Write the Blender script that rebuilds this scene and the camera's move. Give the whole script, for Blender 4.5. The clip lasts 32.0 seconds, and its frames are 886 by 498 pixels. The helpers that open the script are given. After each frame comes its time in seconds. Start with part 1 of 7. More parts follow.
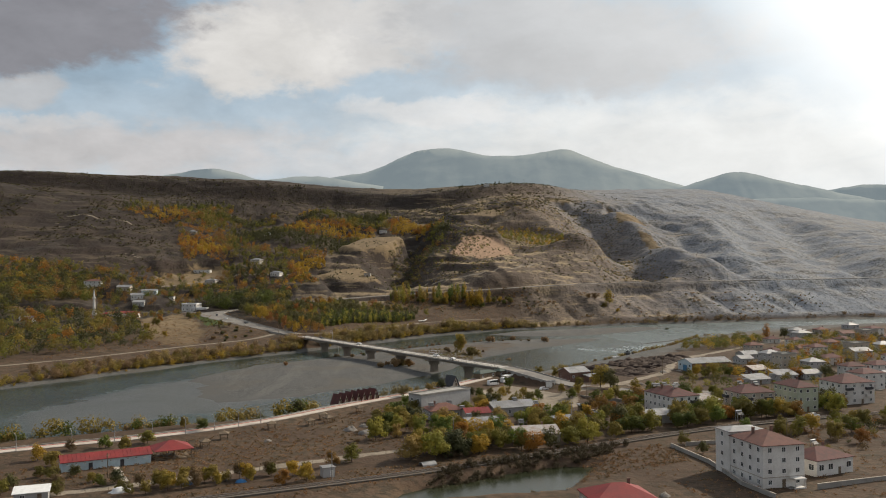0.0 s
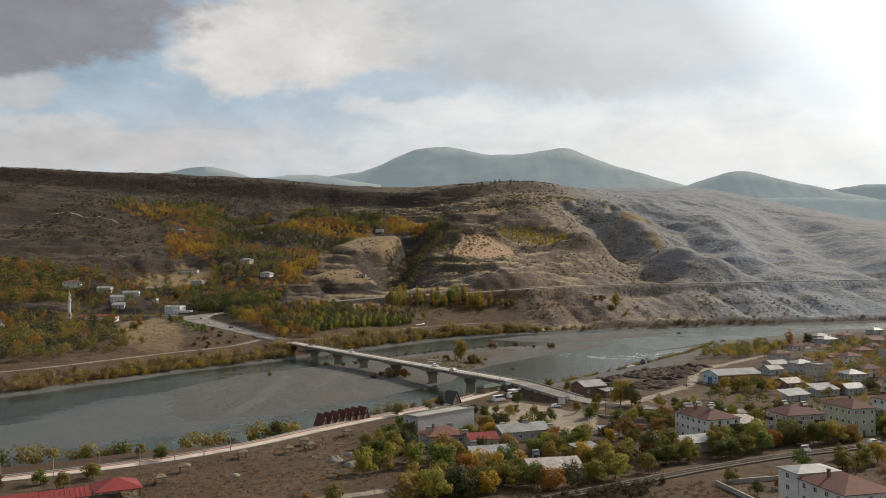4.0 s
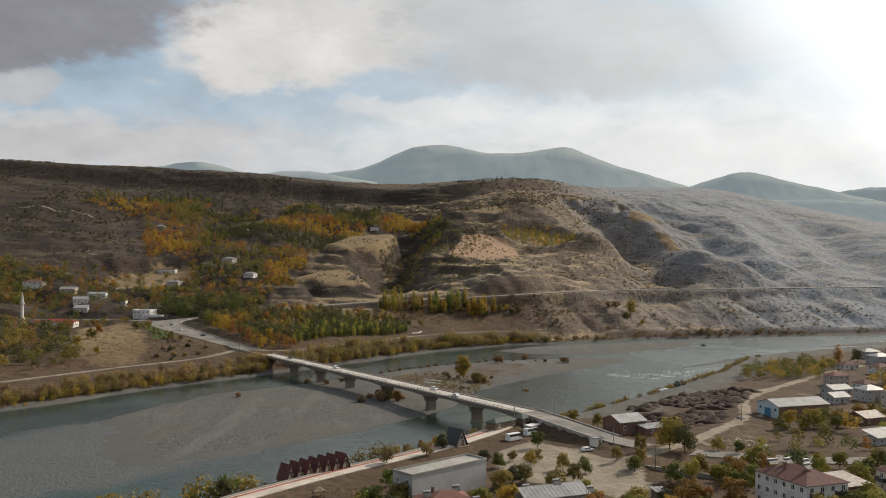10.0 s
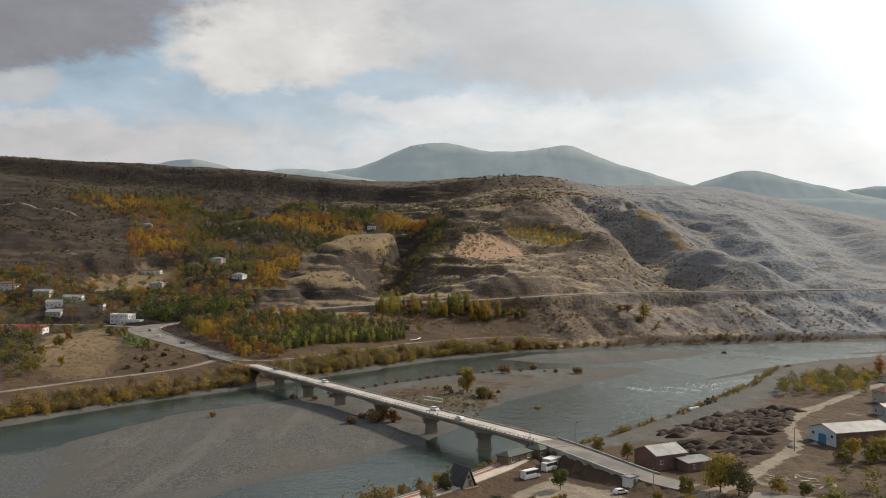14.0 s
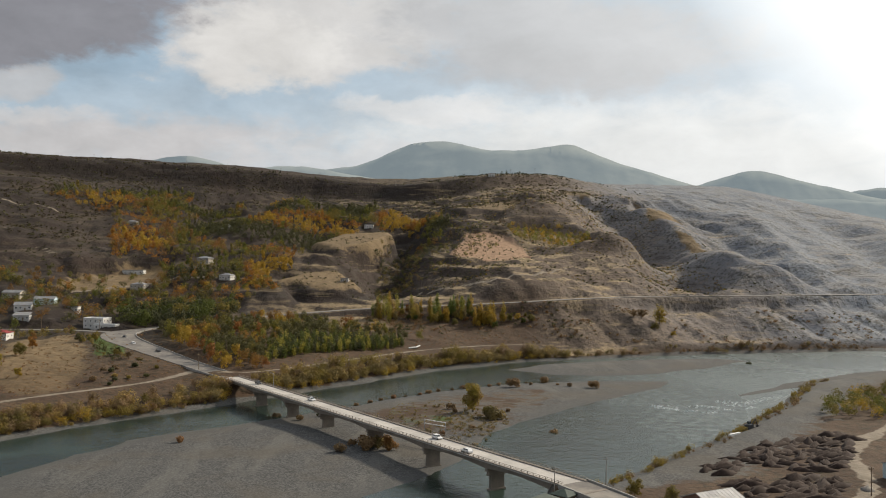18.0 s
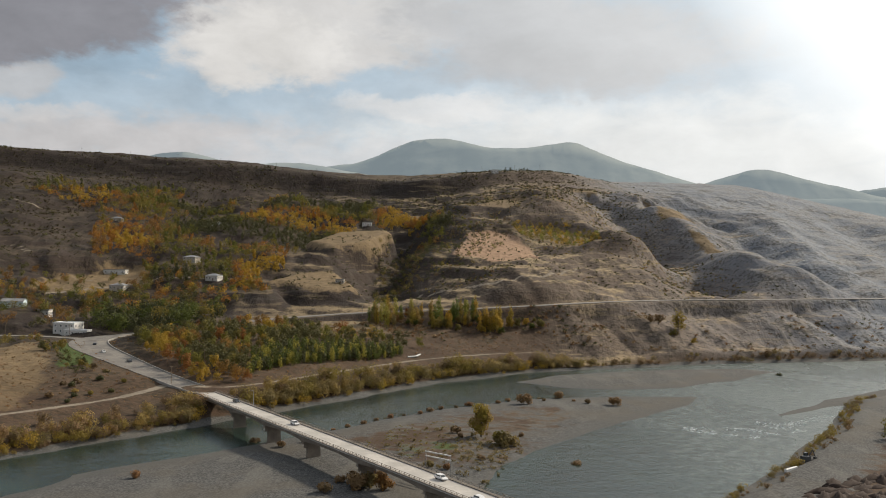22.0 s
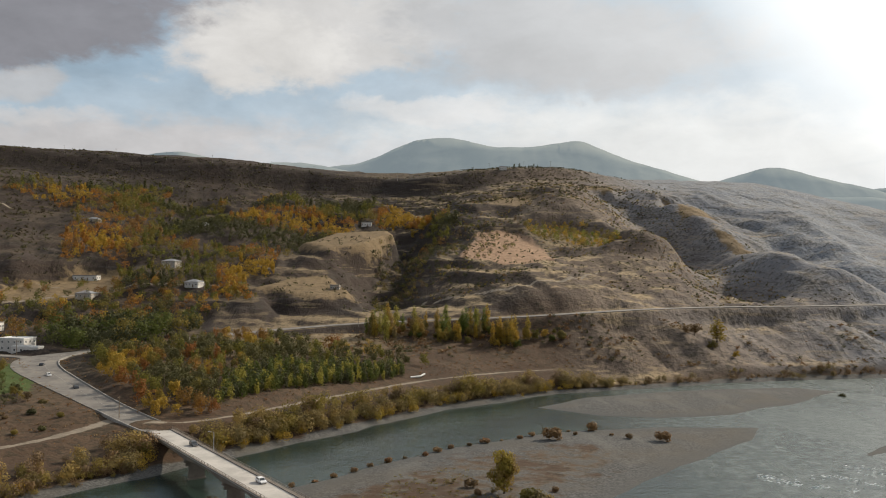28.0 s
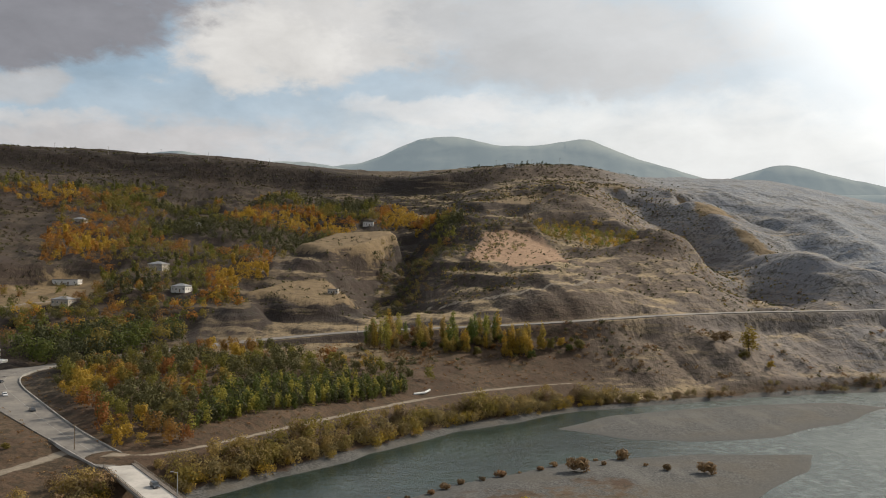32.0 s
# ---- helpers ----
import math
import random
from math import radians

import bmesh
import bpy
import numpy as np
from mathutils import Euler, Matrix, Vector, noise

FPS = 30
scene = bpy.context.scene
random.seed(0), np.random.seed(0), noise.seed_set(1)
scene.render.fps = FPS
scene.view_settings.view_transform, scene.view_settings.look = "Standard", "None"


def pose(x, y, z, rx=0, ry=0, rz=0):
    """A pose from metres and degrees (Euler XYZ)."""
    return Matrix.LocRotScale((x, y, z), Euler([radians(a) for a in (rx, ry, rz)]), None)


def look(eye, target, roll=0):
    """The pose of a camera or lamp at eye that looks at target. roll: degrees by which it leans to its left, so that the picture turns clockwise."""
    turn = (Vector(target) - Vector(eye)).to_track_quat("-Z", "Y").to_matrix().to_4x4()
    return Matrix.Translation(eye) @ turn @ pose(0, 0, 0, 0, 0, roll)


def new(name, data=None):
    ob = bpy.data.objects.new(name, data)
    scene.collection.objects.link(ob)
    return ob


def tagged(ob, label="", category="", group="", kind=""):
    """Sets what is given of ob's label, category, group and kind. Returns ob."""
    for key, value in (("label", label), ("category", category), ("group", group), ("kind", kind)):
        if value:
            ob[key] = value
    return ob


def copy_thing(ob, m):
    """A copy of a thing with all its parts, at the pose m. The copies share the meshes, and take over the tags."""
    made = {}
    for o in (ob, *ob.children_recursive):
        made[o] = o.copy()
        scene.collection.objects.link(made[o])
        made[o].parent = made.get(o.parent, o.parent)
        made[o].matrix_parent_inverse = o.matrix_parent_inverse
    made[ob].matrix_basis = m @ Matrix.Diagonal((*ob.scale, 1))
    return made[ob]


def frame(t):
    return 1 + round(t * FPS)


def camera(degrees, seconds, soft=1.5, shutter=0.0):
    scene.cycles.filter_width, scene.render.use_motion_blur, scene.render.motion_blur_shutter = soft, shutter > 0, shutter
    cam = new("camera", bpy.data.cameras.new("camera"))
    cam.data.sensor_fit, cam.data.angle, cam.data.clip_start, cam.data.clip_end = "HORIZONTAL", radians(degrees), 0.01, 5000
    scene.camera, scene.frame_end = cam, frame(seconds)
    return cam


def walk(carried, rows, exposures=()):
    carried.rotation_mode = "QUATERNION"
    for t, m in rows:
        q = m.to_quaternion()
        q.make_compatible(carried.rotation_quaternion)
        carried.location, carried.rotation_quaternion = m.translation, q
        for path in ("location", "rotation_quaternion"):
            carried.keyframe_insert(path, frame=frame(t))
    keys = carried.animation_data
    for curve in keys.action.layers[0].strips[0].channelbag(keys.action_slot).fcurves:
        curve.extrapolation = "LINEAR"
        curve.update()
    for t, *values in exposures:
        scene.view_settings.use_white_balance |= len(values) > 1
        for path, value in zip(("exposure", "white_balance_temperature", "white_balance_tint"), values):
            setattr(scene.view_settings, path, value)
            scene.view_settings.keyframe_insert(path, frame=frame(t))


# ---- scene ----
# The camera: a drone that flies straight up the valley at about 12 m/s.
cam = camera(54.02, 32.0, 1.0)
PATH = [
    (0, (-0.00, -0.00, 63.75), (-0.00, 99.99, 65.34), -0.42),
    (3, (-0.61, 33.91, 64.02), (-0.44, 133.90, 65.58), -0.37),
    (6, (-1.04, 71.90, 64.68), (-0.66, 171.89, 66.32), -0.26),
    (9, (-2.22, 109.77, 65.47), (-1.73, 209.75, 67.08), 0.10),
    (11, (-2.83, 134.69, 65.88), (-2.24, 234.68, 67.40), 0.24),
    (13, (-3.09, 159.34, 66.47), (-2.49, 259.33, 67.96), 0.21),
    (17, (-4.54, 208.73, 67.49), (-3.85, 308.71, 68.99), 0.47),
    (19, (-5.26, 234.03, 68.00), (-4.54, 334.02, 69.43), 0.59),
    (21, (-5.91, 258.82, 68.64), (-5.21, 358.81, 69.99), 0.67),
    (23, (-6.56, 284.17, 69.54), (-5.86, 384.16, 70.85), 0.79),
    (25, (-7.14, 309.14, 69.80), (-6.55, 409.13, 71.26), 0.66),
    (28, (-7.92, 346.61, 70.32), (-7.64, 446.60, 71.82), 0.51),
    (30, (-8.73, 370.82, 71.04), (-8.59, 470.81, 72.46), 0.42),
    (32, (-8.95, 393.33, 71.76), (-9.18, 493.32, 73.26), 0.34),
]
walk(cam, [(t, look(eye, target, roll)) for t, eye, target, roll in PATH])


# ---- light: broken cloud with a low veiled sun to the right of the flight ----
SUN_AZ, SUN_EL = radians(52), radians(32)   # azimuth from +y towards +x
world = bpy.data.worlds.new("sky")
scene.world = world
world.use_nodes = True
wn, wl = world.node_tree.nodes, world.node_tree.links
wn.clear()
CLOUD_A, CLOUD_B = (7.3, 2.2, 1.4), (0.4, 5.2, 0.0)
# Clouds ahead: direction across and above, half width and height, softness, strength, colour and slant.
CLOUDS = [
    (0.30, 0.125, 0.38, 0.060, 2.0, 0.85, (0.80, 0.80, 0.78), 0.0),
    (-0.42, 0.135, 0.22, 0.030, 1.6, 0.85, (0.66, 0.63, 0.62), 0.0),
    (-0.50, 0.168, 0.12, 0.010, 1.6, 0.7, (0.72, 0.70, 0.69), 0.0),
    (-0.12, 0.115, 0.20, 0.018, 2.0, 0.6, (0.70, 0.69, 0.69), 0.0),
    (-0.01, 0.172, 0.10, 0.012, 1.8, 0.7, (0.78, 0.77, 0.76), -0.05),
    (-0.15, 0.262, 0.17, 0.060, 1.0, 0.95, (0.70, 0.68, 0.66), 0.1),
    (-0.21, 0.240, 0.07, 0.045, 1.2, 0.9, (0.80, 0.78, 0.75), 0.0),
    (0.14, 0.262, 0.22, 0.062, 1.4, 0.95, (0.47, 0.48, 0.50), -0.05),
    (0.12, 0.222, 0.14, 0.030, 1.8, 0.6, (0.40, 0.41, 0.43), 0.0),
    (-0.46, 0.275, 0.18, 0.050, 1.1, 0.95, (0.29, 0.285, 0.31), 0.12),
    (-0.50, 0.205, 0.06, 0.020, 1.4, 0.7, (0.60, 0.58, 0.57), 0.0),
]


def wnode(kind, **values):
    n = wn.new(kind)
    for key, value in values.items():
        n.inputs[key].default_value = value
    return n


def wmath(op, a, b=None, c=None):
    n = wn.new("ShaderNodeMath")
    n.operation = op
    for k, v in enumerate((a, b, c)):
        if v is None:
            continue
        if isinstance(v, (int, float)):
            n.inputs[k].default_value = v
        else:
            wl.new(v, n.inputs[k])
    return n.outputs[0]


def wmix(fac, a, b):
    n = wn.new("ShaderNodeMix")
    n.data_type = "RGBA"
    for k, v in ((0, fac), (6, a), (7, b)):
        if isinstance(v, (int, float, tuple)):
            n.inputs[k].default_value = v
        else:
            wl.new(v, n.inputs[k])
    return n.outputs[2]


def wramp(value, a, b):
    n = wn.new("ShaderNodeMapRange")
    n.interpolation_type = "SMOOTHSTEP"
    wl.new(value, n.inputs[0])
    n.inputs[1].default_value, n.inputs[2].default_value = a, b
    return n.outputs[0]


sky = wn.new("ShaderNodeTexSky")
sky.sky_type, sky.sun_disc = "NISHITA", False
sky.sun_elevation, sky.sun_rotation = SUN_EL, SUN_AZ
sky.air_density, sky.dust_density = 1.0, 2.0
way = wn.new("ShaderNodeTexCoord").outputs["Generated"]
split = wn.new("ShaderNodeSeparateXYZ")
wl.new(way, split.inputs[0])


def cloud_noise(scale, detail, offset, rough=0.55, warp=0.0, flat=1.7):
    m = wn.new("ShaderNodeMapping")
    wl.new(way, m.inputs[0])
    m.inputs["Location"].default_value = offset
    m.inputs["Scale"].default_value = (1.0, 1.0, flat)
    n = wnode("ShaderNodeTexNoise", Scale=scale, Detail=detail, Roughness=rough, Distortion=warp)
    wl.new(m.outputs[0], n.inputs["Vector"])
    return n.outputs["Fac"]


# Thicker cloud higher up, thin bands near the horizon; edges are bright, cores grey.
mass = wmath("ADD", cloud_noise(2.6, 9, CLOUD_A, 0.5, 0.15), wmath("MULTIPLY", wmath("SUBTRACT", wmath("MINIMUM", split.outputs[2], 0.4), 0.14), 0.55))
body = cloud_noise(5.0, 8, CLOUD_B, 0.55, 0.3)
sun_way = Vector((math.sin(SUN_AZ) * math.cos(SUN_EL), math.cos(SUN_AZ) * math.cos(SUN_EL), math.sin(SUN_EL)))
dot = wn.new("ShaderNodeVectorMath")
dot.operation = "DOT_PRODUCT"
wl.new(way, dot.inputs[0])
dot.inputs[1].default_value = sun_way
glow = wmath("MAXIMUM", wramp(dot.outputs["Value"], 0.745, 0.905), wmath("MULTIPLY", wramp(dot.outputs["Value"], 0.4, 0.95), 0.4))
blue = wn.new("ShaderNodeMix")
blue.data_type, blue.blend_type = "RGBA", "MULTIPLY"
blue.inputs[0].default_value = 1.0
wl.new(sky.outputs[0], blue.inputs[6])
blue.inputs[7].default_value = (0.085, 0.085, 0.085, 1)
veil = wmix(0.35, blue.outputs[2], (0.42, 0.5, 0.6, 1))
core = wmath("ADD", wramp(mass, 0.5, 0.62), wmath("MULTIPLY", wmath("SUBTRACT", body, 0.5), 1.1))
cloud = wmix(core, (0.84, 0.83, 0.81, 1), (0.36, 0.375, 0.405, 1))
streak = wramp(cloud_noise(4.2, 7, CLOUD_B, 0.55, 0.4, 6.0), 0.5, 0.66)
thin = wmix(wmath("MULTIPLY", streak, 0.6), veil, (0.72, 0.72, 0.73, 1))
sheet = wmix(wramp(mass, 0.455, 0.54), thin, cloud)
# Ahead of the flight: grey banks, bright heaps and pale bands over a milky blue, in directions (across, above).
ahead = wmath("MAXIMUM", split.outputs[1], 0.05)
swirl_u = wmath("SUBTRACT", cloud_noise(9.0, 8, CLOUD_B, 0.58, 0.2, 1.6), 0.5)
swirl_v = wmath("SUBTRACT", cloud_noise(10.0, 8, CLOUD_A, 0.58, 0.2, 1.6), 0.5)
across = wmath("ADD", wmath("DIVIDE", split.outputs[0], ahead), wmath("MULTIPLY", swirl_u, 0.2))
above = wmath("ADD", wmath("DIVIDE", split.outputs[2], ahead), wmath("MULTIPLY", swirl_v, 0.085))
fluff = wmath("MULTIPLY", wmath("SUBTRACT", cloud_noise(26.0, 7, CLOUD_A, 0.62, 0.3, 2.0), 0.5), 1.9)


def bank(u, v, a, b, soft, tilt=0.0):
    """A ragged cloud round a direction; a and b are its half width and half height."""
    x = wmath("DIVIDE", wmath("SUBTRACT", across, u), a)
    y = wmath("DIVIDE", wmath("SUBTRACT", wmath("SUBTRACT", above, v), wmath("MULTIPLY", wmath("SUBTRACT", across, u), tilt)), b)
    d = wmath("ADD", wmath("MULTIPLY", x, x), wmath("MULTIPLY", y, y))
    return wramp(wmath("ADD", wmath("SUBTRACT", 1.0, d), fluff), -0.5 * soft, 0.5 * soft)


front = wmix(wramp(above, 0.1, 0.26), (0.60, 0.68, 0.74, 1), (0.38, 0.51, 0.63, 1))
for u, v, a, b, soft, much, tone, tilt in CLOUDS:
    front = wmix(wmath("MULTIPLY", bank(u, v, a, b, soft, tilt), much), front, (*tone, 1))
billow = wn.new("ShaderNodeVectorMath")
billow.operation = "SCALE"
wl.new(front, billow.inputs[0])
wl.new(wmath("ADD", 0.88, wmath("MULTIPLY", wmath("SUBTRACT", cloud_noise(13.0, 9, CLOUD_A, 0.6, 0.2, 2.0), 0.5), 0.5)), billow.inputs["Scale"])
sheet = wmix(wramp(split.outputs[1], 0.5, 0.75), sheet, billow.outputs[0])
# Overhead the deck of cloud is thick and grey.
sheet = wmix(wmath("MULTIPLY", wramp(split.outputs[2], 0.36, 0.6), 0.8), sheet, (0.31, 0.345, 0.40, 1))
bright = wmix(wmath("MULTIPLY", glow, 0.97), sheet, (1.3, 1.3, 1.27, 1))
bg = wnode("ShaderNodeBackground", Strength=1.0)
wl.new(bright, bg.inputs[0])
wl.new(bg.outputs[0], wn.new("ShaderNodeOutputWorld").inputs[0])
sun_lamp = bpy.data.lights.new("sun", "SUN")
sun_lamp.energy, sun_lamp.angle, sun_lamp.color = 4.6, radians(1.2), (1.0, 0.88, 0.71)
sun = new("sun", sun_lamp)
sun.matrix_world = look(Vector((300, 0, 300)), Vector((300, 0, 300)) - sun_way)


# ---- materials ----
def node(tree, kind, **values):
    n = tree.nodes.new(kind)
    for key, value in values.items():
        n.inputs[key.replace("_", " ")].default_value = value
    return n


def rgba(c):
    return (*c, 1.0) if len(c) == 3 else c


class Surface:
    """A small builder for one procedural material."""

    def __init__(self, name, rough=0.85, metal=0.0, spec=0.3):
        self.m = bpy.data.materials.new(name)
        self.m.use_nodes = True
        self.t = self.m.node_tree
        self.b = self.t.nodes["Principled BSDF"]
        self.b.inputs["Roughness"].default_value = rough
        self.b.inputs["Metallic"].default_value = metal
        self.b.inputs["Specular IOR Level"].default_value = spec
        self.where = self.t.nodes.new("ShaderNodeNewGeometry").outputs["Position"]

    def link(self, a, b):
        self.t.links.new(a, b)

    def noise(self, size, detail=3.0, rough=0.55, stretch=None, warp=0.0):
        n = node(self.t, "ShaderNodeTexNoise", Scale=1.0, Detail=detail, Roughness=rough, Distortion=warp)
        m = self.t.nodes.new("ShaderNodeMapping")
        s = stretch or (1, 1, 1)
        m.inputs["Scale"].default_value = [k / size for k in s]
        self.link(self.where, m.inputs[0])
        self.link(m.outputs[0], n.inputs["Vector"])
        return n.outputs["Fac"]

    def math(self, op, a, b=0.0):
        n = self.t.nodes.new("ShaderNodeMath")
        n.operation = op
        for k, v in enumerate((a, b)):
            if isinstance(v, (int, float)):
                n.inputs[k].default_value = v
            else:
                self.link(v, n.inputs[k])
        return n.outputs[0]

    def ramp(self, v, a, b):
        n = self.t.nodes.new("ShaderNodeMapRange")
        n.interpolation_type = "SMOOTHSTEP"
        self.link(v, n.inputs[0])
        n.inputs[1].default_value, n.inputs[2].default_value = a, b
        return n.outputs[0]

    def mix(self, fac, a, b):
        n = self.t.nodes.new("ShaderNodeMix")
        n.data_type = "RGBA"
        for k, v in ((0, fac), (6, a), (7, b)):
            if isinstance(v, (int, float)):
                n.inputs[k].default_value = v
            elif isinstance(v, tuple):
                n.inputs[k].default_value = rgba(v)
            else:
                self.link(v, n.inputs[k])
        return n.outputs[2]

    def colour(self, c):
        self.link(c, self.b.inputs["Base Color"])
        return self

    def bump(self, h, strength=0.4, distance=0.1):
        n = node(self.t, "ShaderNodeBump", Strength=strength, Distance=distance)
        self.link(h, n.inputs["Height"])
        self.link(n.outputs[0], self.b.inputs["Normal"])
        return self

    def island(self):
        return self.t.nodes.new("ShaderNodeNewGeometry").outputs["Random Per Island"]

    def chance(self):
        return self.t.nodes.new("ShaderNodeObjectInfo").outputs["Random"]


def worn(name, a, b, size=2.0, rough=0.85, metal=0.0, spec=0.3, dirt=None, bump=0.3, stretch=None, own=0.0):
    """Two tones at a coarse and a fine scale, with dirt; own: how much each object differs."""
    s = Surface(name, rough, metal, spec)
    coarse, fine = s.noise(size, 4, 0.6, stretch), s.noise(size / 9, 3, 0.6, stretch)
    c = s.mix(s.ramp(coarse, 0.35, 0.65), a, b)
    c = s.mix(s.math("MULTIPLY", s.ramp(fine, 0.45, 0.75), 0.4), c, tuple(0.62 * k for k in a))
    if dirt:
        c = s.mix(s.math("MULTIPLY", s.ramp(s.noise(size * 1.7, 5, 0.65), 0.52, 0.72), 0.6), c, dirt)
    if own:
        c = s.mix(s.math("MULTIPLY", s.chance(), own), c, tuple(0.5 * k for k in b))
    s.colour(c)
    s.bump(fine, bump, 0.05)
    return s.m


def leaf(name, tones, shine=0.42):
    """Foliage: tones by clump and by leaf, some light shining through."""
    s = Surface(name, 0.75, 0, 0.2)
    tones = [(1.2 * red, 1.06 * green, 0.95 * blue) for red, green, blue in tones]
    c = s.mix(s.math("ADD", 0.2, s.math("MULTIPLY", s.island(), 0.55)), tones[0], tones[1])
    c = s.mix(s.ramp(s.math("ADD", s.math("MULTIPLY", s.noise(7.0, 2), 0.7), s.math("MULTIPLY", s.chance(), 0.5)), 0.42, 0.78), c, tones[2])
    s.colour(c)
    tr = s.t.nodes.new("ShaderNodeBsdfTranslucent")
    s.link(c, tr.inputs["Color"])
    mx = node(s.t, "ShaderNodeMixShader", Fac=shine)
    s.link(s.b.outputs[0], mx.inputs[1])
    s.link(tr.outputs[0], mx.inputs[2])
    s.link(mx.outputs[0], s.t.nodes["Material Output"].inputs["Surface"])
    return s.m


M_LEAF = {
    "green": leaf("green_leaves", ((0.048, 0.072, 0.021), (0.095, 0.122, 0.032), (0.16, 0.162, 0.038))),
    "olive": leaf("olive_leaves", ((0.075, 0.08, 0.027), (0.15, 0.142, 0.042), (0.21, 0.18, 0.05))),
    "yellow": leaf("yellow_leaves", ((0.25, 0.19, 0.034), (0.4, 0.285, 0.045), (0.23, 0.2, 0.045))),
    "orange": leaf("orange_leaves", ((0.2, 0.108, 0.028), (0.34, 0.175, 0.036), (0.19, 0.125, 0.04))),
    "rust": leaf("rust_leaves", ((0.16, 0.08, 0.03), (0.26, 0.125, 0.038), (0.18, 0.115, 0.045))),
    "dark": leaf("dark_leaves", ((0.04, 0.05, 0.027), (0.064, 0.076, 0.036), (0.085, 0.09, 0.038)), 0.25),
    "fresh": leaf("poplar_leaves", ((0.07, 0.115, 0.03), (0.14, 0.19, 0.044), (0.25, 0.25, 0.055))),
    "willow": leaf("willow_leaves", ((0.22, 0.18, 0.07), (0.34, 0.265, 0.09), (0.15, 0.135, 0.065))),
    "brush": leaf("dry_brush", ((0.16, 0.118, 0.068), (0.24, 0.172, 0.09), (0.12, 0.095, 0.055)), 0.25),
    "redbrush": leaf("russet_brush", ((0.17, 0.105, 0.055), (0.26, 0.16, 0.08), (0.16, 0.115, 0.065)), 0.2),
}
M_LEAF["reed"] = leaf("dark_reeds", ((0.035, 0.032, 0.02), (0.07, 0.06, 0.035), (0.05, 0.048, 0.028)), 0.2)
M_BARK = worn("bark", (0.11, 0.085, 0.06), (0.07, 0.055, 0.04), 0.8)
M_CONC = worn("concrete", (0.34, 0.325, 0.3), (0.25, 0.24, 0.22), 6.0, 0.9, dirt=(0.13, 0.12, 0.105))
M_BRIDGE = worn("weathered_bridge_concrete", (0.24, 0.205, 0.17), (0.175, 0.15, 0.125), 5.0, 0.9, dirt=(0.1, 0.085, 0.07))
M_DECK = worn("worn_concrete_deck", (0.48, 0.45, 0.41), (0.36, 0.34, 0.31), 9.0, 0.9, dirt=(0.24, 0.22, 0.2))
M_ASPH = worn("dusty_asphalt", (0.2, 0.185, 0.165), (0.135, 0.125, 0.115), 7.0, 0.92, dirt=(0.3, 0.27, 0.225))
M_PAVE = worn("pale_paving", (0.5, 0.44, 0.38), (0.4, 0.35, 0.3), 4.0, 0.9, dirt=(0.26, 0.22, 0.18))
M_RED_LANE = worn("red_paving", (0.3, 0.09, 0.07), (0.22, 0.075, 0.06), 3.0, 0.9, dirt=(0.2, 0.15, 0.12))
M_WHITE = worn("white_render", (0.69, 0.675, 0.645), (0.59, 0.57, 0.54), 4.0, 0.9, dirt=(0.42, 0.39, 0.34), own=0.15)
M_CREAM = worn("cream_render", (0.5, 0.45, 0.38), (0.4, 0.355, 0.3), 4.0, 0.9, dirt=(0.27, 0.235, 0.19), own=0.3)
M_GREENWALL = worn("pale_green_render", (0.44, 0.47, 0.36), (0.37, 0.4, 0.31), 4.0, 0.9, dirt=(0.3, 0.3, 0.24))
M_GREYWALL = worn("grey_render", (0.42, 0.42, 0.42), (0.34, 0.34, 0.335), 6.0, 0.85, dirt=(0.33, 0.32, 0.3), own=0.15)
M_BLUEWALL = worn("pale_blue_render", (0.52, 0.62, 0.66), (0.42, 0.53, 0.58), 4.0, 0.85, dirt=(0.33, 0.35, 0.34))
M_BRICK = worn("bare_brick", (0.22, 0.13, 0.1), (0.16, 0.1, 0.08), 2.0, 0.95, dirt=(0.25, 0.21, 0.18), own=0.2)
M_REDROOF = worn("red_sheet_roof", (0.24, 0.035, 0.033), (0.18, 0.032, 0.032), 4.0, 0.7, 0.0, 0.25, dirt=(0.17, 0.05, 0.042), stretch=(1, 1, 0.2))
M_TILE = worn("clay_tile_roof", (0.2, 0.088, 0.068), (0.14, 0.068, 0.056), 2.0, 0.85, dirt=(0.12, 0.07, 0.055), own=0.35)
M_MAROON = worn("maroon_tile_roof", (0.13, 0.048, 0.043), (0.088, 0.04, 0.037), 2.0, 0.85, dirt=(0.09, 0.055, 0.05), own=0.3)
M_TIN = worn("weathered_tin_roof", (0.32, 0.32, 0.32), (0.22, 0.22, 0.222), 3.0, 0.55, 0.2, 0.4, dirt=(0.2, 0.16, 0.13), own=0.3)
M_RUST = worn("rusty_tin_roof", (0.3, 0.24, 0.2), (0.42, 0.4, 0.38), 1.6, 0.65, 0.2, 0.4, dirt=(0.16, 0.085, 0.05))
M_GLASS = worn("window_glass", (0.05, 0.06, 0.065), (0.035, 0.04, 0.045), 2.0, 0.15, 0.0, 0.6, bump=0.02)
M_FRAME = worn("white_frame", (0.75, 0.75, 0.74), (0.66, 0.66, 0.64), 1.0, 0.6)
M_DARK = worn("dark_paint", (0.06, 0.06, 0.065), (0.04, 0.04, 0.045), 1.0, 0.6)
M_BLUE = worn("blue_paint", (0.06, 0.2, 0.34), (0.05, 0.15, 0.26), 1.0, 0.6)
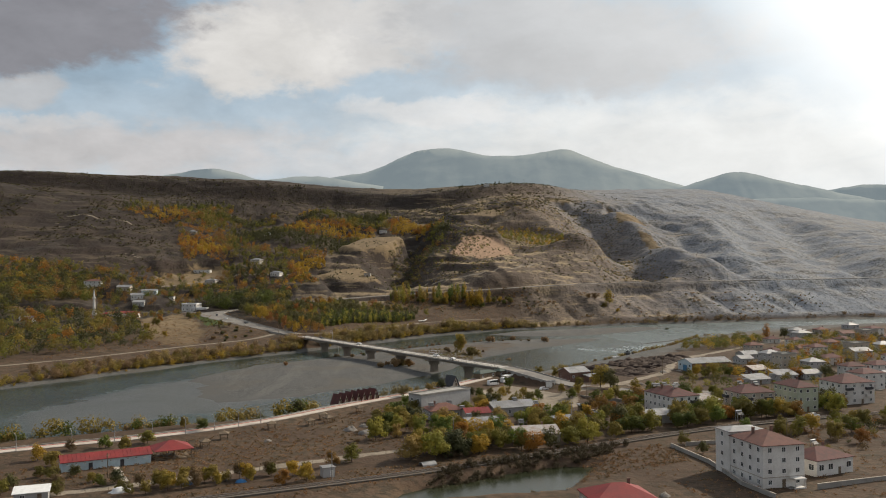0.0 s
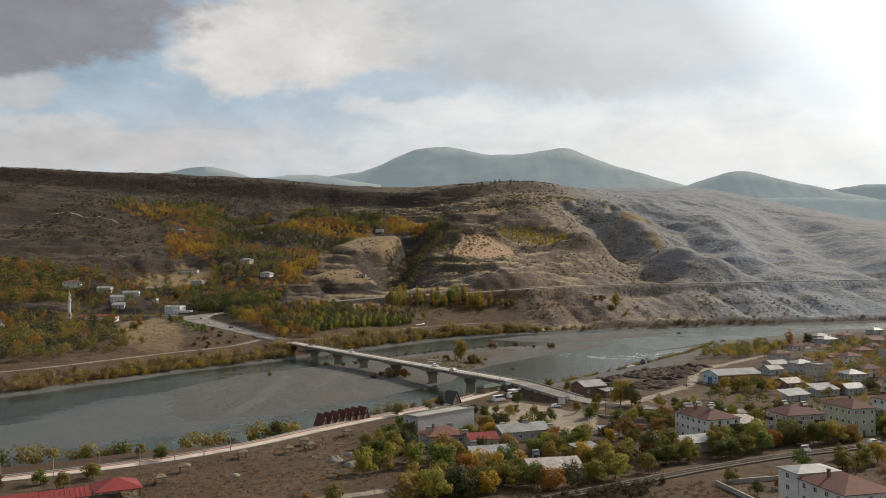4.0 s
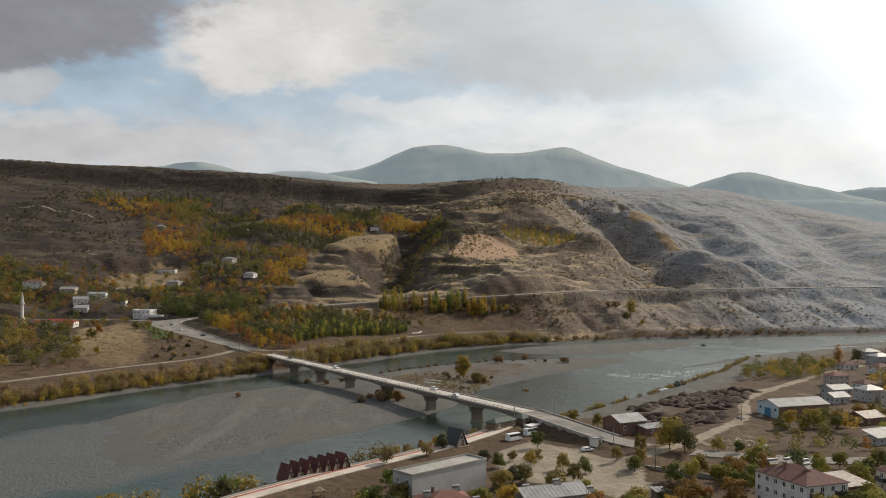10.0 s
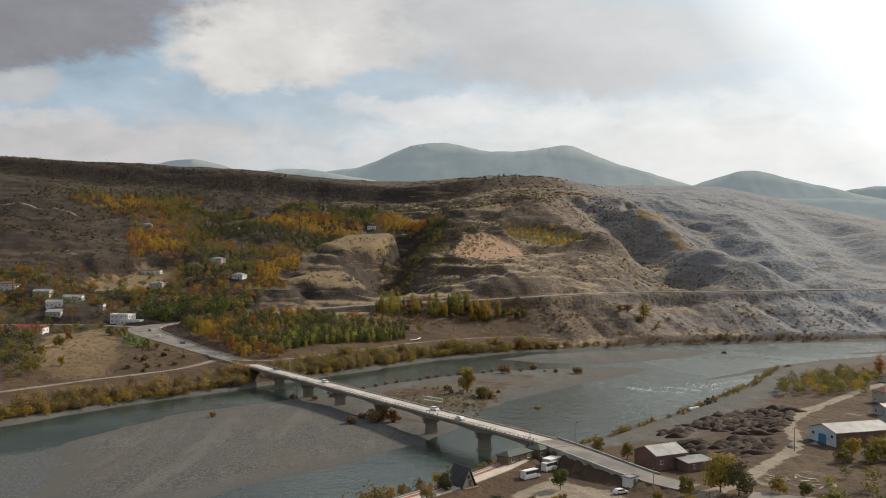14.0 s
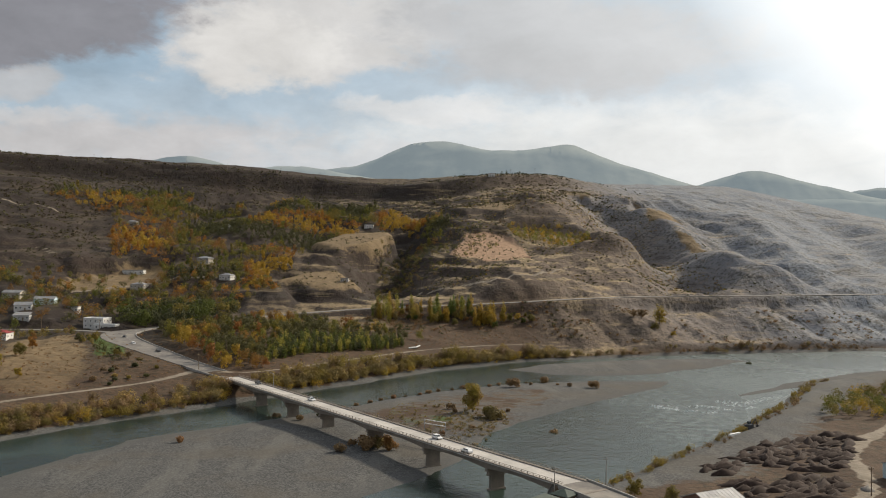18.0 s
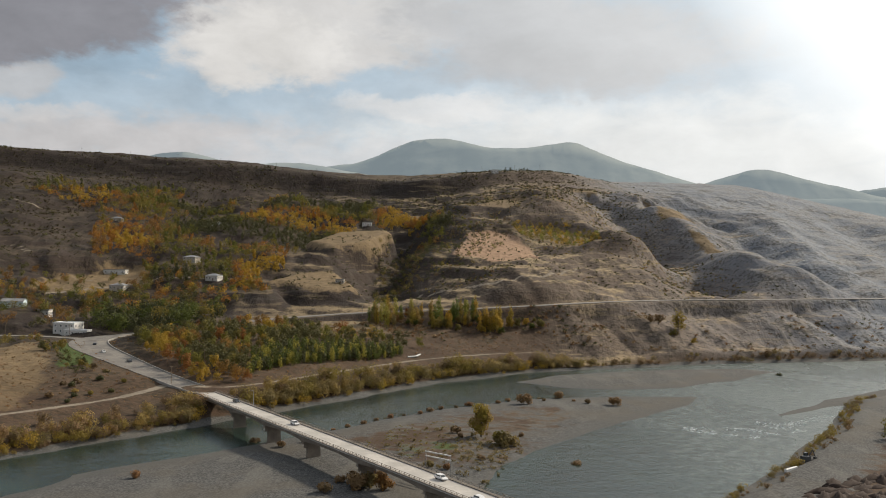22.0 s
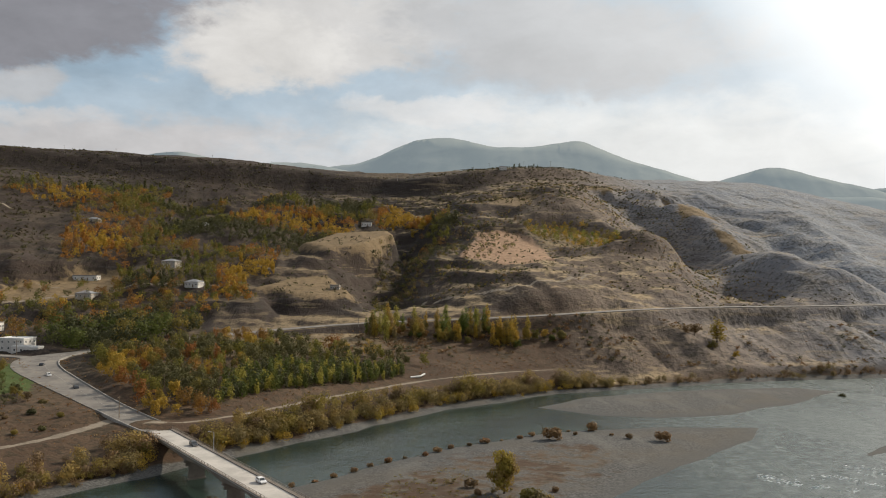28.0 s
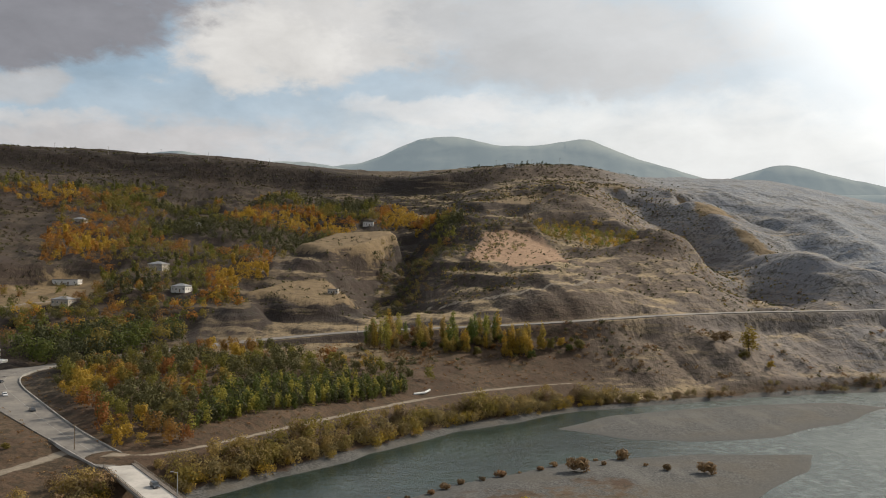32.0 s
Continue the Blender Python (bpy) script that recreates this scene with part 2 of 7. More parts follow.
M_WOOD = worn("weathered_wood", (0.2, 0.15, 0.1), (0.13, 0.1, 0.07), 1.0, 0.9)
M_STEEL = worn("galvanised_steel", (0.42, 0.42, 0.42), (0.32, 0.32, 0.32), 1.0, 0.5, 0.6, 0.5)
M_POLE = worn("pole_concrete", (0.3, 0.28, 0.25), (0.22, 0.2, 0.18), 1.5, 0.9)
M_RAIL = worn("rail_steel", (0.2, 0.15, 0.12), (0.3, 0.27, 0.25), 1.0, 0.5, 0.7, 0.5)
M_BALLAST = worn("ballast", (0.14, 0.12, 0.1), (0.095, 0.082, 0.07), 0.9, 0.95, dirt=(0.12, 0.1, 0.085), bump=0.8)
M_HEAP = worn("dug_soil", (0.038, 0.025, 0.02), (0.056, 0.038, 0.03), 1.5, 0.97, dirt=(0.028, 0.02, 0.016), bump=0.7, own=0.25)
M_RUBBLE = worn("grey_rubble", (0.24, 0.22, 0.195), (0.16, 0.145, 0.13), 1.2, 0.95, dirt=(0.11, 0.095, 0.08), bump=0.8)
M_CARWHITE = worn("white_car_paint", (0.75, 0.75, 0.75), (0.7, 0.7, 0.7), 1.0, 0.3, 0, 0.5, bump=0.02)
M_CARDARK = worn("dark_car_paint", (0.05, 0.055, 0.065), (0.04, 0.045, 0.05), 1.0, 0.3, 0, 0.5, bump=0.02)
M_TYRE = worn("tyre_rubber", (0.03, 0.03, 0.03), (0.022, 0.022, 0.022), 0.5)
M_TARP = worn("blue_tarpaulin", (0.05, 0.2, 0.42), (0.04, 0.14, 0.32), 0.8, 0.6)
M_AWNING = worn("dark_green_awning", (0.035, 0.055, 0.045), (0.05, 0.07, 0.058), 2.0, 0.7)


def water_material(name, deep, shallow, ripple, chop):
    s = Surface(name, 0.12, 0, 0.45)
    c = s.mix(s.ramp(s.noise(60, 4, 0.6, None, 0.6), 0.35, 0.7), deep, shallow)
    s.colour(c)
    s.b.inputs["IOR"].default_value = 1.33
    # Wind on part of the river: gloss and wave height change in long patches.
    gust = s.ramp(s.noise(90, 3, 0.55, (1, 0.6, 1), 0.8), 0.4, 0.65)
    # The eastern channel runs fast and broken.
    place = s.t.nodes.new("ShaderNodeSeparateXYZ")
    s.link(s.where, place.inputs[0])
    race = s.ramp(s.math("ADD", place.outputs[0], s.math("MULTIPLY", s.noise(40, 4, 0.6), 70)), 75, 150)
    r = s.math("ADD", s.math("ADD", s.math("MULTIPLY", gust, 0.14), 0.08), s.math("MULTIPLY", race, 0.12))
    s.link(r, s.b.inputs["Roughness"])
    waves = s.math("ADD", s.noise(ripple, 4, 0.65, (1, 0.75, 1), 0.4), s.math("MULTIPLY", s.noise(ripple * 5, 2), 1.2))
    waves = s.math("MULTIPLY", waves, s.math("ADD", 1.0, s.math("MULTIPLY", race, 1.6)))
    # A riffle: shallow water that breaks into small grey ripples over the sunk stones.
    along = s.math("DIVIDE", s.math("ADD", s.math("MULTIPLY", s.math("ADD", place.outputs[0], 108.0), 0.5), s.math("MULTIPLY", s.math("SUBTRACT", place.outputs[1], 446.0), 0.866)), 120.0)
    over = s.math("DIVIDE", s.math("SUBTRACT", s.math("MULTIPLY", s.math("ADD", place.outputs[0], 108.0), 0.866), s.math("MULTIPLY", s.math("SUBTRACT", place.outputs[1], 446.0), 0.5)), 47.0)
    far = s.math("ADD", s.math("MULTIPLY", along, along), s.math("MULTIPLY", over, over))
    riffle = s.ramp(s.math("ADD", s.math("SUBTRACT", 1.0, far), s.math("MULTIPLY", s.math("SUBTRACT", s.noise(30, 5, 0.6), 0.5), 1.6)), -0.35, 0.35)
    small = s.noise(0.8, 4, 0.72, (1, 0.5, 1))
    waves = s.math("ADD", waves, s.math("MULTIPLY", s.math("MULTIPLY", small, riffle), 2.2))
    # Stone grey, with the sky's sheen on the ripple crests painted as paler tone.
    c = s.mix(s.math("MULTIPLY", riffle, 0.85), c, s.mix(s.ramp(small, 0.42, 0.6), (0.05, 0.052, 0.05), (0.13, 0.13, 0.124)))
    # The race is painted paler too: churned water and the bright sky it mirrors.
    c = s.mix(s.math("MULTIPLY", race, 0.9), c, s.mix(s.ramp(s.noise(5, 4, 0.65), 0.4, 0.65), (0.06, 0.078, 0.07), (0.125, 0.145, 0.135)))
    s.colour(c)
    s.link(s.math("ADD", r, s.math("MULTIPLY", riffle, 0.3)), s.b.inputs["Roughness"])
    s.bump(waves, chop, 0.35)
    return s.m


M_WATER = water_material("river_water", (0.015, 0.025, 0.02), (0.028, 0.047, 0.038), 1.6, 0.48)
M_POND = worn("pond_water", (0.022, 0.027, 0.014), (0.032, 0.036, 0.02), 9.0, 0.16, 0.0, 0.22, dirt=(0.04, 0.042, 0.022), bump=0.04)
foam = Surface("foam", 0.7, 0, 0.3)
foam.colour(foam.mix(foam.ramp(foam.noise(1.6, 4), 0.4, 0.6), (0.3, 0.36, 0.36), (0.85, 0.88, 0.88)))
foam.bump(foam.noise(0.8, 3), 0.6, 0.2)
M_FOAM = foam.m


def land_material():
    """The land: bare soil, dry grass, gravel, fields, tracks and green, by the masks of the ground."""
    s = Surface("land", 0.95, 0, 0.15)

    def mask(name):
        a = s.t.nodes.new("ShaderNodeAttribute")
        a.attribute_name = name
        c = s.t.nodes.new("ShaderNodeSeparateColor")
        s.link(a.outputs["Color"], c.inputs[0])
        return c.outputs[0], c.outputs[1], c.outputs[2], a.outputs["Alpha"]

    gravel, straw, track, green = mask("zone_a")
    slope, hill, plough, wet = mask("zone_b")
    big, mid, fine, speck = s.noise(170, 4, 0.55), s.noise(34, 5, 0.62), s.noise(6.5, 4, 0.65), s.noise(1.5, 3, 0.7)
    edge = s.math("MULTIPLY", s.math("SUBTRACT", s.math("ADD", s.math("MULTIPLY", fine, 0.5), s.math("MULTIPLY", mid, 0.5)), 0.5), 2.2)

    def cut(m, lo=0.35, hi=0.65):
        return s.ramp(s.math("ADD", m, edge), lo, hi)

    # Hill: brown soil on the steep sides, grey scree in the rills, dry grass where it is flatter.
    spot = s.t.nodes.new("ShaderNodeSeparateXYZ")
    s.link(s.where, spot.inputs[0])
    rill = s.noise(16, 5, 0.62, (1, 0.28, 0.35), 0.7)
    # Haze over the eastern hill is painted in as a blue-grey soil colour.
    east_haze = s.ramp(s.math("ADD", spot.outputs[0], s.math("MULTIPLY", big, 300)), 270, 560)
    # Cloud shade on the western slope is put into these darker soil colours.
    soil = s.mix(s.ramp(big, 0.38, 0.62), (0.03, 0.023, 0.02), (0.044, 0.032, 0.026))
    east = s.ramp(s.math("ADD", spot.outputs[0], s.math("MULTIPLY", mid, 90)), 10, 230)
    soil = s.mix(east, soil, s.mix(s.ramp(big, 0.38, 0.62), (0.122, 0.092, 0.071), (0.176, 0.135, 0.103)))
    soil = s.mix(east_haze, soil, s.mix(s.ramp(mid, 0.4, 0.6), (0.17, 0.188, 0.215), (0.215, 0.23, 0.25)))
    soil = s.mix(s.math("MULTIPLY", s.ramp(s.math("ADD", s.math("MULTIPLY", mid, 0.5), s.math("MULTIPLY", rill, 0.5)), 0.5, 0.62), 0.75), soil, s.mix(east_haze, s.mix(east, (0.048, 0.036, 0.029), (0.175, 0.136, 0.102)), (0.205, 0.208, 0.208)))
    soil = s.mix(s.math("MULTIPLY", s.math("MULTIPLY", s.ramp(fine, 0.52, 0.7), s.math("SUBTRACT", 1.0, s.math("MULTIPLY", east_haze, 0.8))), 0.5), soil, s.mix(east, (0.055, 0.042, 0.031), (0.26, 0.195, 0.125)))
    dry = s.mix(s.ramp(fine, 0.35, 0.65), (0.4, 0.305, 0.175), (0.28, 0.21, 0.122))
    dry = s.mix(s.math("MULTIPLY", s.ramp(mid, 0.5, 0.64), 0.5), dry, (0.18, 0.135, 0.085))
    level = s.math("ADD", s.math("SUBTRACT", 0.30, slope), s.math("ADD", s.math("MULTIPLY", s.math("SUBTRACT", mid, 0.5), 0.75), s.math("MULTIPLY", s.math("SUBTRACT", big, 0.5), 0.5)))
    # Dry grass fades to the west and the rim, so the painted shade stays dark.
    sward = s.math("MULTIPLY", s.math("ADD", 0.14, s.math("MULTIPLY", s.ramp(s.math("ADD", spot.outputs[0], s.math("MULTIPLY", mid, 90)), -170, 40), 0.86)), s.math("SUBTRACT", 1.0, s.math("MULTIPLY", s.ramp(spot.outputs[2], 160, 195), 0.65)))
    sward = s.math("MULTIPLY", sward, s.math("SUBTRACT", 1.0, s.math("MULTIPLY", east_haze, 0.85)))
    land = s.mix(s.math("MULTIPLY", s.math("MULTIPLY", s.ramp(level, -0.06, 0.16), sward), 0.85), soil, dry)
    # Beds of rock and old terraces follow the contours.
    beds = s.noise(60, 5, 0.65, (1, 1, 11))
    land = s.mix(s.math("MULTIPLY", s.math("MULTIPLY", s.ramp(beds, 0.56, 0.63), sward), 0.4), land, dry)
    land = s.mix(s.math("MULTIPLY", s.math("SUBTRACT", 1.0, s.ramp(beds, 0.36, 0.44)), 0.5), land, (0.07, 0.06, 0.052))
    # Plain: trodden brown ground with thin grass.
    plain = s.mix(s.ramp(mid, 0.4, 0.62), (0.068, 0.044, 0.029), (0.097, 0.064, 0.041))
    plain = s.mix(s.math("MULTIPLY", s.ramp(fine, 0.52, 0.7), 0.7), plain, (0.048, 0.04, 0.0256))
    plain = s.mix(s.math("MULTIPLY", s.ramp(speck, 0.56, 0.72), 0.5), plain, (0.04, 0.0336, 0.0224))
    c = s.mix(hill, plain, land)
    # Low thorny growth, in specks, thicker in some parts.
    thorn = s.noise(3.4, 4, 0.7)
    c = s.mix(s.math("MULTIPLY", s.ramp(s.math("ADD", thorn, s.math("MULTIPLY", mid, 0.35)), 0.68, 0.78), 0.6), c, (0.032, 0.028, 0.018))
    c = s.mix(s.math("MULTIPLY", s.ramp(speck, 0.55, 0.75), 0.35), c, (0.036, 0.03, 0.021))
    stalks = s.mix(s.ramp(fine, 0.35, 0.68), (0.15, 0.103, 0.058), (0.1, 0.07, 0.04))
    rows = s.noise(3.2, 3, 0.6, (0.25, 1.3, 1))
    stalks = s.mix(s.math("MULTIPLY", s.ramp(rows, 0.48, 0.62), 0.5), stalks, (0.1, 0.076, 0.046))
    stalks = s.mix(hill, stalks, s.mix(s.ramp(fine, 0.35, 0.68), (0.2, 0.145, 0.082), (0.14, 0.102, 0.06)))
    c = s.mix(cut(straw), c, stalks)
    c = s.mix(cut(plough), c, s.mix(s.ramp(fine, 0.4, 0.66), (0.34, 0.225, 0.145), (0.26, 0.17, 0.11)))
    pebble = s.noise(0.75, 3, 0.75)
    grey = s.mix(s.ramp(pebble, 0.4, 0.6), (0.122, 0.12, 0.115), (0.05, 0.05, 0.049))
    stones = s.noise(2.4, 4, 0.7)
    grey = s.mix(s.math("MULTIPLY", s.ramp(stones, 0.5, 0.62), 0.5), grey, (0.045, 0.044, 0.042))
    wash = s.noise(14, 5, 0.62, (1.0, 0.22, 1), 0.5)
    grey = s.mix(s.math("MULTIPLY", s.ramp(wash, 0.5, 0.64), 0.45), grey, (0.14, 0.135, 0.122))
    grey = s.mix(s.math("MULTIPLY", s.ramp(mid, 0.45, 0.65), 0.55), grey, (0.1, 0.088, 0.071))
    c = s.mix(cut(gravel), c, grey)
    c = s.mix(s.math("MULTIPLY", wet, 0.75), c, (0.078, 0.078, 0.075))
    c = s.mix(cut(green), c, s.mix(fine, (0.045, 0.075, 0.02), (0.075, 0.09, 0.03)))
    c = s.mix(cut(track, 0.4, 0.6), c, s.mix(s.ramp(fine, 0.4, 0.65), (0.25, 0.212, 0.165), (0.185, 0.155, 0.118)))
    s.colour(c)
    s.bump(s.math("ADD", s.math("MULTIPLY", s.math("SUBTRACT", 1.0, s.math("MULTIPLY", gravel, 0.9)), s.math("ADD", s.math("MULTIPLY", fine, 0.9), s.math("MULTIPLY", speck, 0.28))), s.math("MULTIPLY", s.math("ADD", s.math("MULTIPLY", mid, 2.0), s.math("MULTIPLY", rill, 2.2)), hill)), 1.0, 1.0)
    return s.m


M_LAND = land_material()


# ---- the land as a height function ----
def resample(line, step):
    """Points at even steps along a polyline."""
    p = np.array(line, float)
    out = []
    for a, b in zip(p[:-1], p[1:]):
        n = max(1, int(np.linalg.norm((b - a)[:2]) / step))
        out += [a + (b - a) * k / n for k in range(n)]
    return np.array(out + [p[-1]])


def line_distance(px, py, line):
    """Signed distance to a polyline (left of its way is positive) and the share of the way along it."""
    p = np.array(line, float)[:, :2]
    best = np.full(px.shape, 1e9)
    sign, along = np.zeros(px.shape), np.zeros(px.shape)
    for k, (a, b) in enumerate(zip(p[:-1], p[1:])):
        d = b - a
        t = np.clip(((px - a[0]) * d[0] + (py - a[1]) * d[1]) / (d @ d), 0, 1)
        qx, qy = px - a[0] - t * d[0], py - a[1] - t * d[1]
        r = np.hypot(qx, qy)
        near = r < best - 1e-9
        best = np.where(near, r, best)
        sign = np.where(near, np.sign(d[0] * qy - d[1] * qx), sign)
        along = np.where(near, k + t, along)
    return best * np.where(sign == 0, 1, sign), along


def inside(px, py, poly):
    """Signed distance to a closed outline, positive inside."""
    p = list(poly) + [poly[0]]
    dist = np.abs(line_distance(px, py, p)[0])
    odd = np.zeros(px.shape, bool)
    for (ax, ay), (bx, by) in zip(p[:-1], p[1:]):
        if ay != by:
            odd ^= ((ay > py) != (by > py)) & (px < (bx - ax) * (py - ay) / (by - ay) + ax)
    return np.where(odd, dist, -dist)


def smooth(a, b, x):
    t = np.clip((x - a) / (b - a), 0, 1)
    return t * t * (3 - 2 * t)



def lattice(ix, iy, seed):
    h = (ix.astype(np.int64) * 374761393 + iy.astype(np.int64) * 668265263 + seed * 974634541) & 0x7FFFFFFF
    h = ((h ^ (h >> 13)) * 1274126177) & 0x7FFFFFFF
    return ((h ^ (h >> 16)) & 0xFFFF) / 65535.0


def value_noise(x, y, seed):
    ix, iy = np.floor(x), np.floor(y)
    fx, fy = x - ix, y - iy
    fx, fy = fx * fx * fx * (fx * (fx * 6 - 15) + 10), fy * fy * fy * (fy * (fy * 6 - 15) + 10)
    a, b = lattice(ix, iy, seed), lattice(ix + 1, iy, seed)
    c, d = lattice(ix, iy + 1, seed), lattice(ix + 1, iy + 1, seed)
    return (a + (b - a) * fx) * (1 - fy) + (c + (d - c) * fx) * fy


def fbm(x, y, octaves, seed):
    """Layered noise round zero."""
    out, amp = 0.0, 1.0
    for k in range(octaves):
        out = out + amp * (value_noise(x * 2**k + 17.3 * k, y * 2**k - 9.1 * k, seed + k) - 0.5)
        amp *= 0.5
    return out


def ridged(x, y, octaves, seed):
    """Layered noise with sharp valleys, 0 in the valleys."""
    out, amp = 0.0, 0.5
    for k in range(octaves):
        out = out + amp * np.abs(2 * value_noise(x * 2**k + 31.7 * k, y * 2**k + 5.3 * k, seed + k) - 1)
        amp *= 0.5
    return out


# Lines of the plan, in metres. The river runs from the left foreground to the right distance.
FAR_BANK = [(-900, -500), (-420, 180), (-229, 449), (-151, 568), (-95, 640), (-53, 697), (-5, 762), (55, 815), (172, 868), (350, 915), (700, 1000), (1300, 1180), (3000, 1700)]
NEAR_BANK = [(-900, -700), (-300, 190), (-150, 314), (-107, 336), (-70, 355), (-42, 390), (-20, 415), (14, 453), (53, 495), (109, 565), (164, 645), (199, 705), (270, 764), (349, 809), (445, 850), (800, 930), (1400, 1090), (3000, 1560)]
TERRACE = [(-560, 300, 7), (-240, 520, 6.5), (-185, 605, 7), (-146, 650, 8), (-100, 676, 9.5), (-59, 720, 9), (-14, 792, 9.5), (30, 832, 9.5), (70, 858, 7)]
FOOT = [(-620, 640, 30), (-430, 710, 25), (-298, 742, 22), (-238, 812, 20.5), (-198, 765, 18.5), (-160, 852, 24), (-66, 930, 29), (0, 912, 32), (60, 918, 36), (124, 940, 39), (260, 989, 40), (420, 1040, 41), (700, 1120, 42), (1200, 1290, 45)]
SHELF = [(-620, 900, 70), (-480, 900, 58), (-355, 885, 42), (-311, 949, 48), (-246, 945, 42), (-198, 1019, 49), (-110, 1018, 47), (-75, 990, 42), (-40, 1010, 40), (44, 968, 51), (102, 990, 56), (213, 1020, 44)]
MIDDLE = [(-620, 1080, 120), (-450, 1040, 88), (-337, 1040, 76), (-226, 1053, 64), (-193, 1153, 79), (-115, 1105, 74), (-48, 1080, 58), (20, 1110, 82), (100, 1130, 85), (191, 1131, 84), (213, 1110, 56), (300, 1168, 73), (385, 1085, 58), (470, 1180, 66), (700, 1300, 80)]
UPPER = [(-620, 1260, 175), (-400, 1250, 130), (-280, 1108, 88), (-221, 1348, 124), (-102, 1300, 108), (-35, 1250, 92), (27, 1335, 140), (150, 1269, 115), (205, 1250, 80), (291, 1379, 130), (367, 1344, 116), (453, 1299, 89), (775, 1700, 130)]
CREST = [(-1000, 1500, 236), (-700, 1500, 226), (-500, 1540, 216), (-320, 1580, 210), (-200, 1600, 200), (-90, 1600, 190), (-20, 1570, 190), (80, 1590, 205), (180, 1620, 209), (240, 1660, 203), (325, 1729, 197), (480, 1950, 222), (650, 2180, 243), (775, 1980, 182), (1000, 1900, 130), (1500, 2000, 90)]
BEYOND = [(-1200, 2100, 225), (-600, 2200, 200), (0, 2300, 160), (700, 2700, 190), (1500, 2900, 130), (2600, 2700, 90)]
RAVINES = [
    ([(205, 1520), (228, 1375), (238, 1283), (236, 1123), (221, 1003)], 36, 17),
    ([(-30, 1450), (-41, 1311), (-50, 1151), (-58, 985)], 30, 20),
    ([(320, 1520), (349, 1400), (356, 1270), (352, 1150), (362, 1040)], 38, 13),
    ([(560, 1620), (470, 1330), (430, 1180), (402, 1060)], 38, 11),
    ([(-330, 1480), (-300, 1300), (-285, 1180), (-292, 1090)], 36, 13),
    ([(75, 1480), (60, 1330), (72, 1270)], 22, 7),
    ([(700, 1900), (620, 1500), (560, 1250), (520, 1100)], 50, 24),
]
# Spurs between them: line, half width and height.
SPURS = [
    ([(262, 1500), (286, 1422), (300, 1310), (298, 1196)], 24, 9),
    ([(306, 1140), (316, 1108), (322, 1075)], 34, 15),
    ([(430, 1420), (420, 1280), (392, 1150)], 30, 10),
    ([(140, 1420), (150, 1280), (165, 1150), (178, 1040)], 40, 9),
    ([(-190, 1420), (-200, 1300), (-215, 1180)], 34, 8),
]
# Shelves cut for fields: outline, height at a place, and rise per metre towards x and y.
SHELVES = [
    ([(-138, 1150), (-118, 1240), (-62, 1262), (-52, 1232), (-72, 1152), (-106, 1112)], (-100, 1130, 84), 0.0, 0.15),
    ([(8, 1100), (45, 1070), (88, 1066), (88, 1140), (68, 1235), (28, 1228)], (50, 1100, 75), -0.02, 0.19),
    ([(-149, 1003), (-125, 1048), (-98, 1058), (-78, 1020), (-70, 985), (-98, 972), (-134, 995)], (-105, 1010, 50), -0.05, 0.16),
    ([(-128, 972), (-102, 960), (-76, 956), (-66, 942), (-84, 926), (-120, 938)], (-98, 945, 31), 0.0, 0.03),
    ([(-323, 985), (-289, 1036), (-262, 1046), (-240, 975), (-270, 938), (-315, 935)], (-280, 985, 48), 0.0, 0.14),
    ([(78, 1255), (119, 1262), (166, 1212), (158, 1130), (111, 1140), (84, 1175)], (118, 1190, 93), -0.02, 0.2),
    ([(42, 1345), (80, 1318), (116, 1360), (110, 1395), (60, 1390)], (78, 1350, 140), 0.05, 0.2),
    ([(180, 1490), (215, 1480), (222, 1530), (190, 1545)], (200, 1500, 170), 0.0, 0.16),
    ([(270, 1420), (300, 1415), (305, 1450), (276, 1462)], (286, 1430, 136), 0.0, 0.16),
]
MAIN_ROAD = [(-108.5, 660, 8.95), (-122, 673, 10.2), (-144, 696, 12.5), (-172, 731, 15.6), (-198, 764, 18.4), (-207, 790, 19.8), (-194, 817, 21.4), (-160, 850, 24.2), (-112, 890, 27), (-66, 916, 29.5), (-20, 914, 32), (30, 912, 34.3), (75, 920, 36.8), (124, 940, 39), (190, 968, 40), (260, 989, 40), (420, 1040, 41), (700, 1120, 42), (1200, 1290, 45)]
VILLAGE_ROAD = [(-203, 784, 19.4), (-236, 801, 19.7), (-268, 799, 20.4), (-302, 782, 21.5), (-430, 730, 24.5)]
FORK = [(-150, 691, 12.5), (-178, 726, 15.6), (-205, 759, 18.4), (-215, 790, 19.8)]
TOWN_ROAD = [(32, 454, 8.95), (41, 441, 8.0), (50, 428, 6.6), (58, 418, 5.4), (70, 409, 4.5), (88, 402, 4.2), (110, 395, 4.2), (135, 393, 4.2), (200, 402, 4.2)]
LEVEE_TRACK = [(-420, 330, 6.5), (-240, 510, 6.8), (-205, 562, 7.0), (-180, 604, 7.2), (-158, 630, 7.5), (-143, 648, 8.0), (-134, 665, 9.4), (-129, 676, 10.4)]
RIVER_TRACK = [(-114, 668, 10.6), (-103, 669, 10.0), (-91, 684, 9.5), (-72, 716, 9.1), (-45, 756, 9.2), (-18, 792, 9.6), (25, 829, 9.6), (58, 851, 8.6)]
PROMENADE = [(-230, 222, 4), (-144, 283, 4), (-96, 307, 4), (-67, 333, 4), (-46, 361, 4.2), (-26, 384, 4.4), (-5, 405, 4.8), (15, 429, 5.6), (22, 440, 6.2)]
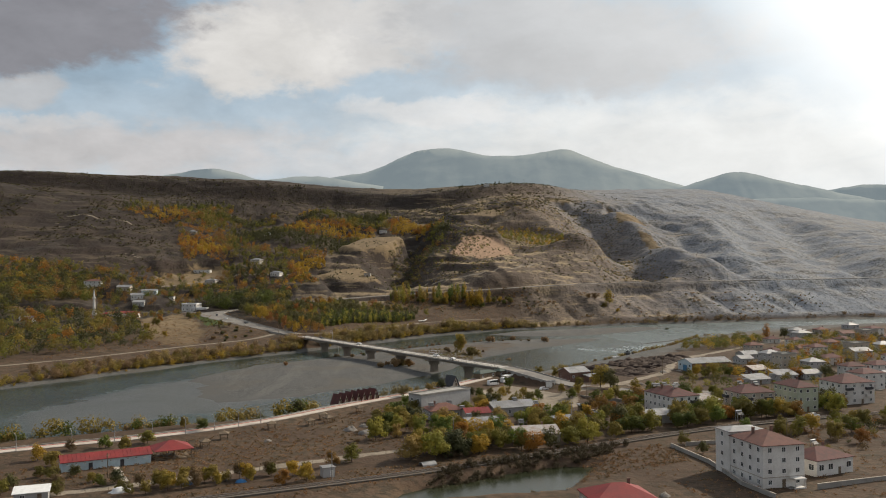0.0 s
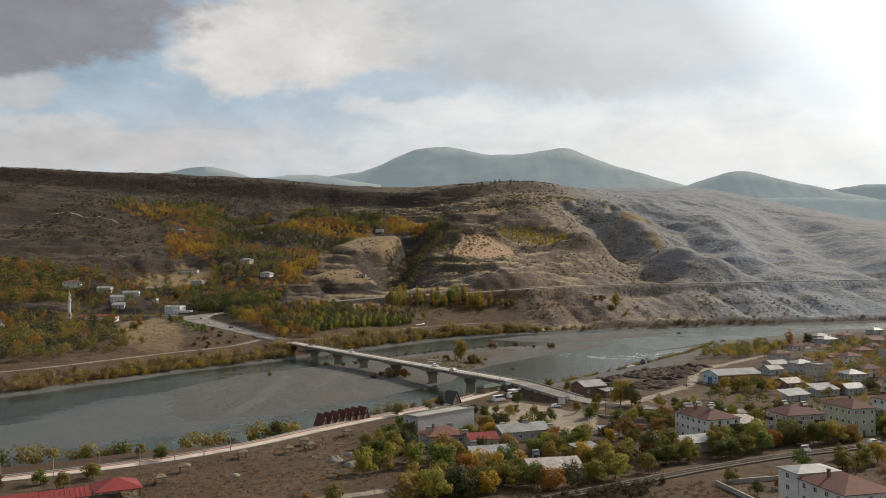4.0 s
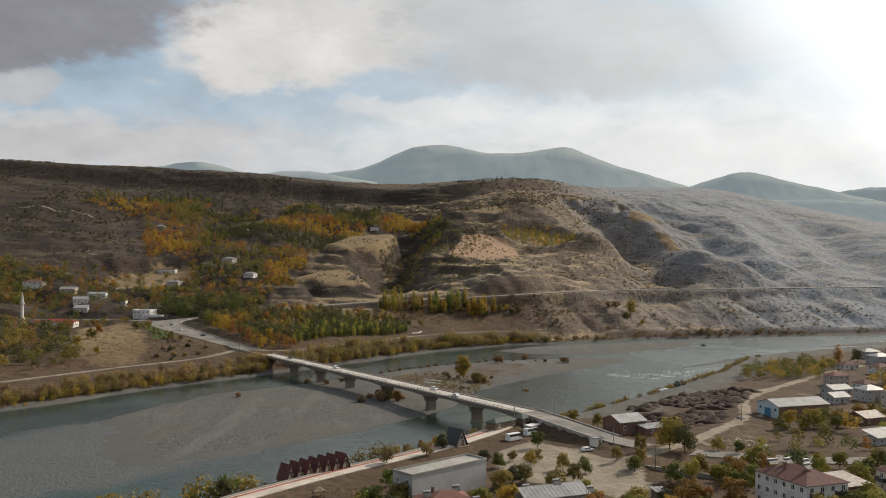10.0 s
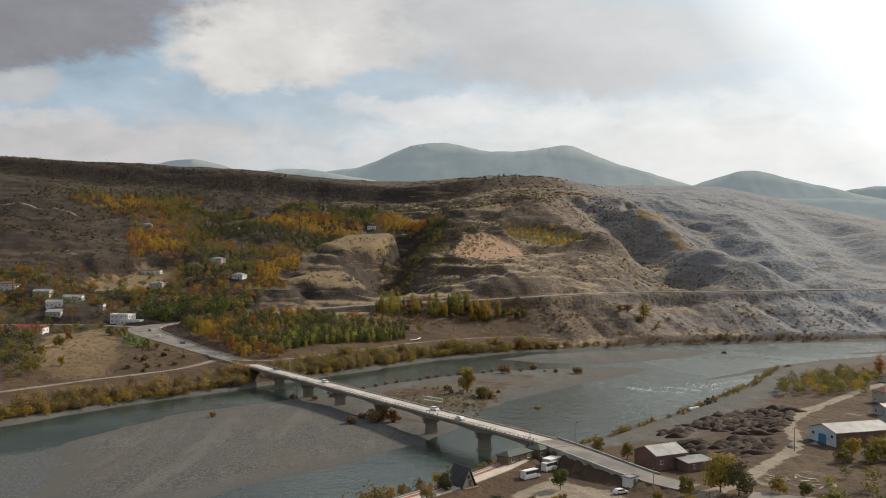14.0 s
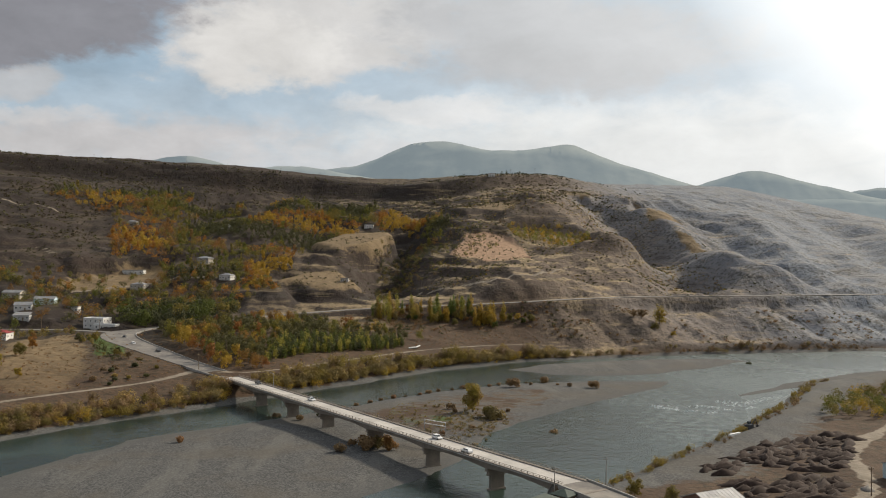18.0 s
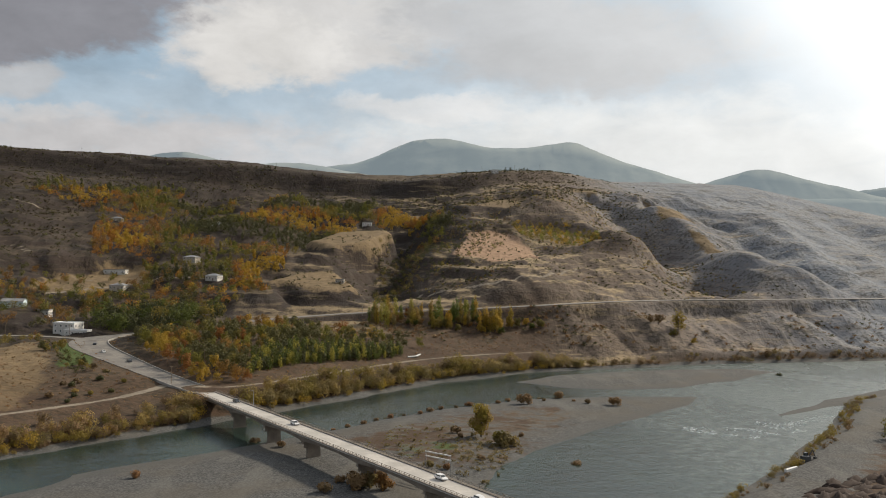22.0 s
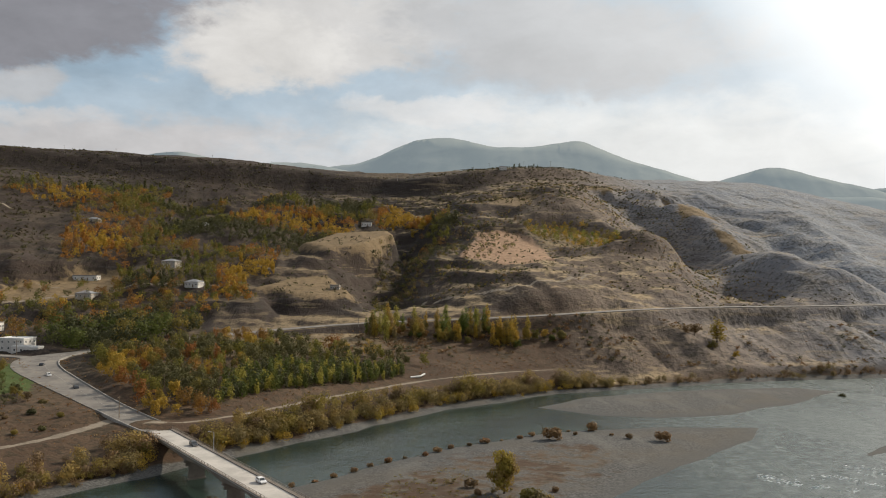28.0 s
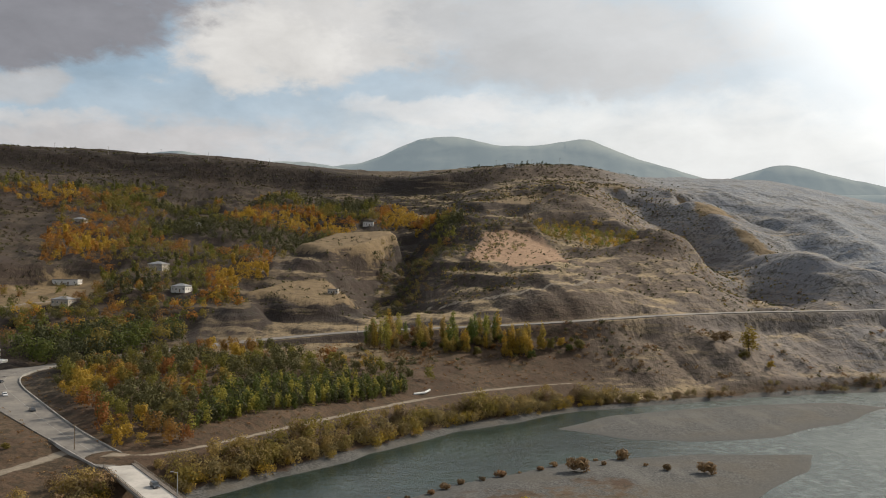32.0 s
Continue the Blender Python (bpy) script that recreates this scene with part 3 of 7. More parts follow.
FIELD_LANE = [(-150, 205, 3.7), (-81, 241, 3.7), (-40, 265, 3.7), (-8, 284, 3.7)]
YARD_ROAD = [(60, 392, 6.0), (86, 424, 4.4), (105, 450, 4.2), (119, 467, 4.2), (127, 487, 4.2), (133, 511, 4.2), (147, 534, 4.2), (166, 554, 4.2), (205, 600, 4.2), (260, 655, 4.2)]


def rounded(line, rounds=2):
    """A polyline with its corners cut round."""
    p = np.array(line, float)
    for _ in range(rounds):
        q = np.empty((2 * len(p) - 2, p.shape[1]))
        q[0::2], q[1::2] = 0.75 * p[:-1] + 0.25 * p[1:], 0.25 * p[:-1] + 0.75 * p[1:]
        p = np.concatenate([p[:1], q, p[-1:]])
    return [tuple(k) for k in p.tolist()]


YARD = [(15, 376), (28, 366), (45, 352), (58, 362), (60, 388), (44, 414), (30, 428), (16, 408)]
RAILWAY = [(-200, 150, 4.6), (-130, 187, 4.6), (-52, 224, 4.6), (-4, 247, 4.6), (38, 273, 4.6), (85, 303, 4.6), (125, 321, 4.7), (170, 335, 4.8), (260, 358, 5), (420, 390, 5)]
MAIN_ROAD, VILLAGE_ROAD, TOWN_ROAD, LEVEE_TRACK, RIVER_TRACK, PROMENADE, FIELD_LANE, YARD_ROAD, RAILWAY = map(
    rounded, (MAIN_ROAD, VILLAGE_ROAD, TOWN_ROAD, LEVEE_TRACK, RIVER_TRACK, PROMENADE, FIELD_LANE, YARD_ROAD, RAILWAY))
GRAVEL = [
    [(-138, 352), (-107, 366), (-87, 383), (-63, 430), (-37, 457), (-12, 490), (4, 520), (14, 566), (39, 604), (62, 634), (91, 668), (117, 697), (130, 722), (88, 722), (54, 712), (29, 701), (-4, 674), (-26, 650), (-45, 624), (-81, 584), (-113, 556), (-138, 532), (-160, 505), (-172, 470), (-166, 400)],
    [(40, 769), (71, 803), (134, 832), (197, 846), (213, 831), (169, 787), (126, 754), (92, 744), (67, 750)],
    [(150, 668), (190, 700), (260, 750), (330, 790), (330, 806), (262, 770), (196, 716)],
    [(300, 812), (420, 842), (520, 880), (470, 884), (360, 850)],
]
STRAW = [
    [(-184, 600), (-174, 622), (-186, 668), (-202, 712), (-230, 766), (-252, 752), (-244, 700), (-214, 630)],
    *[SHELVES[k][0] for k in (0, 2, 4, 6, 7, 8)],
    [(275, 1360), (320, 1350), (310, 1400), (280, 1410)],
    [(290, 1210), (306, 1205), (312, 1290), (296, 1300)],
]
PLOUGHED = [SHELVES[1][0]]
ISLAND = [(-50, 604), (-12, 562), (24, 560), (36, 610), (72, 668), (44, 690), (0, 664)]
GRASS = [[(-190, 696), (-179, 712), (-194, 745), (-212, 776), (-223, 768), (-204, 735)], [(-33, 585), (-8, 560), (6, 585), (-12, 625), (-30, 615)]]
DUSTY = [[(70, 405), (100, 400), (150, 480), (200, 560), (160, 575), (120, 500), (90, 450)], [(-100, 262), (-20, 300), (-18, 350), (-60, 322), (-90, 290)]]


def thin_plate(points):
    """A smooth sheet through points (x, y, z)."""
    p = np.array(points, float)
    n, c = len(p), p[:, :2] / 1000
    q = ((c[:, None] - c[None]) ** 2).sum(-1)
    k = np.where(q > 0, q * np.log(q + 1e-12), 0) + np.eye(n) * 2e-4
    side = np.c_[np.ones(n), c]
    w = np.linalg.solve(np.block([[k, side], [side.T, np.zeros((3, 3))]]), np.r_[p[:, 2], np.zeros(3)])

    def sheet(x, y):
        out = w[n] + w[n + 1] * x / 1000 + w[n + 2] * y / 1000
        for j in range(n):
            r = (x / 1000 - c[j, 0]) ** 2 + (y / 1000 - c[j, 1]) ** 2
            out = out + w[j] * r * np.log(r + 1e-12)
        return out

    return sheet


hill_sheet = thin_plate(np.concatenate(
    [resample(line, 90) for line in (TERRACE, FOOT, SHELF, MIDDLE, UPPER, CREST)] + [resample(BEYOND, 400)]
    + [resample([(x, y, 2.5) for x, y in FAR_BANK[1:-1]], 70)]))


def road_bed(x, y, z, line, half, ease):
    """Levels the land along a road."""
    p = resample(line, 12)
    near = (x > p[:, 0].min() - 30) & (x < p[:, 0].max() + 30) & (y > p[:, 1].min() - 30) & (y < p[:, 1].max() + 30)
    if not near.any():
        return z
    d, along = line_distance(x[near], y[near], p)
    k = np.clip(along, 0, len(p) - 1.0001).astype(int)
    bed = p[k, 2] + (p[k + 1, 2] - p[k, 2]) * (along - k)
    w = 1 - smooth(half, half + ease, np.abs(d))
    z = z.copy()
    z[near] = z[near] * (1 - w) + (bed - 0.12) * w
    return z


def land_height(x, y):
    far_u, _ = line_distance(x, y, FAR_BANK)
    near_u, _ = line_distance(x, y, NEAR_BANK)
    near_u = -near_u                       # landward of the near bank is positive
    wob = 3.0 * fbm(x / 22, y / 22, 3, 5)
    # The hill side.
    hz = hill_sheet(x, y)
    low_left = 1 - smooth(-60, 80, x)                # the village side is gentle
    steep = smooth(30 + 95 * low_left, 130 + 110 * low_left, far_u)
    a, b = 0.94 * x + 0.35 * y, -0.35 * x + 0.94 * y
    warp = 40 * fbm(x / 160, y / 160, 3, 21)
    gully = ridged((a + warp) / 95, b / 330, 4, 40) - 0.42
    # The crest itself is an even table edge.
    crest_d, _ = line_distance(x, y, CREST)
    rugged = 0.16 + 0.84 * smooth(15, 150, np.abs(crest_d))
    rugged = np.where(crest_d > 0, np.minimum(rugged, 0.3), rugged)
    hz = hz + steep * rugged * (13 * gully + 7 * fbm(x / 70, y / 70, 5, 60) + 8 * (ridged((a + 0.4 * warp) / 38, b / 150, 4, 80) - 0.3))
    # A gullied scarp falls from the hill road to the river on the right.
    scarp = smooth(60, 120, x) * smooth(4, 30, far_u) * (1 - smooth(85, 125, far_u))
    hz = hz + scarp * (10 * (ridged((a + 0.5 * warp) / 46, b / 130, 5, 140) - 0.42) + 4.5 * (ridged((a + 0.2 * warp) / 15, b / 80, 3, 145) - 0.35) - 3)
    hz = hz + 1.5 * fbm(x / 14, y / 14, 3, 90) * smooth(5, 60, far_u)
    hz = hz + steep * rugged * (5.0 * (ridged((a + 0.3 * warp) / 24, b / 75, 4, 210) - 0.3) + 2.0 * (ridged(x / 11, y / 13, 2, 230) - 0.3)) * smooth(-0.4, 0.1, fbm(x / 90, y / 90, 2, 215))
    for line, width, depth in RAVINES:
        d, along = line_distance(x, y, line)
        ends = np.clip(np.minimum(along, len(line) - 1 - along) * 1.6 + 0.25, 0, 1)
        hz = hz - depth * ends * np.exp(-((d + 0.25 * warp) / width) ** 2)
    for line, width, height in SPURS:
        d, along = line_distance(x, y, line)
        hz = hz + height * np.exp(-((d + 0.15 * warp) / width) ** 2)
    # The rim of the table land drops steeply before the slope eases.
    before = -crest_d
    hz = hz - (22 - 10 * smooth(0, 160, x)) * smooth(2, 48, before) * (1 - smooth(60, 290, before)) * (1 - smooth(260, 420, x))
    # Ledges along the contours.
    tread = hz / 15 + 2.2 * fbm(x / 190, y / 190, 3, 33)
    part_of = tread - np.floor(tread)
    hz = hz + steep * (4.0 - 2.6 * smooth(60, 180, x)) * smooth(-0.12, 0.2, fbm(x / 120, y / 120, 2, 35)) * (smooth(0.25, 0.75, part_of) - part_of)
    for outline, (px, py, pz), east, north in SHELVES:
        w = smooth(-9, 7, inside(x, y, outline) + 2.2 * wob)
        hz = hz * (1 - w) + w * (pz + east * (x - px) + north * (y - py) + 0.5 * fbm(x / 12, y / 12, 3, 222))
    hz = np.maximum(hz, 1.5)
    rim = smooth(0, 16, far_u + wob)
    far_z = -1.6 + (1.6 + 1.2) * smooth(-7, 3, far_u + wob) + rim * np.maximum(hz - 1.2, 0)
    # The plain on the near side.
    plain = 3.6 + 0.5 * fbm(x / 40, y / 40, 4, 120) + 0.004 * np.clip(near_u - 60, 0, 400)
    near_z = -1.6 + 1.9 * smooth(-6, 2, near_u + 0.6 * wob) + smooth(0, 12, near_u + 0.5 * wob) * np.maximum(plain - 0.3, 0)
    bed = np.full(x.shape, -1.6)
    for outline in GRAVEL:
        g = inside(x, y, outline) + 0.8 * wob
        bed = np.maximum(bed, -1.6 + 1.75 * smooth(-9, 0.5, g) + 0.75 * smooth(0, 30, g) + 0.15 * fbm(x / 9, y / 9, 2, 130) * smooth(0, 8, g))
    # The upstream half of the great bar lies just under the water.
    sunk = smooth(-15, 95, -0.947 * (x + 88) - 0.323 * (y - 481) + 2 * wob) * (x < 0) * (y < 600)
    bed = bed - 1.5 * sunk * (bed > -1.2)
    isle = np.exp(-(((x - 2) / 26) ** 2 + ((y - 600) / 34) ** 2))
    bed = bed + 0.9 * isle * (bed > 0)
    z = np.maximum(np.maximum(far_z, near_z), bed)
    # The pond by the railway.
    pond = inside(x, y, [(-14, 222), (32, 232), (47, 262), (30, 262), (0, 243), (-12, 232)])
    z = z - 3.4 * smooth(-3, 4, pond)
    for line, half, ease in ((FORK, 9, 7), (MAIN_ROAD, 6, 9), (VILLAGE_ROAD, 4.5, 8), (TOWN_ROAD, 5.6, 3.5), (LEVEE_TRACK, 3, 7), (RIVER_TRACK, 3, 7), (PROMENADE, 5, 4), (FIELD_LANE, 2.5, 3), (YARD_ROAD, 4, 6), (RAILWAY, 3.2, 5)):
        z = road_bed(x, y, z, line, half, ease)
    return z, far_u, near_u


def spread(start, stop, near, step, growth, far):
    """Grid lines: even from start to stop, then wider and wider to the far ends."""
    core = list(np.arange(start, stop + near * 0.5, near))
    low, high, d = [core[0]], [core[-1]], step
    while low[-1] > far[0]:
        low.append(low[-1] - d)
        d *= growth
    d = step
    while high[-1] < far[1]:
        high.append(high[-1] + d)
        d *= growth
    return np.array(low[:0:-1] + core + high[1:])


gx = spread(-330, 360, 3.0, 4.5, 1.035, (-2600, 4200))
gy = np.concatenate([spread(205, 1010, 3.0, 25, 1.1, (-500, 1000))[:-1], spread(1013, 1720, 5.0, 6, 1.06, (1013, 4700))])
gy = np.unique(gy[(gy < 1010) | (gy > 1011)])
GX, GY = np.meshgrid(gx, gy)
GZ, FAR_U, NEAR_U = land_height(GX, GY)


def ground_at(x, y):
    """Height of the land at a place, from its sheet."""
    i = np.clip(np.searchsorted(gx, x) - 1, 0, len(gx) - 2)
    j = np.clip(np.searchsorted(gy, y) - 1, 0, len(gy) - 2)
    s, t = (x - gx[i]) / (gx[i + 1] - gx[i]), (y - gy[j]) / (gy[j + 1] - gy[j])
    return (GZ[j, i] * (1 - s) + GZ[j, i + 1] * s) * (1 - t) + (GZ[j + 1, i] * (1 - s) + GZ[j + 1, i + 1] * s) * t


def mesh_from(name, verts, faces, material, smooth_faces=False):
    me = bpy.data.meshes.new(name)
    verts, faces = np.asarray(verts, np.float32), np.asarray(faces, np.int32)
    n, k = faces.shape
    me.vertices.add(len(verts))
    me.vertices.foreach_set("co", verts.ravel())
    me.loops.add(n * k)
    me.loops.foreach_set("vertex_index", faces.ravel())
    me.polygons.add(n)
    me.polygons.foreach_set("loop_start", np.arange(0, n * k, k, dtype=np.int32))
    me.polygons.foreach_set("use_smooth", np.full(n, smooth_faces))
    me.update(calc_edges=True)
    me.validate()
    if material:
        me.materials.append(material)
    return me


def zone(outlines, soft=6.0):
    """A mask: 1 well inside any of the outlines, 0 well outside."""
    out = np.zeros(GX.shape)
    for outline in outlines:
        out = np.maximum(out, smooth(-soft, soft, inside(GX, GY, outline)))
    return out


def path_zone(line, half, soft=2.0):
    return 1 - smooth(half - soft * 0.5, half + soft, np.abs(line_distance(GX, GY, line)[0]))


order = np.arange(GX.size).reshape(GX.shape)
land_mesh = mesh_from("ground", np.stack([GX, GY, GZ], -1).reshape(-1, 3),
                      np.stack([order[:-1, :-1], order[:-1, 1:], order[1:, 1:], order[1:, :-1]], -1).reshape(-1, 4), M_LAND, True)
slope_x, slope_y = np.gradient(GZ, gx, axis=1), np.gradient(GZ, gy, axis=0)
in_river = (FAR_U < 2) & (NEAR_U < 2)
gravel = np.where(in_river, 1.0, 0.0)
gravel = np.maximum(gravel, np.where(NEAR_U > 0, 1 - smooth(2 + 12 * smooth(450, 490, GY), 14 + 34 * smooth(450, 490, GY), NEAR_U), 0) * 0.9)
gravel = gravel * (1 - 0.5 * zone([ISLAND], 14))
gravel = np.maximum(gravel, np.where(FAR_U > 0, 1 - smooth(1, 9, FAR_U), 0) * 0.8)
isle = np.exp(-(((GX - 2) / 30) ** 2 + ((GY - 600) / 40) ** 2))
tracks = np.maximum.reduce([0.8 * path_zone(LEVEE_TRACK, 2.0), 0.75 * path_zone(RIVER_TRACK, 1.6), path_zone(FIELD_LANE, 1.8), 0.8 * path_zone(YARD_ROAD, 2.4), 0.85 * zone([YARD], 4), 0.24 * zone(DUSTY, 12),
                            path_zone([(-300, 930), (-240, 985), (-150, 1010)], 2), 0.5 * path_zone([(300, 1290), (420, 1240), (620, 1330)], 1.5),
                            0.8 * path_zone([(-20, 1012), (2, 999), (41, 973), (84, 984), (118, 1040)], 1.5), 0.6 * path_zone([(-520, 1150), (-448, 1087), (-379, 1031), (-340, 1005), (-314, 1000), (-290, 990)], 1.4), 0.8 * path_zone([(299, 1323), (365, 1345), (430, 1290), (520, 1320), (620, 1345)], 1.8), 0.7 * path_zone([(-506, 1171), (-470, 1179), (-420, 1190)], 2.0)])
zones_a = np.stack([gravel, np.maximum(zone(STRAW, 12), 0.5 * zone([ISLAND], 12)), tracks, zone(GRASS, 5) * np.where(in_river, 0.4, 1)], -1)
zones_b = np.stack([np.clip(np.hypot(slope_x, slope_y), 0, 1), np.maximum(smooth(60, 150, FAR_U), smooth(50, 95, GX) * smooth(3, 16, FAR_U)), zone(PLOUGHED, 8), np.where(in_river, 1 - smooth(0.0, 0.45, GZ), 0)], -1)
for key, values in (("zone_a", zones_a), ("zone_b", zones_b)):
    layer = land_mesh.attributes.new(key, "FLOAT_COLOR", "POINT")
    layer.data.foreach_set("color", values.reshape(-1, 4).astype(np.float32).ravel())
tagged(new("ground", land_mesh), "dry brown valley floor, gravel bars and eroded hillside", "ground", kind="structure")

water_mesh = mesh_from("water", [(-2600, -500, 0), (4200, -500, 0), (4200, 1900, 0), (-2600, 1900, 0)], [(0, 1, 2, 3)], M_WATER)
tagged(new("water", water_mesh), "grey-green river water with small ripples", "water", kind="structure")
pond_mesh = mesh_from("pond", [(-24, 214, 2.3), (40, 226, 2.3), (54, 266, 2.3), (-16, 252, 2.3)], [(0, 1, 2, 3)], M_POND)
tagged(new("pond_water", pond_mesh), "still green pond beside the railway", "water", kind="structure")

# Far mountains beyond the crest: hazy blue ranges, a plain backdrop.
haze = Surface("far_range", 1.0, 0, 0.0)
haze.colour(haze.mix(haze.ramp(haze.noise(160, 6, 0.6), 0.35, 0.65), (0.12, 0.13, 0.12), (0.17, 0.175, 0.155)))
# The haze before the ranges is added as a bluish emission.
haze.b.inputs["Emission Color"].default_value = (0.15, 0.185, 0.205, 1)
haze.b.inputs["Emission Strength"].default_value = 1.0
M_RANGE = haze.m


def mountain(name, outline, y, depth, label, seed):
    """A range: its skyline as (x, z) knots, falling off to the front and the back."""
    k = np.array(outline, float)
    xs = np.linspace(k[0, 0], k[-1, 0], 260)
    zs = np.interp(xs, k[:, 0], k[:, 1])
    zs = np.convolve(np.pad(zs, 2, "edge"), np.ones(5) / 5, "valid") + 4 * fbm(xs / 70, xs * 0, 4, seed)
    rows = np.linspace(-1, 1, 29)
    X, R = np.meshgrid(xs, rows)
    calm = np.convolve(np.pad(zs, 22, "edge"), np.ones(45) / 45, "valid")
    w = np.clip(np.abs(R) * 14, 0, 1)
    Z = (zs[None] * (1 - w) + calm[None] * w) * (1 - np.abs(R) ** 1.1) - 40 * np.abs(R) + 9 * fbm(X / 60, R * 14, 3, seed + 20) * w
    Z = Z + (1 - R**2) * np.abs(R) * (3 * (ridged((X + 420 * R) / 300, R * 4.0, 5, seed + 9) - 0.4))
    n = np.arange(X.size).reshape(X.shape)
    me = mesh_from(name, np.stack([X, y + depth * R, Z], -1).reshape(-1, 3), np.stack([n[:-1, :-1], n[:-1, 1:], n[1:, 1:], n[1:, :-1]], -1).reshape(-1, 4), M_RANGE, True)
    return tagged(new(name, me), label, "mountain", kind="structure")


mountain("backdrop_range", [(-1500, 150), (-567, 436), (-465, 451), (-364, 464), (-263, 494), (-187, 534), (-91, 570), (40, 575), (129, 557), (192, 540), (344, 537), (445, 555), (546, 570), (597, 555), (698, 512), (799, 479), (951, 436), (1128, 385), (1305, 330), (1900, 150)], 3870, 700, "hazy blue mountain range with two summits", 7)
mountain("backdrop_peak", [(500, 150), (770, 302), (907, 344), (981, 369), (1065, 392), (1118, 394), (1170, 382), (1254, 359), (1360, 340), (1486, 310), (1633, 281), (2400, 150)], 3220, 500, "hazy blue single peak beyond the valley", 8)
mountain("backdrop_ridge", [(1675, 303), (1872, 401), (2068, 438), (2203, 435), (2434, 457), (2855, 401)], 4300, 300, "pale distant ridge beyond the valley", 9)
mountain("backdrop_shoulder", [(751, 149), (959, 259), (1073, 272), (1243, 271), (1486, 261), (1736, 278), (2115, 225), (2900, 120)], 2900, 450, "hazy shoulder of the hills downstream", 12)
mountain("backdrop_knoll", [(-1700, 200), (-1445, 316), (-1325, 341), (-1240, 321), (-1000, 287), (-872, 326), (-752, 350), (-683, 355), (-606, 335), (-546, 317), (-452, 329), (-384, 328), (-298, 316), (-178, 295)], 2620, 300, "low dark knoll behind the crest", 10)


# ---- helpers for things ----
def part(name, bm, material, parent, label=""):
    """Links a bmesh, or a mesh, as one mesh object under a thing or a part."""
    if isinstance(bm, bpy.types.Mesh):
        me = bm
    else:
        me = bpy.data.meshes.new(name)
        bm.to_mesh(me)
        bm.free()
    if material and not me.materials:
        me.materials.append(material)
    ob = new(name, me)
    ob.parent = parent
    return tagged(ob, label)


def thing(name, label, category, m=None, group="", kind=""):
    ob = new(name)
    ob.empty_display_size = 0.5
    if m is not None:
        ob.matrix_world = m
    return tagged(ob, label, category, group, kind)


def add_box(bm, x0, y0, z0, x1, y1, z1):
    v = [bm.verts.new(p) for p in ((x0, y0, z0), (x1, y0, z0), (x1, y1, z0), (x0, y1, z0), (x0, y0, z1), (x1, y0, z1), (x1, y1, z1), (x0, y1, z1))]
    for f in ((0, 3, 2, 1), (4, 5, 6, 7), (0, 1, 5, 4), (1, 2, 6, 5), (2, 3, 7, 6), (3, 0, 4, 7)):
        bm.faces.new([v[k] for k in f])
    return bm


def boxes(*rows):
    bm = bmesh.new()
    for r in rows:
        add_box(bm, *r)
    return bm


def add_tube(bm, a, b, r0, r1, sides=6):
    a, b = Vector(a), Vector(b)
    q = (b - a).to_track_quat("Z", "Y").to_matrix()
    rings = []
    for c, r in ((a, r0), (b, r1)):
        rings.append([bm.verts.new(c + q @ Vector((r * math.cos(2 * math.pi * k / sides), r * math.sin(2 * math.pi * k / sides), 0))) for k in range(sides)])
    for k in range(sides):
        bm.faces.new((rings[0][k], rings[0][(k + 1) % sides], rings[1][(k + 1) % sides], rings[1][k]))
    bm.faces.new(rings[1])
    bm.faces.new(rings[0][::-1])
    return bm


def tubes(*rows, sides=6):
    bm = bmesh.new()
    for r in rows:
        add_tube(bm, *r, sides=sides)
    return bm


def ribbon(line, left, right, lift, thick, step=5.0):
    """A strip along a line: a slab from left to right of it; a width may change with the place (ys, widths)."""
    p = resample(line, step)
    d = np.gradient(p[:, :2], axis=0)
    d /= np.linalg.norm(d, axis=1)[:, None]
    n = np.stack([-d[:, 1], d[:, 0]], 1)
    rows = []
    for off, dz in ((left, lift), (right, lift), (right, lift - thick), (left, lift - thick)):
        off = np.interp(p[:, 1], *off)[:, None] if isinstance(off, tuple) else off
        rows.append(np.c_[p[:, :2] + n * off, p[:, 2] + dz])
    v = np.stack(rows, 1).reshape(-1, 3)
    f = []
    for k in range(len(p) - 1):
        for j in range(4):
            f.append((4 * k + j, 4 * k + (j + 1) % 4, 4 * k + 4 + (j + 1) % 4, 4 * k + 4 + j))
    return v, np.array(f)


def strip(name, line, left, right, lift, thick, material, label, category="road"):
    v, f = ribbon(line, left, right, lift, thick)
    return tagged(new(name, mesh_from(name, v, f[:, ::-1], material)), label, category, kind="structure")


# ---- roads ----
strip("road_main", MAIN_ROAD, ((680, 705, 731, 764, 790, 806), (5.2, 7.5, 11.0, 15.0, 15.0, 5.2)), -6.0, 0.14, 0.5, M_ASPH, "dusty grey two-lane road along the hillside")
strip("road_village", VILLAGE_ROAD, 3.4, -3.4, 0.2, 0.5, M_ASPH, "dusty village road")
strip("road_town", TOWN_ROAD, 4.6, -4.6, 0.14, 0.5, M_ASPH, "dusty asphalt road from the bridge into the town")
strip("pavement_promenade", PROMENADE, 2.6, -3.4, 0.1, 0.4, M_PAVE, "pale paved riverside promenade", "pavement")
strip("pavement_lane", PROMENADE, 1.9, 0.7, 0.13, 0.1, M_RED_LANE, "red painted cycle lane on the promenade", "pavement")
strip("kerb_promenade", PROMENADE, 3.0, 2.6, 0.45, 0.8, M_CONC, "low concrete river wall beside the promenade", "kerb")
strip("kerb_main", MAIN_ROAD[:9], 6.6, 6.2, 0.75, 1.2, M_CONC, "low concrete wall beside the bridge approach", "kerb")
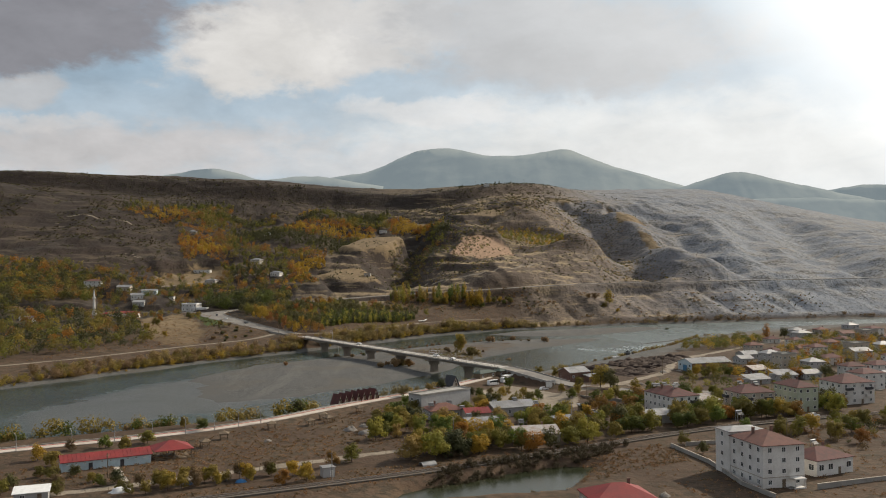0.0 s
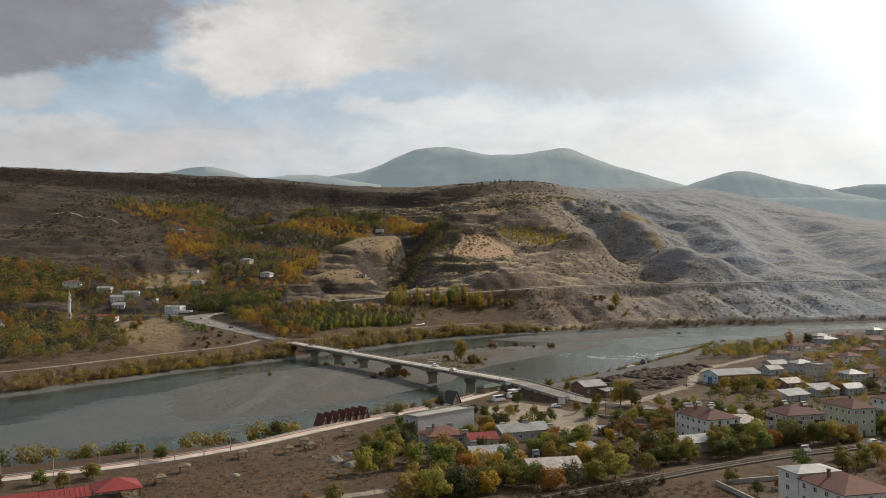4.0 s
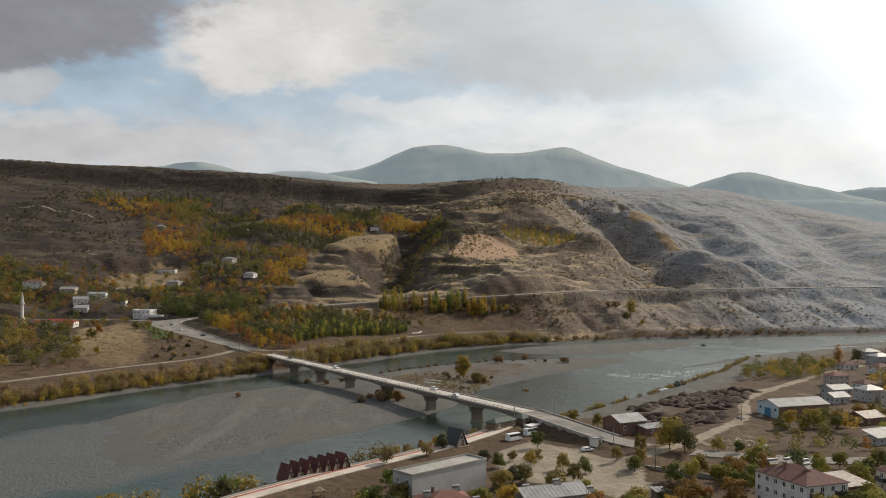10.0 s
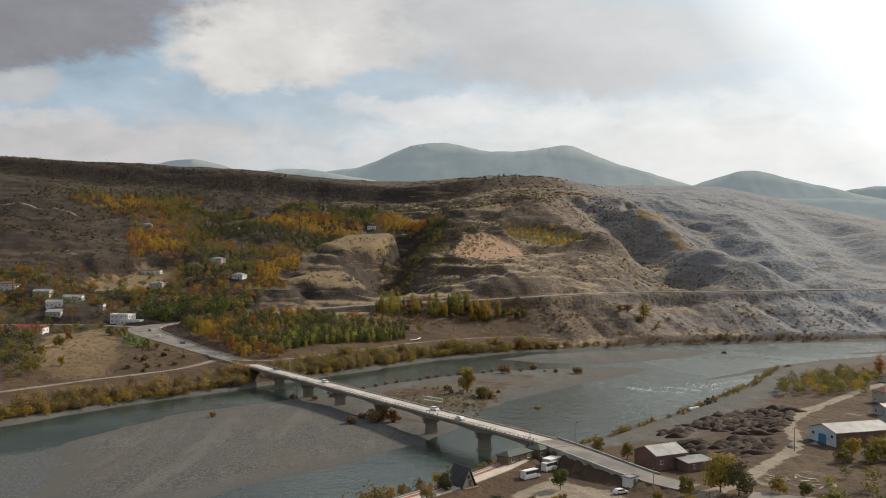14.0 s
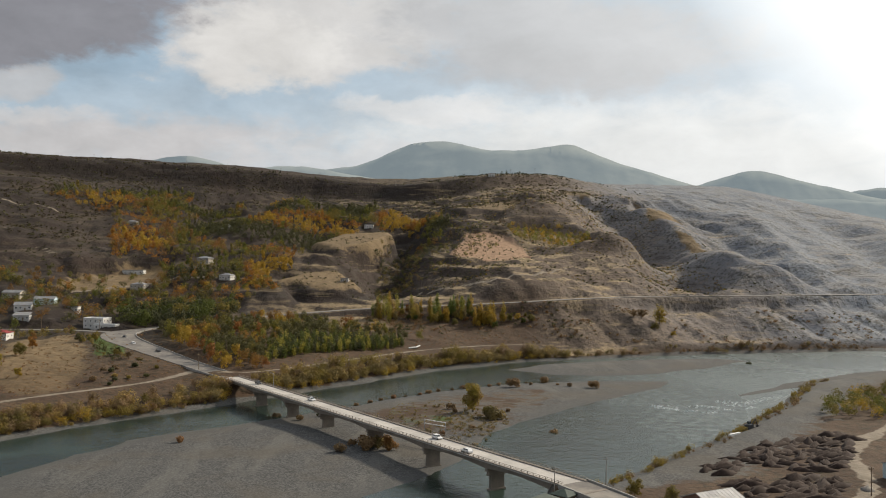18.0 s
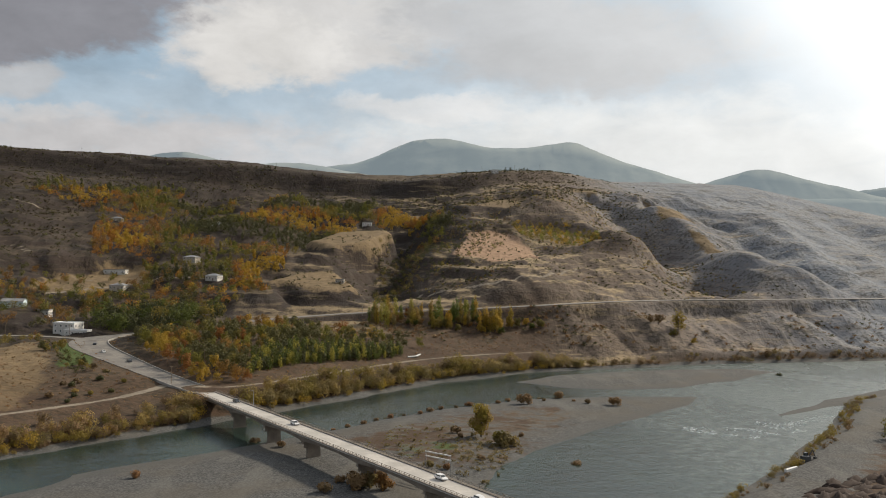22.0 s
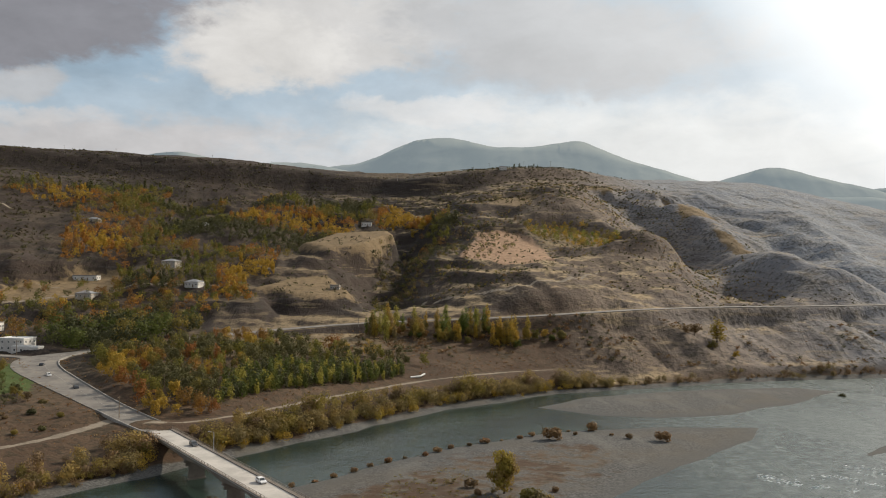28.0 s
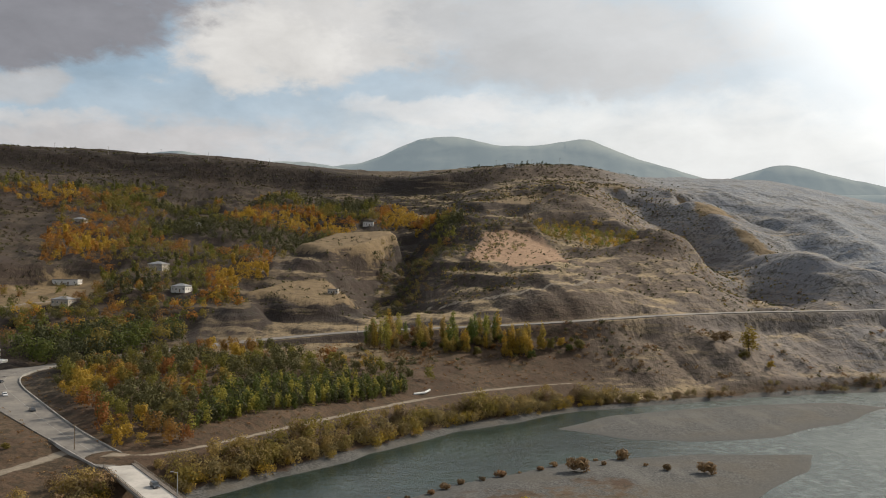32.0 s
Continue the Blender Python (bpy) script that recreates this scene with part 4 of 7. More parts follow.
strip("kerb_main_far", MAIN_ROAD[:28], -6.0, -6.5, 0.6, 1.2, M_CONC, "low concrete wall beside the bridge approach", "kerb")
strip("kerb_town", TOWN_ROAD[:14], 5.4, 5.0, 0.6, 1.4, M_CONC, "low concrete wall of the bridge ramp", "kerb")
strip("kerb_town_near", TOWN_ROAD[:14], -4.9, -5.5, 0.6, 6.5, M_CONC, "low concrete wall of the bridge ramp", "kerb")
MARK = worn("road_paint", (0.34, 0.335, 0.315), (0.24, 0.23, 0.215), 1.5, 0.8)
strip("road_line", MAIN_ROAD[:24], 0.07, -0.07, 0.16, 0.03, MARK, "worn white centre line")

# ---- railway on its low bank ----
rail_p = resample(RAILWAY, 0.9)
v, f = ribbon([(x, y, z) for x, y, z in RAILWAY], 2.1, -2.1, 0.34, 0.7)
tagged(new("ballast", mesh_from("ballast", v, f[:, ::-1], M_BALLAST)), "grey stone ballast of the railway", "railway", kind="structure")
for off in (0.75, -0.75):
    v, f = ribbon(RAILWAY, off + 0.07, off - 0.07, 0.64, 0.2)
    tagged(new("rail", mesh_from("rail", v, f[:, ::-1], M_RAIL)), "rusty steel rail on sleepers", "rail", "rails", kind="structure")
rd = np.gradient(rail_p[:, :2], axis=0)
ra = np.arctan2(rd[:, 1], rd[:, 0])
sv, sf = [], []
for (x, y, z), a in zip(rail_p.tolist(), ra.tolist()):
    if not (-70 < x < 190):
        continue
    ca, sa = math.cos(a), math.sin(a)
    k = len(sv)
    for dz in (0.28, 0.46):
        for u, w in ((-0.12, -1.25), (0.12, -1.25), (0.12, 1.25), (-0.12, 1.25)):
            sv.append((x + ca * u - sa * w, y + sa * u + ca * w, z + dz))
    sf += [(k + i, k + j, k + m, k + n) for i, j, m, n in ((4, 5, 6, 7), (0, 1, 5, 4), (1, 2, 6, 5), (2, 3, 7, 6), (3, 0, 4, 7))]
tagged(new("sleepers", mesh_from("sleepers", sv, sf, M_WOOD)), "dark timber railway sleepers", "sleepers", kind="stuff")

# ---- the bridge ----
B_DIR, B_NOR = Vector((0.564, -0.8257, 0)), Vector((0.8257, 0.564, 0))
B_MID = Vector((-4.6, 508.05, 0))
B_LEFT, B_RIGHT, B_TOP = -184.0, 66.0, 9.0     # along the way to the town side
bridge = thing("bridge", "long grey concrete girder road bridge over the river", "bridge",
               Matrix.Translation(B_MID) @ Matrix.Rotation(math.atan2(B_DIR.y, B_DIR.x), 4, "Z"))
# In the bridge's own frame x runs to the town side and y is upstream, away from the flight's start.
PIERS = (-144, -110, -77, -39, -2, 32, 60)


def haunch(x):
    gap = min(abs(x - p) for p in (B_LEFT, *PIERS, B_RIGHT))
    return 1.15 + 0.8 * max(0.0, 1 - gap / 13.0) ** 1.5


part("deck", boxes((B_LEFT, -4.6, B_TOP - 0.35, B_RIGHT, 4.8, B_TOP)), M_DECK, bridge, "pale worn concrete roadway")
for y in (-3.6, 0.1, 3.8):
    bm = bmesh.new()
    prev = None
    for k in range(117):
        x = B_LEFT + (B_RIGHT - B_LEFT) * k / 116
        ring = [bm.verts.new((x, y + dy, z)) for dy, z in ((-0.35, B_TOP - 0.35), (0.35, B_TOP - 0.35), (0.35, B_TOP - 0.35 - haunch(x)), (-0.35, B_TOP - 0.35 - haunch(x)))]
        if prev:
            for j in range(4):
                bm.faces.new((prev[j], prev[(j + 1) % 4], ring[(j + 1) % 4], ring[j]))
        prev = ring
    part("girder", bm, M_BRIDGE, bridge, "haunched concrete girder")
part("kerb", boxes((B_LEFT, -4.6, B_TOP, B_RIGHT, -4.2, B_TOP + 0.22)), M_BRIDGE, bridge)
part("walkway", boxes((B_LEFT, 3.6, B_TOP, B_RIGHT, 4.8, B_TOP + 0.25)), M_BRIDGE, bridge, "raised concrete footway")
for x in PIERS:
    bm = bmesh.new()
    low, high = -2.2, B_TOP - 0.35 - haunch(x)
    big = x == PIERS[-1]
    for z0, z1, hx, hy0, hy1 in ((high - 0.9, high, 0.65, -4.0, 4.2), (high - 2.2, high - 0.9, 0.5 if not big else 1.3, -3.4, 3.7), (low, high - 2.2, 0.5 if not big else 1.3, -2.5, 2.9), (low, 0.5, 0.8, -3.0, 3.4)):
        t = 0.92
        v = [bm.verts.new(p) for p in ((x - hx, hy0, z0), (x + hx, hy0, z0), (x + hx, hy1, z0), (x - hx, hy1, z0),
                                       (x - hx * t, hy0 * t, z1), (x + hx * t, hy0 * t, z1), (x + hx * t, hy1 * t, z1), (x - hx * t, hy1 * t, z1))]
        for f in ((0, 3, 2, 1), (4, 5, 6, 7), (0, 1, 5, 4), (1, 2, 6, 5), (2, 3, 7, 6), (3, 0, 4, 7)):
            bm.faces.new([v[k] for k in f])
    part("pier", bm, M_BRIDGE, bridge, "wide concrete wall pier")
for x0, x1 in ((B_LEFT - 7, B_LEFT + 1.2), (B_RIGHT - 1.2, B_RIGHT + 8)):
    part("abutment", boxes((x0, -4.6, 0, x1, 4.9, B_TOP - 0.36)), M_BRIDGE, bridge, "concrete abutment")
post_mesh = bpy.data.meshes.new("post")
bm = boxes((-0.06, -0.06, 0, 0.06, 0.06, 0.85))
bm.to_mesh(post_mesh)
bm.free()
post_mesh.materials.append(M_BRIDGE)
for y in (-4.48, 4.68):
    for k in range(int((B_RIGHT - B_LEFT) / 2.5)):
        part("post", post_mesh, None, bridge).location = (B_LEFT + 0.6 + 2.5 * k, y, B_TOP + 0.2)
    for z in (0.5, 0.92):
        part("handrail", boxes((B_LEFT, y - 0.05, B_TOP + z, B_RIGHT, y + 0.05, B_TOP + z + 0.08)), M_BRIDGE, bridge)


# ---- plants ----
rng = np.random.default_rng(11)


def leaf_quads(centres, sizes, r, faces_out=None):
    """One small four-cornered spray of leaves at each centre; it faces roughly outwards where a way is given."""
    n = len(centres)
    a = r.normal(size=(n, 3))
    if faces_out is not None:
        way = faces_out + 0.34 * r.normal(size=(n, 3))
        a = np.cross(way, a)
        a /= np.linalg.norm(a, axis=1)[:, None]
        b = np.cross(way, a)
    else:
        a /= np.linalg.norm(a, axis=1)[:, None]
        b = np.cross(a, r.normal(size=(n, 3)))
    b /= np.linalg.norm(b, axis=1)[:, None]
    s = np.asarray(sizes).reshape(-1, 1) * r.uniform(0.6, 1.25, (n, 1))
    lean = 0.3 * s * np.cross(a, b)
    v = np.stack([centres - a * s, centres - b * s * 0.7 + lean, centres + a * s, centres + b * s * 0.7 - lean * 0.5], 1)
    return v.reshape(-1, 3), np.arange(4 * n).reshape(-1, 4)


def crown_points(n, shape, r):
    """Points in the outer part of clumps and their ways outwards; shape: rows of x, y, z, radius and height of a clump."""
    shape = np.array(shape, float)
    w = shape[:, 3] ** 2
    k = r.choice(len(shape), n, p=w / w.sum())
    d = r.normal(size=(n, 3))
    d /= np.linalg.norm(d, axis=1)[:, None]
    p = shape[k, :3] + d * (0.45 + 0.62 * r.random((n, 1)) ** 0.6) * np.stack([shape[k, 3], shape[k, 3], shape[k, 4]], 1)
    whole = p - (0, 0, float(np.mean(shape[:, 2])) * 0.8)
    whole /= np.linalg.norm(whole, axis=1)[:, None] + 1e-6
    return p, 0.55 * d + 0.75 * whole


def broad_shape(r):
    """A full, uneven crown that comes down almost to the ground, of a tree one unit high."""
    rows = [(0, 0, 0.52, 0.27, 0.34)]
    for k in range(13):
        a, h = 2.4 * k + r.uniform(-0.5, 0.5), r.uniform(0.2, 0.86)
        d = r.uniform(0.16, 0.36) * (1.1 - 0.9 * abs(h - 0.42))
        q = r.uniform(0.11, 0.19)
        rows.append((d * math.cos(a), d * math.sin(a), h, q, q * r.uniform(0.8, 1.15)))
    return rows


def poplar_shape(r):
    return [(r.uniform(-0.03, 0.03), r.uniform(-0.03, 0.03), h, (0.12 if h < 0.7 else 0.075) * r.uniform(0.8, 1.2), 0.13) for h in np.linspace(0.12, 0.88, 8)]


def bush_shape(r):
    rows = []
    for k in range(7):
        a, d = r.uniform(0, 6.3), r.uniform(0.1, 0.55)
        q = r.uniform(0.26, 0.42)
        rows.append((d * math.cos(a), d * math.sin(a), q * 0.9 + r.uniform(0, 0.35), q, q))
    return rows


def build_plant(name, label, category, shape, tone, leaves, size, trunk, group):
    """A tree of unit height: trunk with limbs, and a crown of leaf sprays."""
    r = np.random.default_rng(abs(hash_text(name + tone + str(trunk))) % 2**31)
    ob = thing(name, label, category, group=group)
    rows = shape(r)
    points, ways = crown_points(leaves, rows, r)
    v, f = leaf_quads(points, np.full(leaves, size), r, ways)
    part("crown", mesh_from("crown", v, f, M_LEAF[tone]), None, ob)
    if trunk:
        bm = bmesh.new()
        add_tube(bm, (0, 0, -0.04), (0.012, 0.0, 0.34), trunk, trunk * 0.62, 7)
        add_tube(bm, (0.012, 0, 0.34), (0.0, 0.015, 0.78), trunk * 0.62, trunk * 0.15, 6)
        for x, y, z, q, h in rows[1:6]:
            add_tube(bm, (0.01, 0, 0.22 + 0.25 * z), (x * 0.85, y * 0.85, z), trunk * 0.4, trunk * 0.12, 5)
        part("trunk", bm, M_BARK, ob)
    return ob


def hash_text(text):
    h = 7
    for c in text:
        h = (h * 131 + ord(c)) % 1000003
    return h


TREE_KINDS = {}
WORDS = {"green": "green", "olive": "yellowing olive-green", "yellow": "bright yellow autumn", "orange": "orange autumn", "rust": "russet autumn", "dark": "dark green", "fresh": "fresh green", "willow": "golden willow", "brush": "dry grey-brown", "redbrush": "russet dry"}


def plant_at(kind, tone, x, y, height, spread_by=1.0, sink=0.1):
    """Puts a copy of a kind of plant on the ground."""
    variant = int(rng.integers(3))
    key = (kind, tone, variant)
    if key not in TREE_KINDS:
        if kind == "tree":
            ob = build_plant("tree", f"{WORDS[tone]} broadleaf tree with a rounded crown", "tree", broad_shape, tone, 1500, 0.036, 0.02 + 0.001 * variant, "valley trees")
        elif kind == "poplar":
            ob = build_plant("poplar", f"slender {WORDS[tone]} poplar below the hill road", "poplar", poplar_shape, tone, 700, 0.025, 0.012 + 0.001 * variant, "poplars")
        else:
            ob = build_plant("bush", f"low {WORDS[tone]} bush", "bush", bush_shape, tone, 700, 0.085, 0, "bushes")
        TREE_KINDS[key] = ob
        ob["used"] = 0
    ob = TREE_KINDS[key]
    m = Matrix.Translation((x, y, ground_at(x, y) - sink)) @ Matrix.Rotation(rng.uniform(0, 6.28), 4, "Z") @ Matrix.Diagonal((height * spread_by, height * spread_by, height, 1))
    if not ob["used"]:
        ob["used"] = 1
        ob.matrix_world = m
        return ob
    k = ob.matrix_world.to_scale()
    return copy_thing(ob, m @ Matrix.Diagonal((1 / k.x, 1 / k.y, 1 / k.z, 1)))


def scatter(name, label, category, tone, places, leaves, size, shape=broad_shape):
    """Many plants that nobody could count, as one mesh. places: rows of x, y, height, spread."""
    r = np.random.default_rng(hash_text(name + tone + label))
    vs, fs, k = [], [], 0
    shapes = [shape(r) for _ in range(6)]
    for x, y, h, wide in places:
        p, ways = crown_points(leaves, shapes[int(r.integers(6))], r)
        a = r.uniform(0, 6.28)
        ca, sa = math.cos(a), math.sin(a)
        p = np.stack([(p[:, 0] * ca - p[:, 1] * sa) * h * wide, (p[:, 0] * sa + p[:, 1] * ca) * h * wide, p[:, 2] * h], 1) + (x, y, ground_at(x, y) - 0.15)
        ways = np.stack([ways[:, 0] * ca - ways[:, 1] * sa, ways[:, 0] * sa + ways[:, 1] * ca, ways[:, 2]], 1)
        v, f = leaf_quads(p, np.full(leaves, size * h), r, ways)
        vs.append(v)
        fs.append(f + k)
        k += len(v)
    if vs:
        tagged(new(name, mesh_from(name, np.concatenate(vs), np.concatenate(fs), M_LEAF[tone])), label, category, kind="stuff")


def within(outline, count, seed, gap=0.0):
    """Random places inside an outline, no nearer to each other than gap."""
    r = np.random.default_rng(seed)
    p = np.array(outline, float)
    xs, ys = r.uniform(p[:, 0].min(), p[:, 0].max(), count * 14), r.uniform(p[:, 1].min(), p[:, 1].max(), count * 14)
    ok = inside(xs, ys, outline) >= 0
    out, cells = [], {}
    for x, y in zip(xs[ok].tolist(), ys[ok].tolist()):
        if len(out) >= count:
            break
        if gap:
            c = (int(x // gap), int(y // gap))
            if any((x - a) ** 2 + (y - b) ** 2 < gap * gap for i in (-1, 0, 1) for j in (-1, 0, 1) for a, b in cells.get((c[0] + i, c[1] + j), ())):
                continue
            cells.setdefault(c, []).append((x, y))
        out.append((x, y))
    return out


def pick(tones, weights):
    return str(rng.choice(tones, p=np.array(weights) / sum(weights)))


# Houses of the village that stand open towards the river.
OPEN_FRONTS = ((-276, 752, 26), (-264, 752, 26), (-288, 752, 26), (-298, 742, 14), (-238, 822, 26), (-318, 868, 10), (-289, 856, 10), (-291, 826, 9), (-283, 808, 9), (-355, 884, 14), (-285, 985, 34), (-305, 965, 34), (-262, 1000, 34), (-284, 1026, 26))


def in_front(x, y):
    """True close before one of the open house fronts."""
    for hx, hy, far in OPEN_FRONTS:
        d = Vector((-hx, 200 - hy)).normalized()
        ahead = (x - hx) * d.x + (y - hy) * d.y
        if -7 < ahead < far and abs((x - hx) * d.y - (y - hy) * d.x) < 8:
            return True
    return False


def plant_many(places, tones, weights, low, high, what):
    """A wood that nobody could count, one mesh for each tone."""
    rows = {}
    for x, y in places:
        if in_front(x, y):
            continue
        rows.setdefault(pick(tones, weights), []).append((x, y, rng.uniform(low, high), rng.uniform(0.9, 1.2)))
    for tone, some in rows.items():
        scatter("wood", f"{WORDS[tone]} trees {what}", "trees", tone, some, 230, 0.05)


def off_bridge(x, y):
    """True where a plant stands clear of the bridge and its approach."""
    rel = Vector((x, y, 0)) - B_MID
    return abs(rel.dot(B_NOR)) > 9.5 or not -205 < rel.dot(B_DIR) < 75


def along_bank(line, start, stop, step, offset, jitter, seed):
    """Places beside a bank line; offset to its left."""
    r = np.random.default_rng(seed)
    p = resample(line, step)
    d = np.gradient(p, axis=0)
    d /= np.linalg.norm(d, axis=1)[:, None]
    return [(float(x - dy * o), float(y + dx * o)) for (x, y), (dx, dy) in zip(p, d) if start <= y <= stop for o in [offset + r.uniform(-jitter, jitter)] if off_bridge(x - dy * o, y + dx * o)]


# The wood on the hillside, by tone. Tone goes with the place, so that like trees stand together.
by_tone = {}
WOOD = [(-330, 1090), (-310, 1040), (-270, 1010), (-235, 975), (-190, 965), (-150, 985), (-165, 1040), (-130, 1055), (-150, 1100), (-95, 1180), (-60, 1150), (-40, 1190), (0, 1230), (10, 1290), (-40, 1400), (-150, 1440), (-280, 1430), (-360, 1370), (-370, 1200)]
WOOD_UP = [(-500, 1290), (-420, 1340), (-400, 1470), (-300, 1470), (-345, 1250), (-400, 1215), (-450, 1215)]
WOOD_EAST = [(-150, 1330), (-60, 1290), (0, 1250), (20, 1300), (-20, 1380), (-70, 1410), (-150, 1420)]
spots = np.array([p for p in within(WOOD, 3300, 31, 4.9) + within(WOOD_UP, 420, 62, 6.0) + within(WOOD_EAST, 220, 63, 5.5)
                  if all(inside(np.array([p[0]]), np.array([p[1]]), shelf[0])[0] < 2 for shelf in SHELVES)])
patches, gaps = fbm(spots[:, 0] / 52, spots[:, 1] / 75, 2, 70), fbm(spots[:, 0] / 60, spots[:, 1] / 60, 3, 75)
for (x, y), patch, bare in zip(spots.tolist(), patches.tolist(), gaps.tolist()):
    if bare < -0.2 + 0.2 * max(0.0, (y - 1300) / 200) or rng.random() < 0.12 + max(0.0, (-300 - x) / 95 - 0.9 * patch) * (y < 1230):
        continue
    q = 1.7 * patch + rng.normal(-0.03, 0.1)
    tone = "yellow" if q > 0.44 else "orange" if q > 0.24 else "rust" if q > 0.14 else "olive" if q > -0.12 else "green" if q > -0.34 else "dark"
    tall = rng.random() < 0.16
    by_tone.setdefault(tone, []).append((x, y, rng.uniform(9, 14) if tall else rng.uniform(4.0, 10.5), rng.uniform(0.35, 0.5) if tall else rng.uniform(1.0, 1.35)))
for x, y in within([(-60, 1010), (10, 1040), (60, 1150), (90, 1260), (20, 1300), (-40, 1200)], 260, 37, 4.5):
    by_tone.setdefault(pick(["dark", "green", "brush", "olive"], [4, 2, 3, 1]), []).append((x, y, rng.uniform(2.5, 6), 1.15))
for x, y in within([(78, 1255), (119, 1262), (166, 1212), (158, 1140), (125, 1150), (84, 1195)], 170, 32, 5.0):
    by_tone.setdefault(pick(["yellow", "olive", "fresh", "willow"], [3, 3, 2, 2]), []).append((x, y, rng.uniform(5, 8), 1.0))
for x, y in within([(-335, 905), (-205, 892), (-130, 955), (-160, 1010), (-230, 1000), (-300, 990)], 190, 36, 5):
    by_tone.setdefault(pick(["olive", "green", "dark", "orange", "yellow", "rust"], [5, 4, 4, 3, 2, 1]), []).append((x, y, rng.uniform(5, 10), rng.uniform(0.85, 1.15)))
for x, y in within([(-60, 1020), (-30, 1050), (-10, 1200), (-35, 1290), (-70, 1190)], 150, 33, 5):
    by_tone.setdefault(pick(["dark", "olive", "brush"], [3, 2, 2]), []).append((x, y, rng.uniform(4, 7), 1.1))
for x, y in within([(-560, 780), (-420, 720), (-330, 800), (-335, 910), (-420, 960), (-560, 920)], 620, 34, 5):
    by_tone.setdefault(pick(["orange", "olive", "green", "dark", "rust", "yellow"], [1.4, 4, 3, 5, 0.8, 1.0]), []).append((x, y, rng.uniform(7, 13), 1.0))
YARDS = ((-224, 1046), (-190, 991), (-253, 950), (-291, 1046), (-90, 1310))
for tone, rows in by_tone.items():
    rows = [p for p in rows if not any(abs(p[0] - hx) < 9 and -26 < p[1] - hy < 8 for hx, hy in YARDS) and inside(np.array([p[0]]), np.array([p[1]]), SHELVES[4][0])[0] < 3 and not in_front(p[0], p[1])]
    scatter("hillside_trees", f"{WORDS[tone]} trees of the hillside wood", "trees", tone, rows, 120, 0.062)
# Thin scrub all over the slopes.
spots = np.array(within([(-700, 1000), (-150, 960), (260, 1000), (650, 1130), (760, 1750), (300, 1700), (-100, 1600), (-700, 1500)], 12500, 35))
spots = spots[(fbm(spots[:, 0] / 45, spots[:, 1] / 45, 3, 77) > -0.06) & (spots[:, 0] < 300 + 60 * np.sin(spots[:, 1] / 37))]
scrub = [(x, y, rng.uniform(0.8, 2.6), 1.2) for x, y in spots.tolist()]
scatter("scrub", "sparse dark dry scrub on the slopes", "scrub", "reed", scrub[::3], 10, 0.26, bush_shape)
scatter("scrub", "sparse dark green scrub on the slopes", "scrub", "dark", scrub[1::3] + scrub[2::3], 10, 0.24, bush_shape)
# Thicker dark thorn on the steep slopes over the village and along the rim.
spots = np.array(within([(-760, 1000), (-330, 1000), (-370, 1200), (-350, 1400), (-100, 1440), (60, 1300), (260, 1420), (200, 1700), (-100, 1600), (-760, 1550)], 9000, 39))
spots = spots[fbm(spots[:, 0] / 60, spots[:, 1] / 60, 3, 79) > -0.1]
thorn = [(x, y, rng.uniform(1.0, 3.2), 1.3) for x, y in spots.tolist()]
scatter("scrub", "thick dark thorn scrub on the steep slopes", "scrub", "dark", thorn[::3], 12, 0.26, bush_shape)
scatter("scrub", "thick grey-brown thorn scrub on the steep slopes", "scrub", "reed", thorn[1::3] + thorn[2::3], 12, 0.26, bush_shape)
# Small round bushes dotted over the eastern spurs.
spots = np.array(within([(-20, 1000), (210, 985), (270, 1010), (290, 1250), (270, 1500), (180, 1560), (20, 1460)], 5600, 64))
spots = spots[fbm(spots[:, 0] / 40, spots[:, 1] / 40, 3, 83) > -0.02]
dots = [(x, y, rng.uniform(0.9, 2.4), 1.1) for x, y in spots.tolist()
        if all(inside(np.array([x]), np.array([y]), SHELVES[k][0])[0] < 0 for k in (1, 6))]
for k, (tone, words) in enumerate((("olive", "dull olive"), ("dark", "dark green"), ("brush", "grey-brown"), ("dark", "dark green"))):
    scatter("scrub", f"{words} round bushes on the eastern spurs", "scrub", tone, dots[k::4], 16, 0.22, bush_shape)
# Scrub on the low slope between the hill road and the river.
spots = np.array(within([(-60, 842), (20, 838), (90, 872), (180, 884), (300, 905), (430, 960), (420, 1000), (260, 960), (120, 925), (40, 905), (-60, 890)], 1500, 38))
away = np.min([np.abs(line_distance(spots[:, 0], spots[:, 1], way)[0]) for way in (MAIN_ROAD, RIVER_TRACK, LEVEE_TRACK)], axis=0)
keep = (away > 7) & (fbm(spots[:, 0] / 25, spots[:, 1] / 25, 3, 81) > 0.0) & ((spots[:, 0] < 170) | (np.arange(len(spots)) % 3 == 0))
low = [(x, y, rng.uniform(0.9, 3.0), 1.2) for x, y in spots[keep].tolist()]
scatter("scrub", "dry grey-brown scrub below the hill road", "scrub", "brush", low[::2], 40, 0.16, bush_shape)
scatter("scrub", "dark green scrub below the hill road", "scrub", "dark", low[1::4], 40, 0.16, bush_shape)
scatter("scrub", "russet dry scrub below the hill road", "scrub", "redbrush", low[3::4], 40, 0.16, bush_shape)

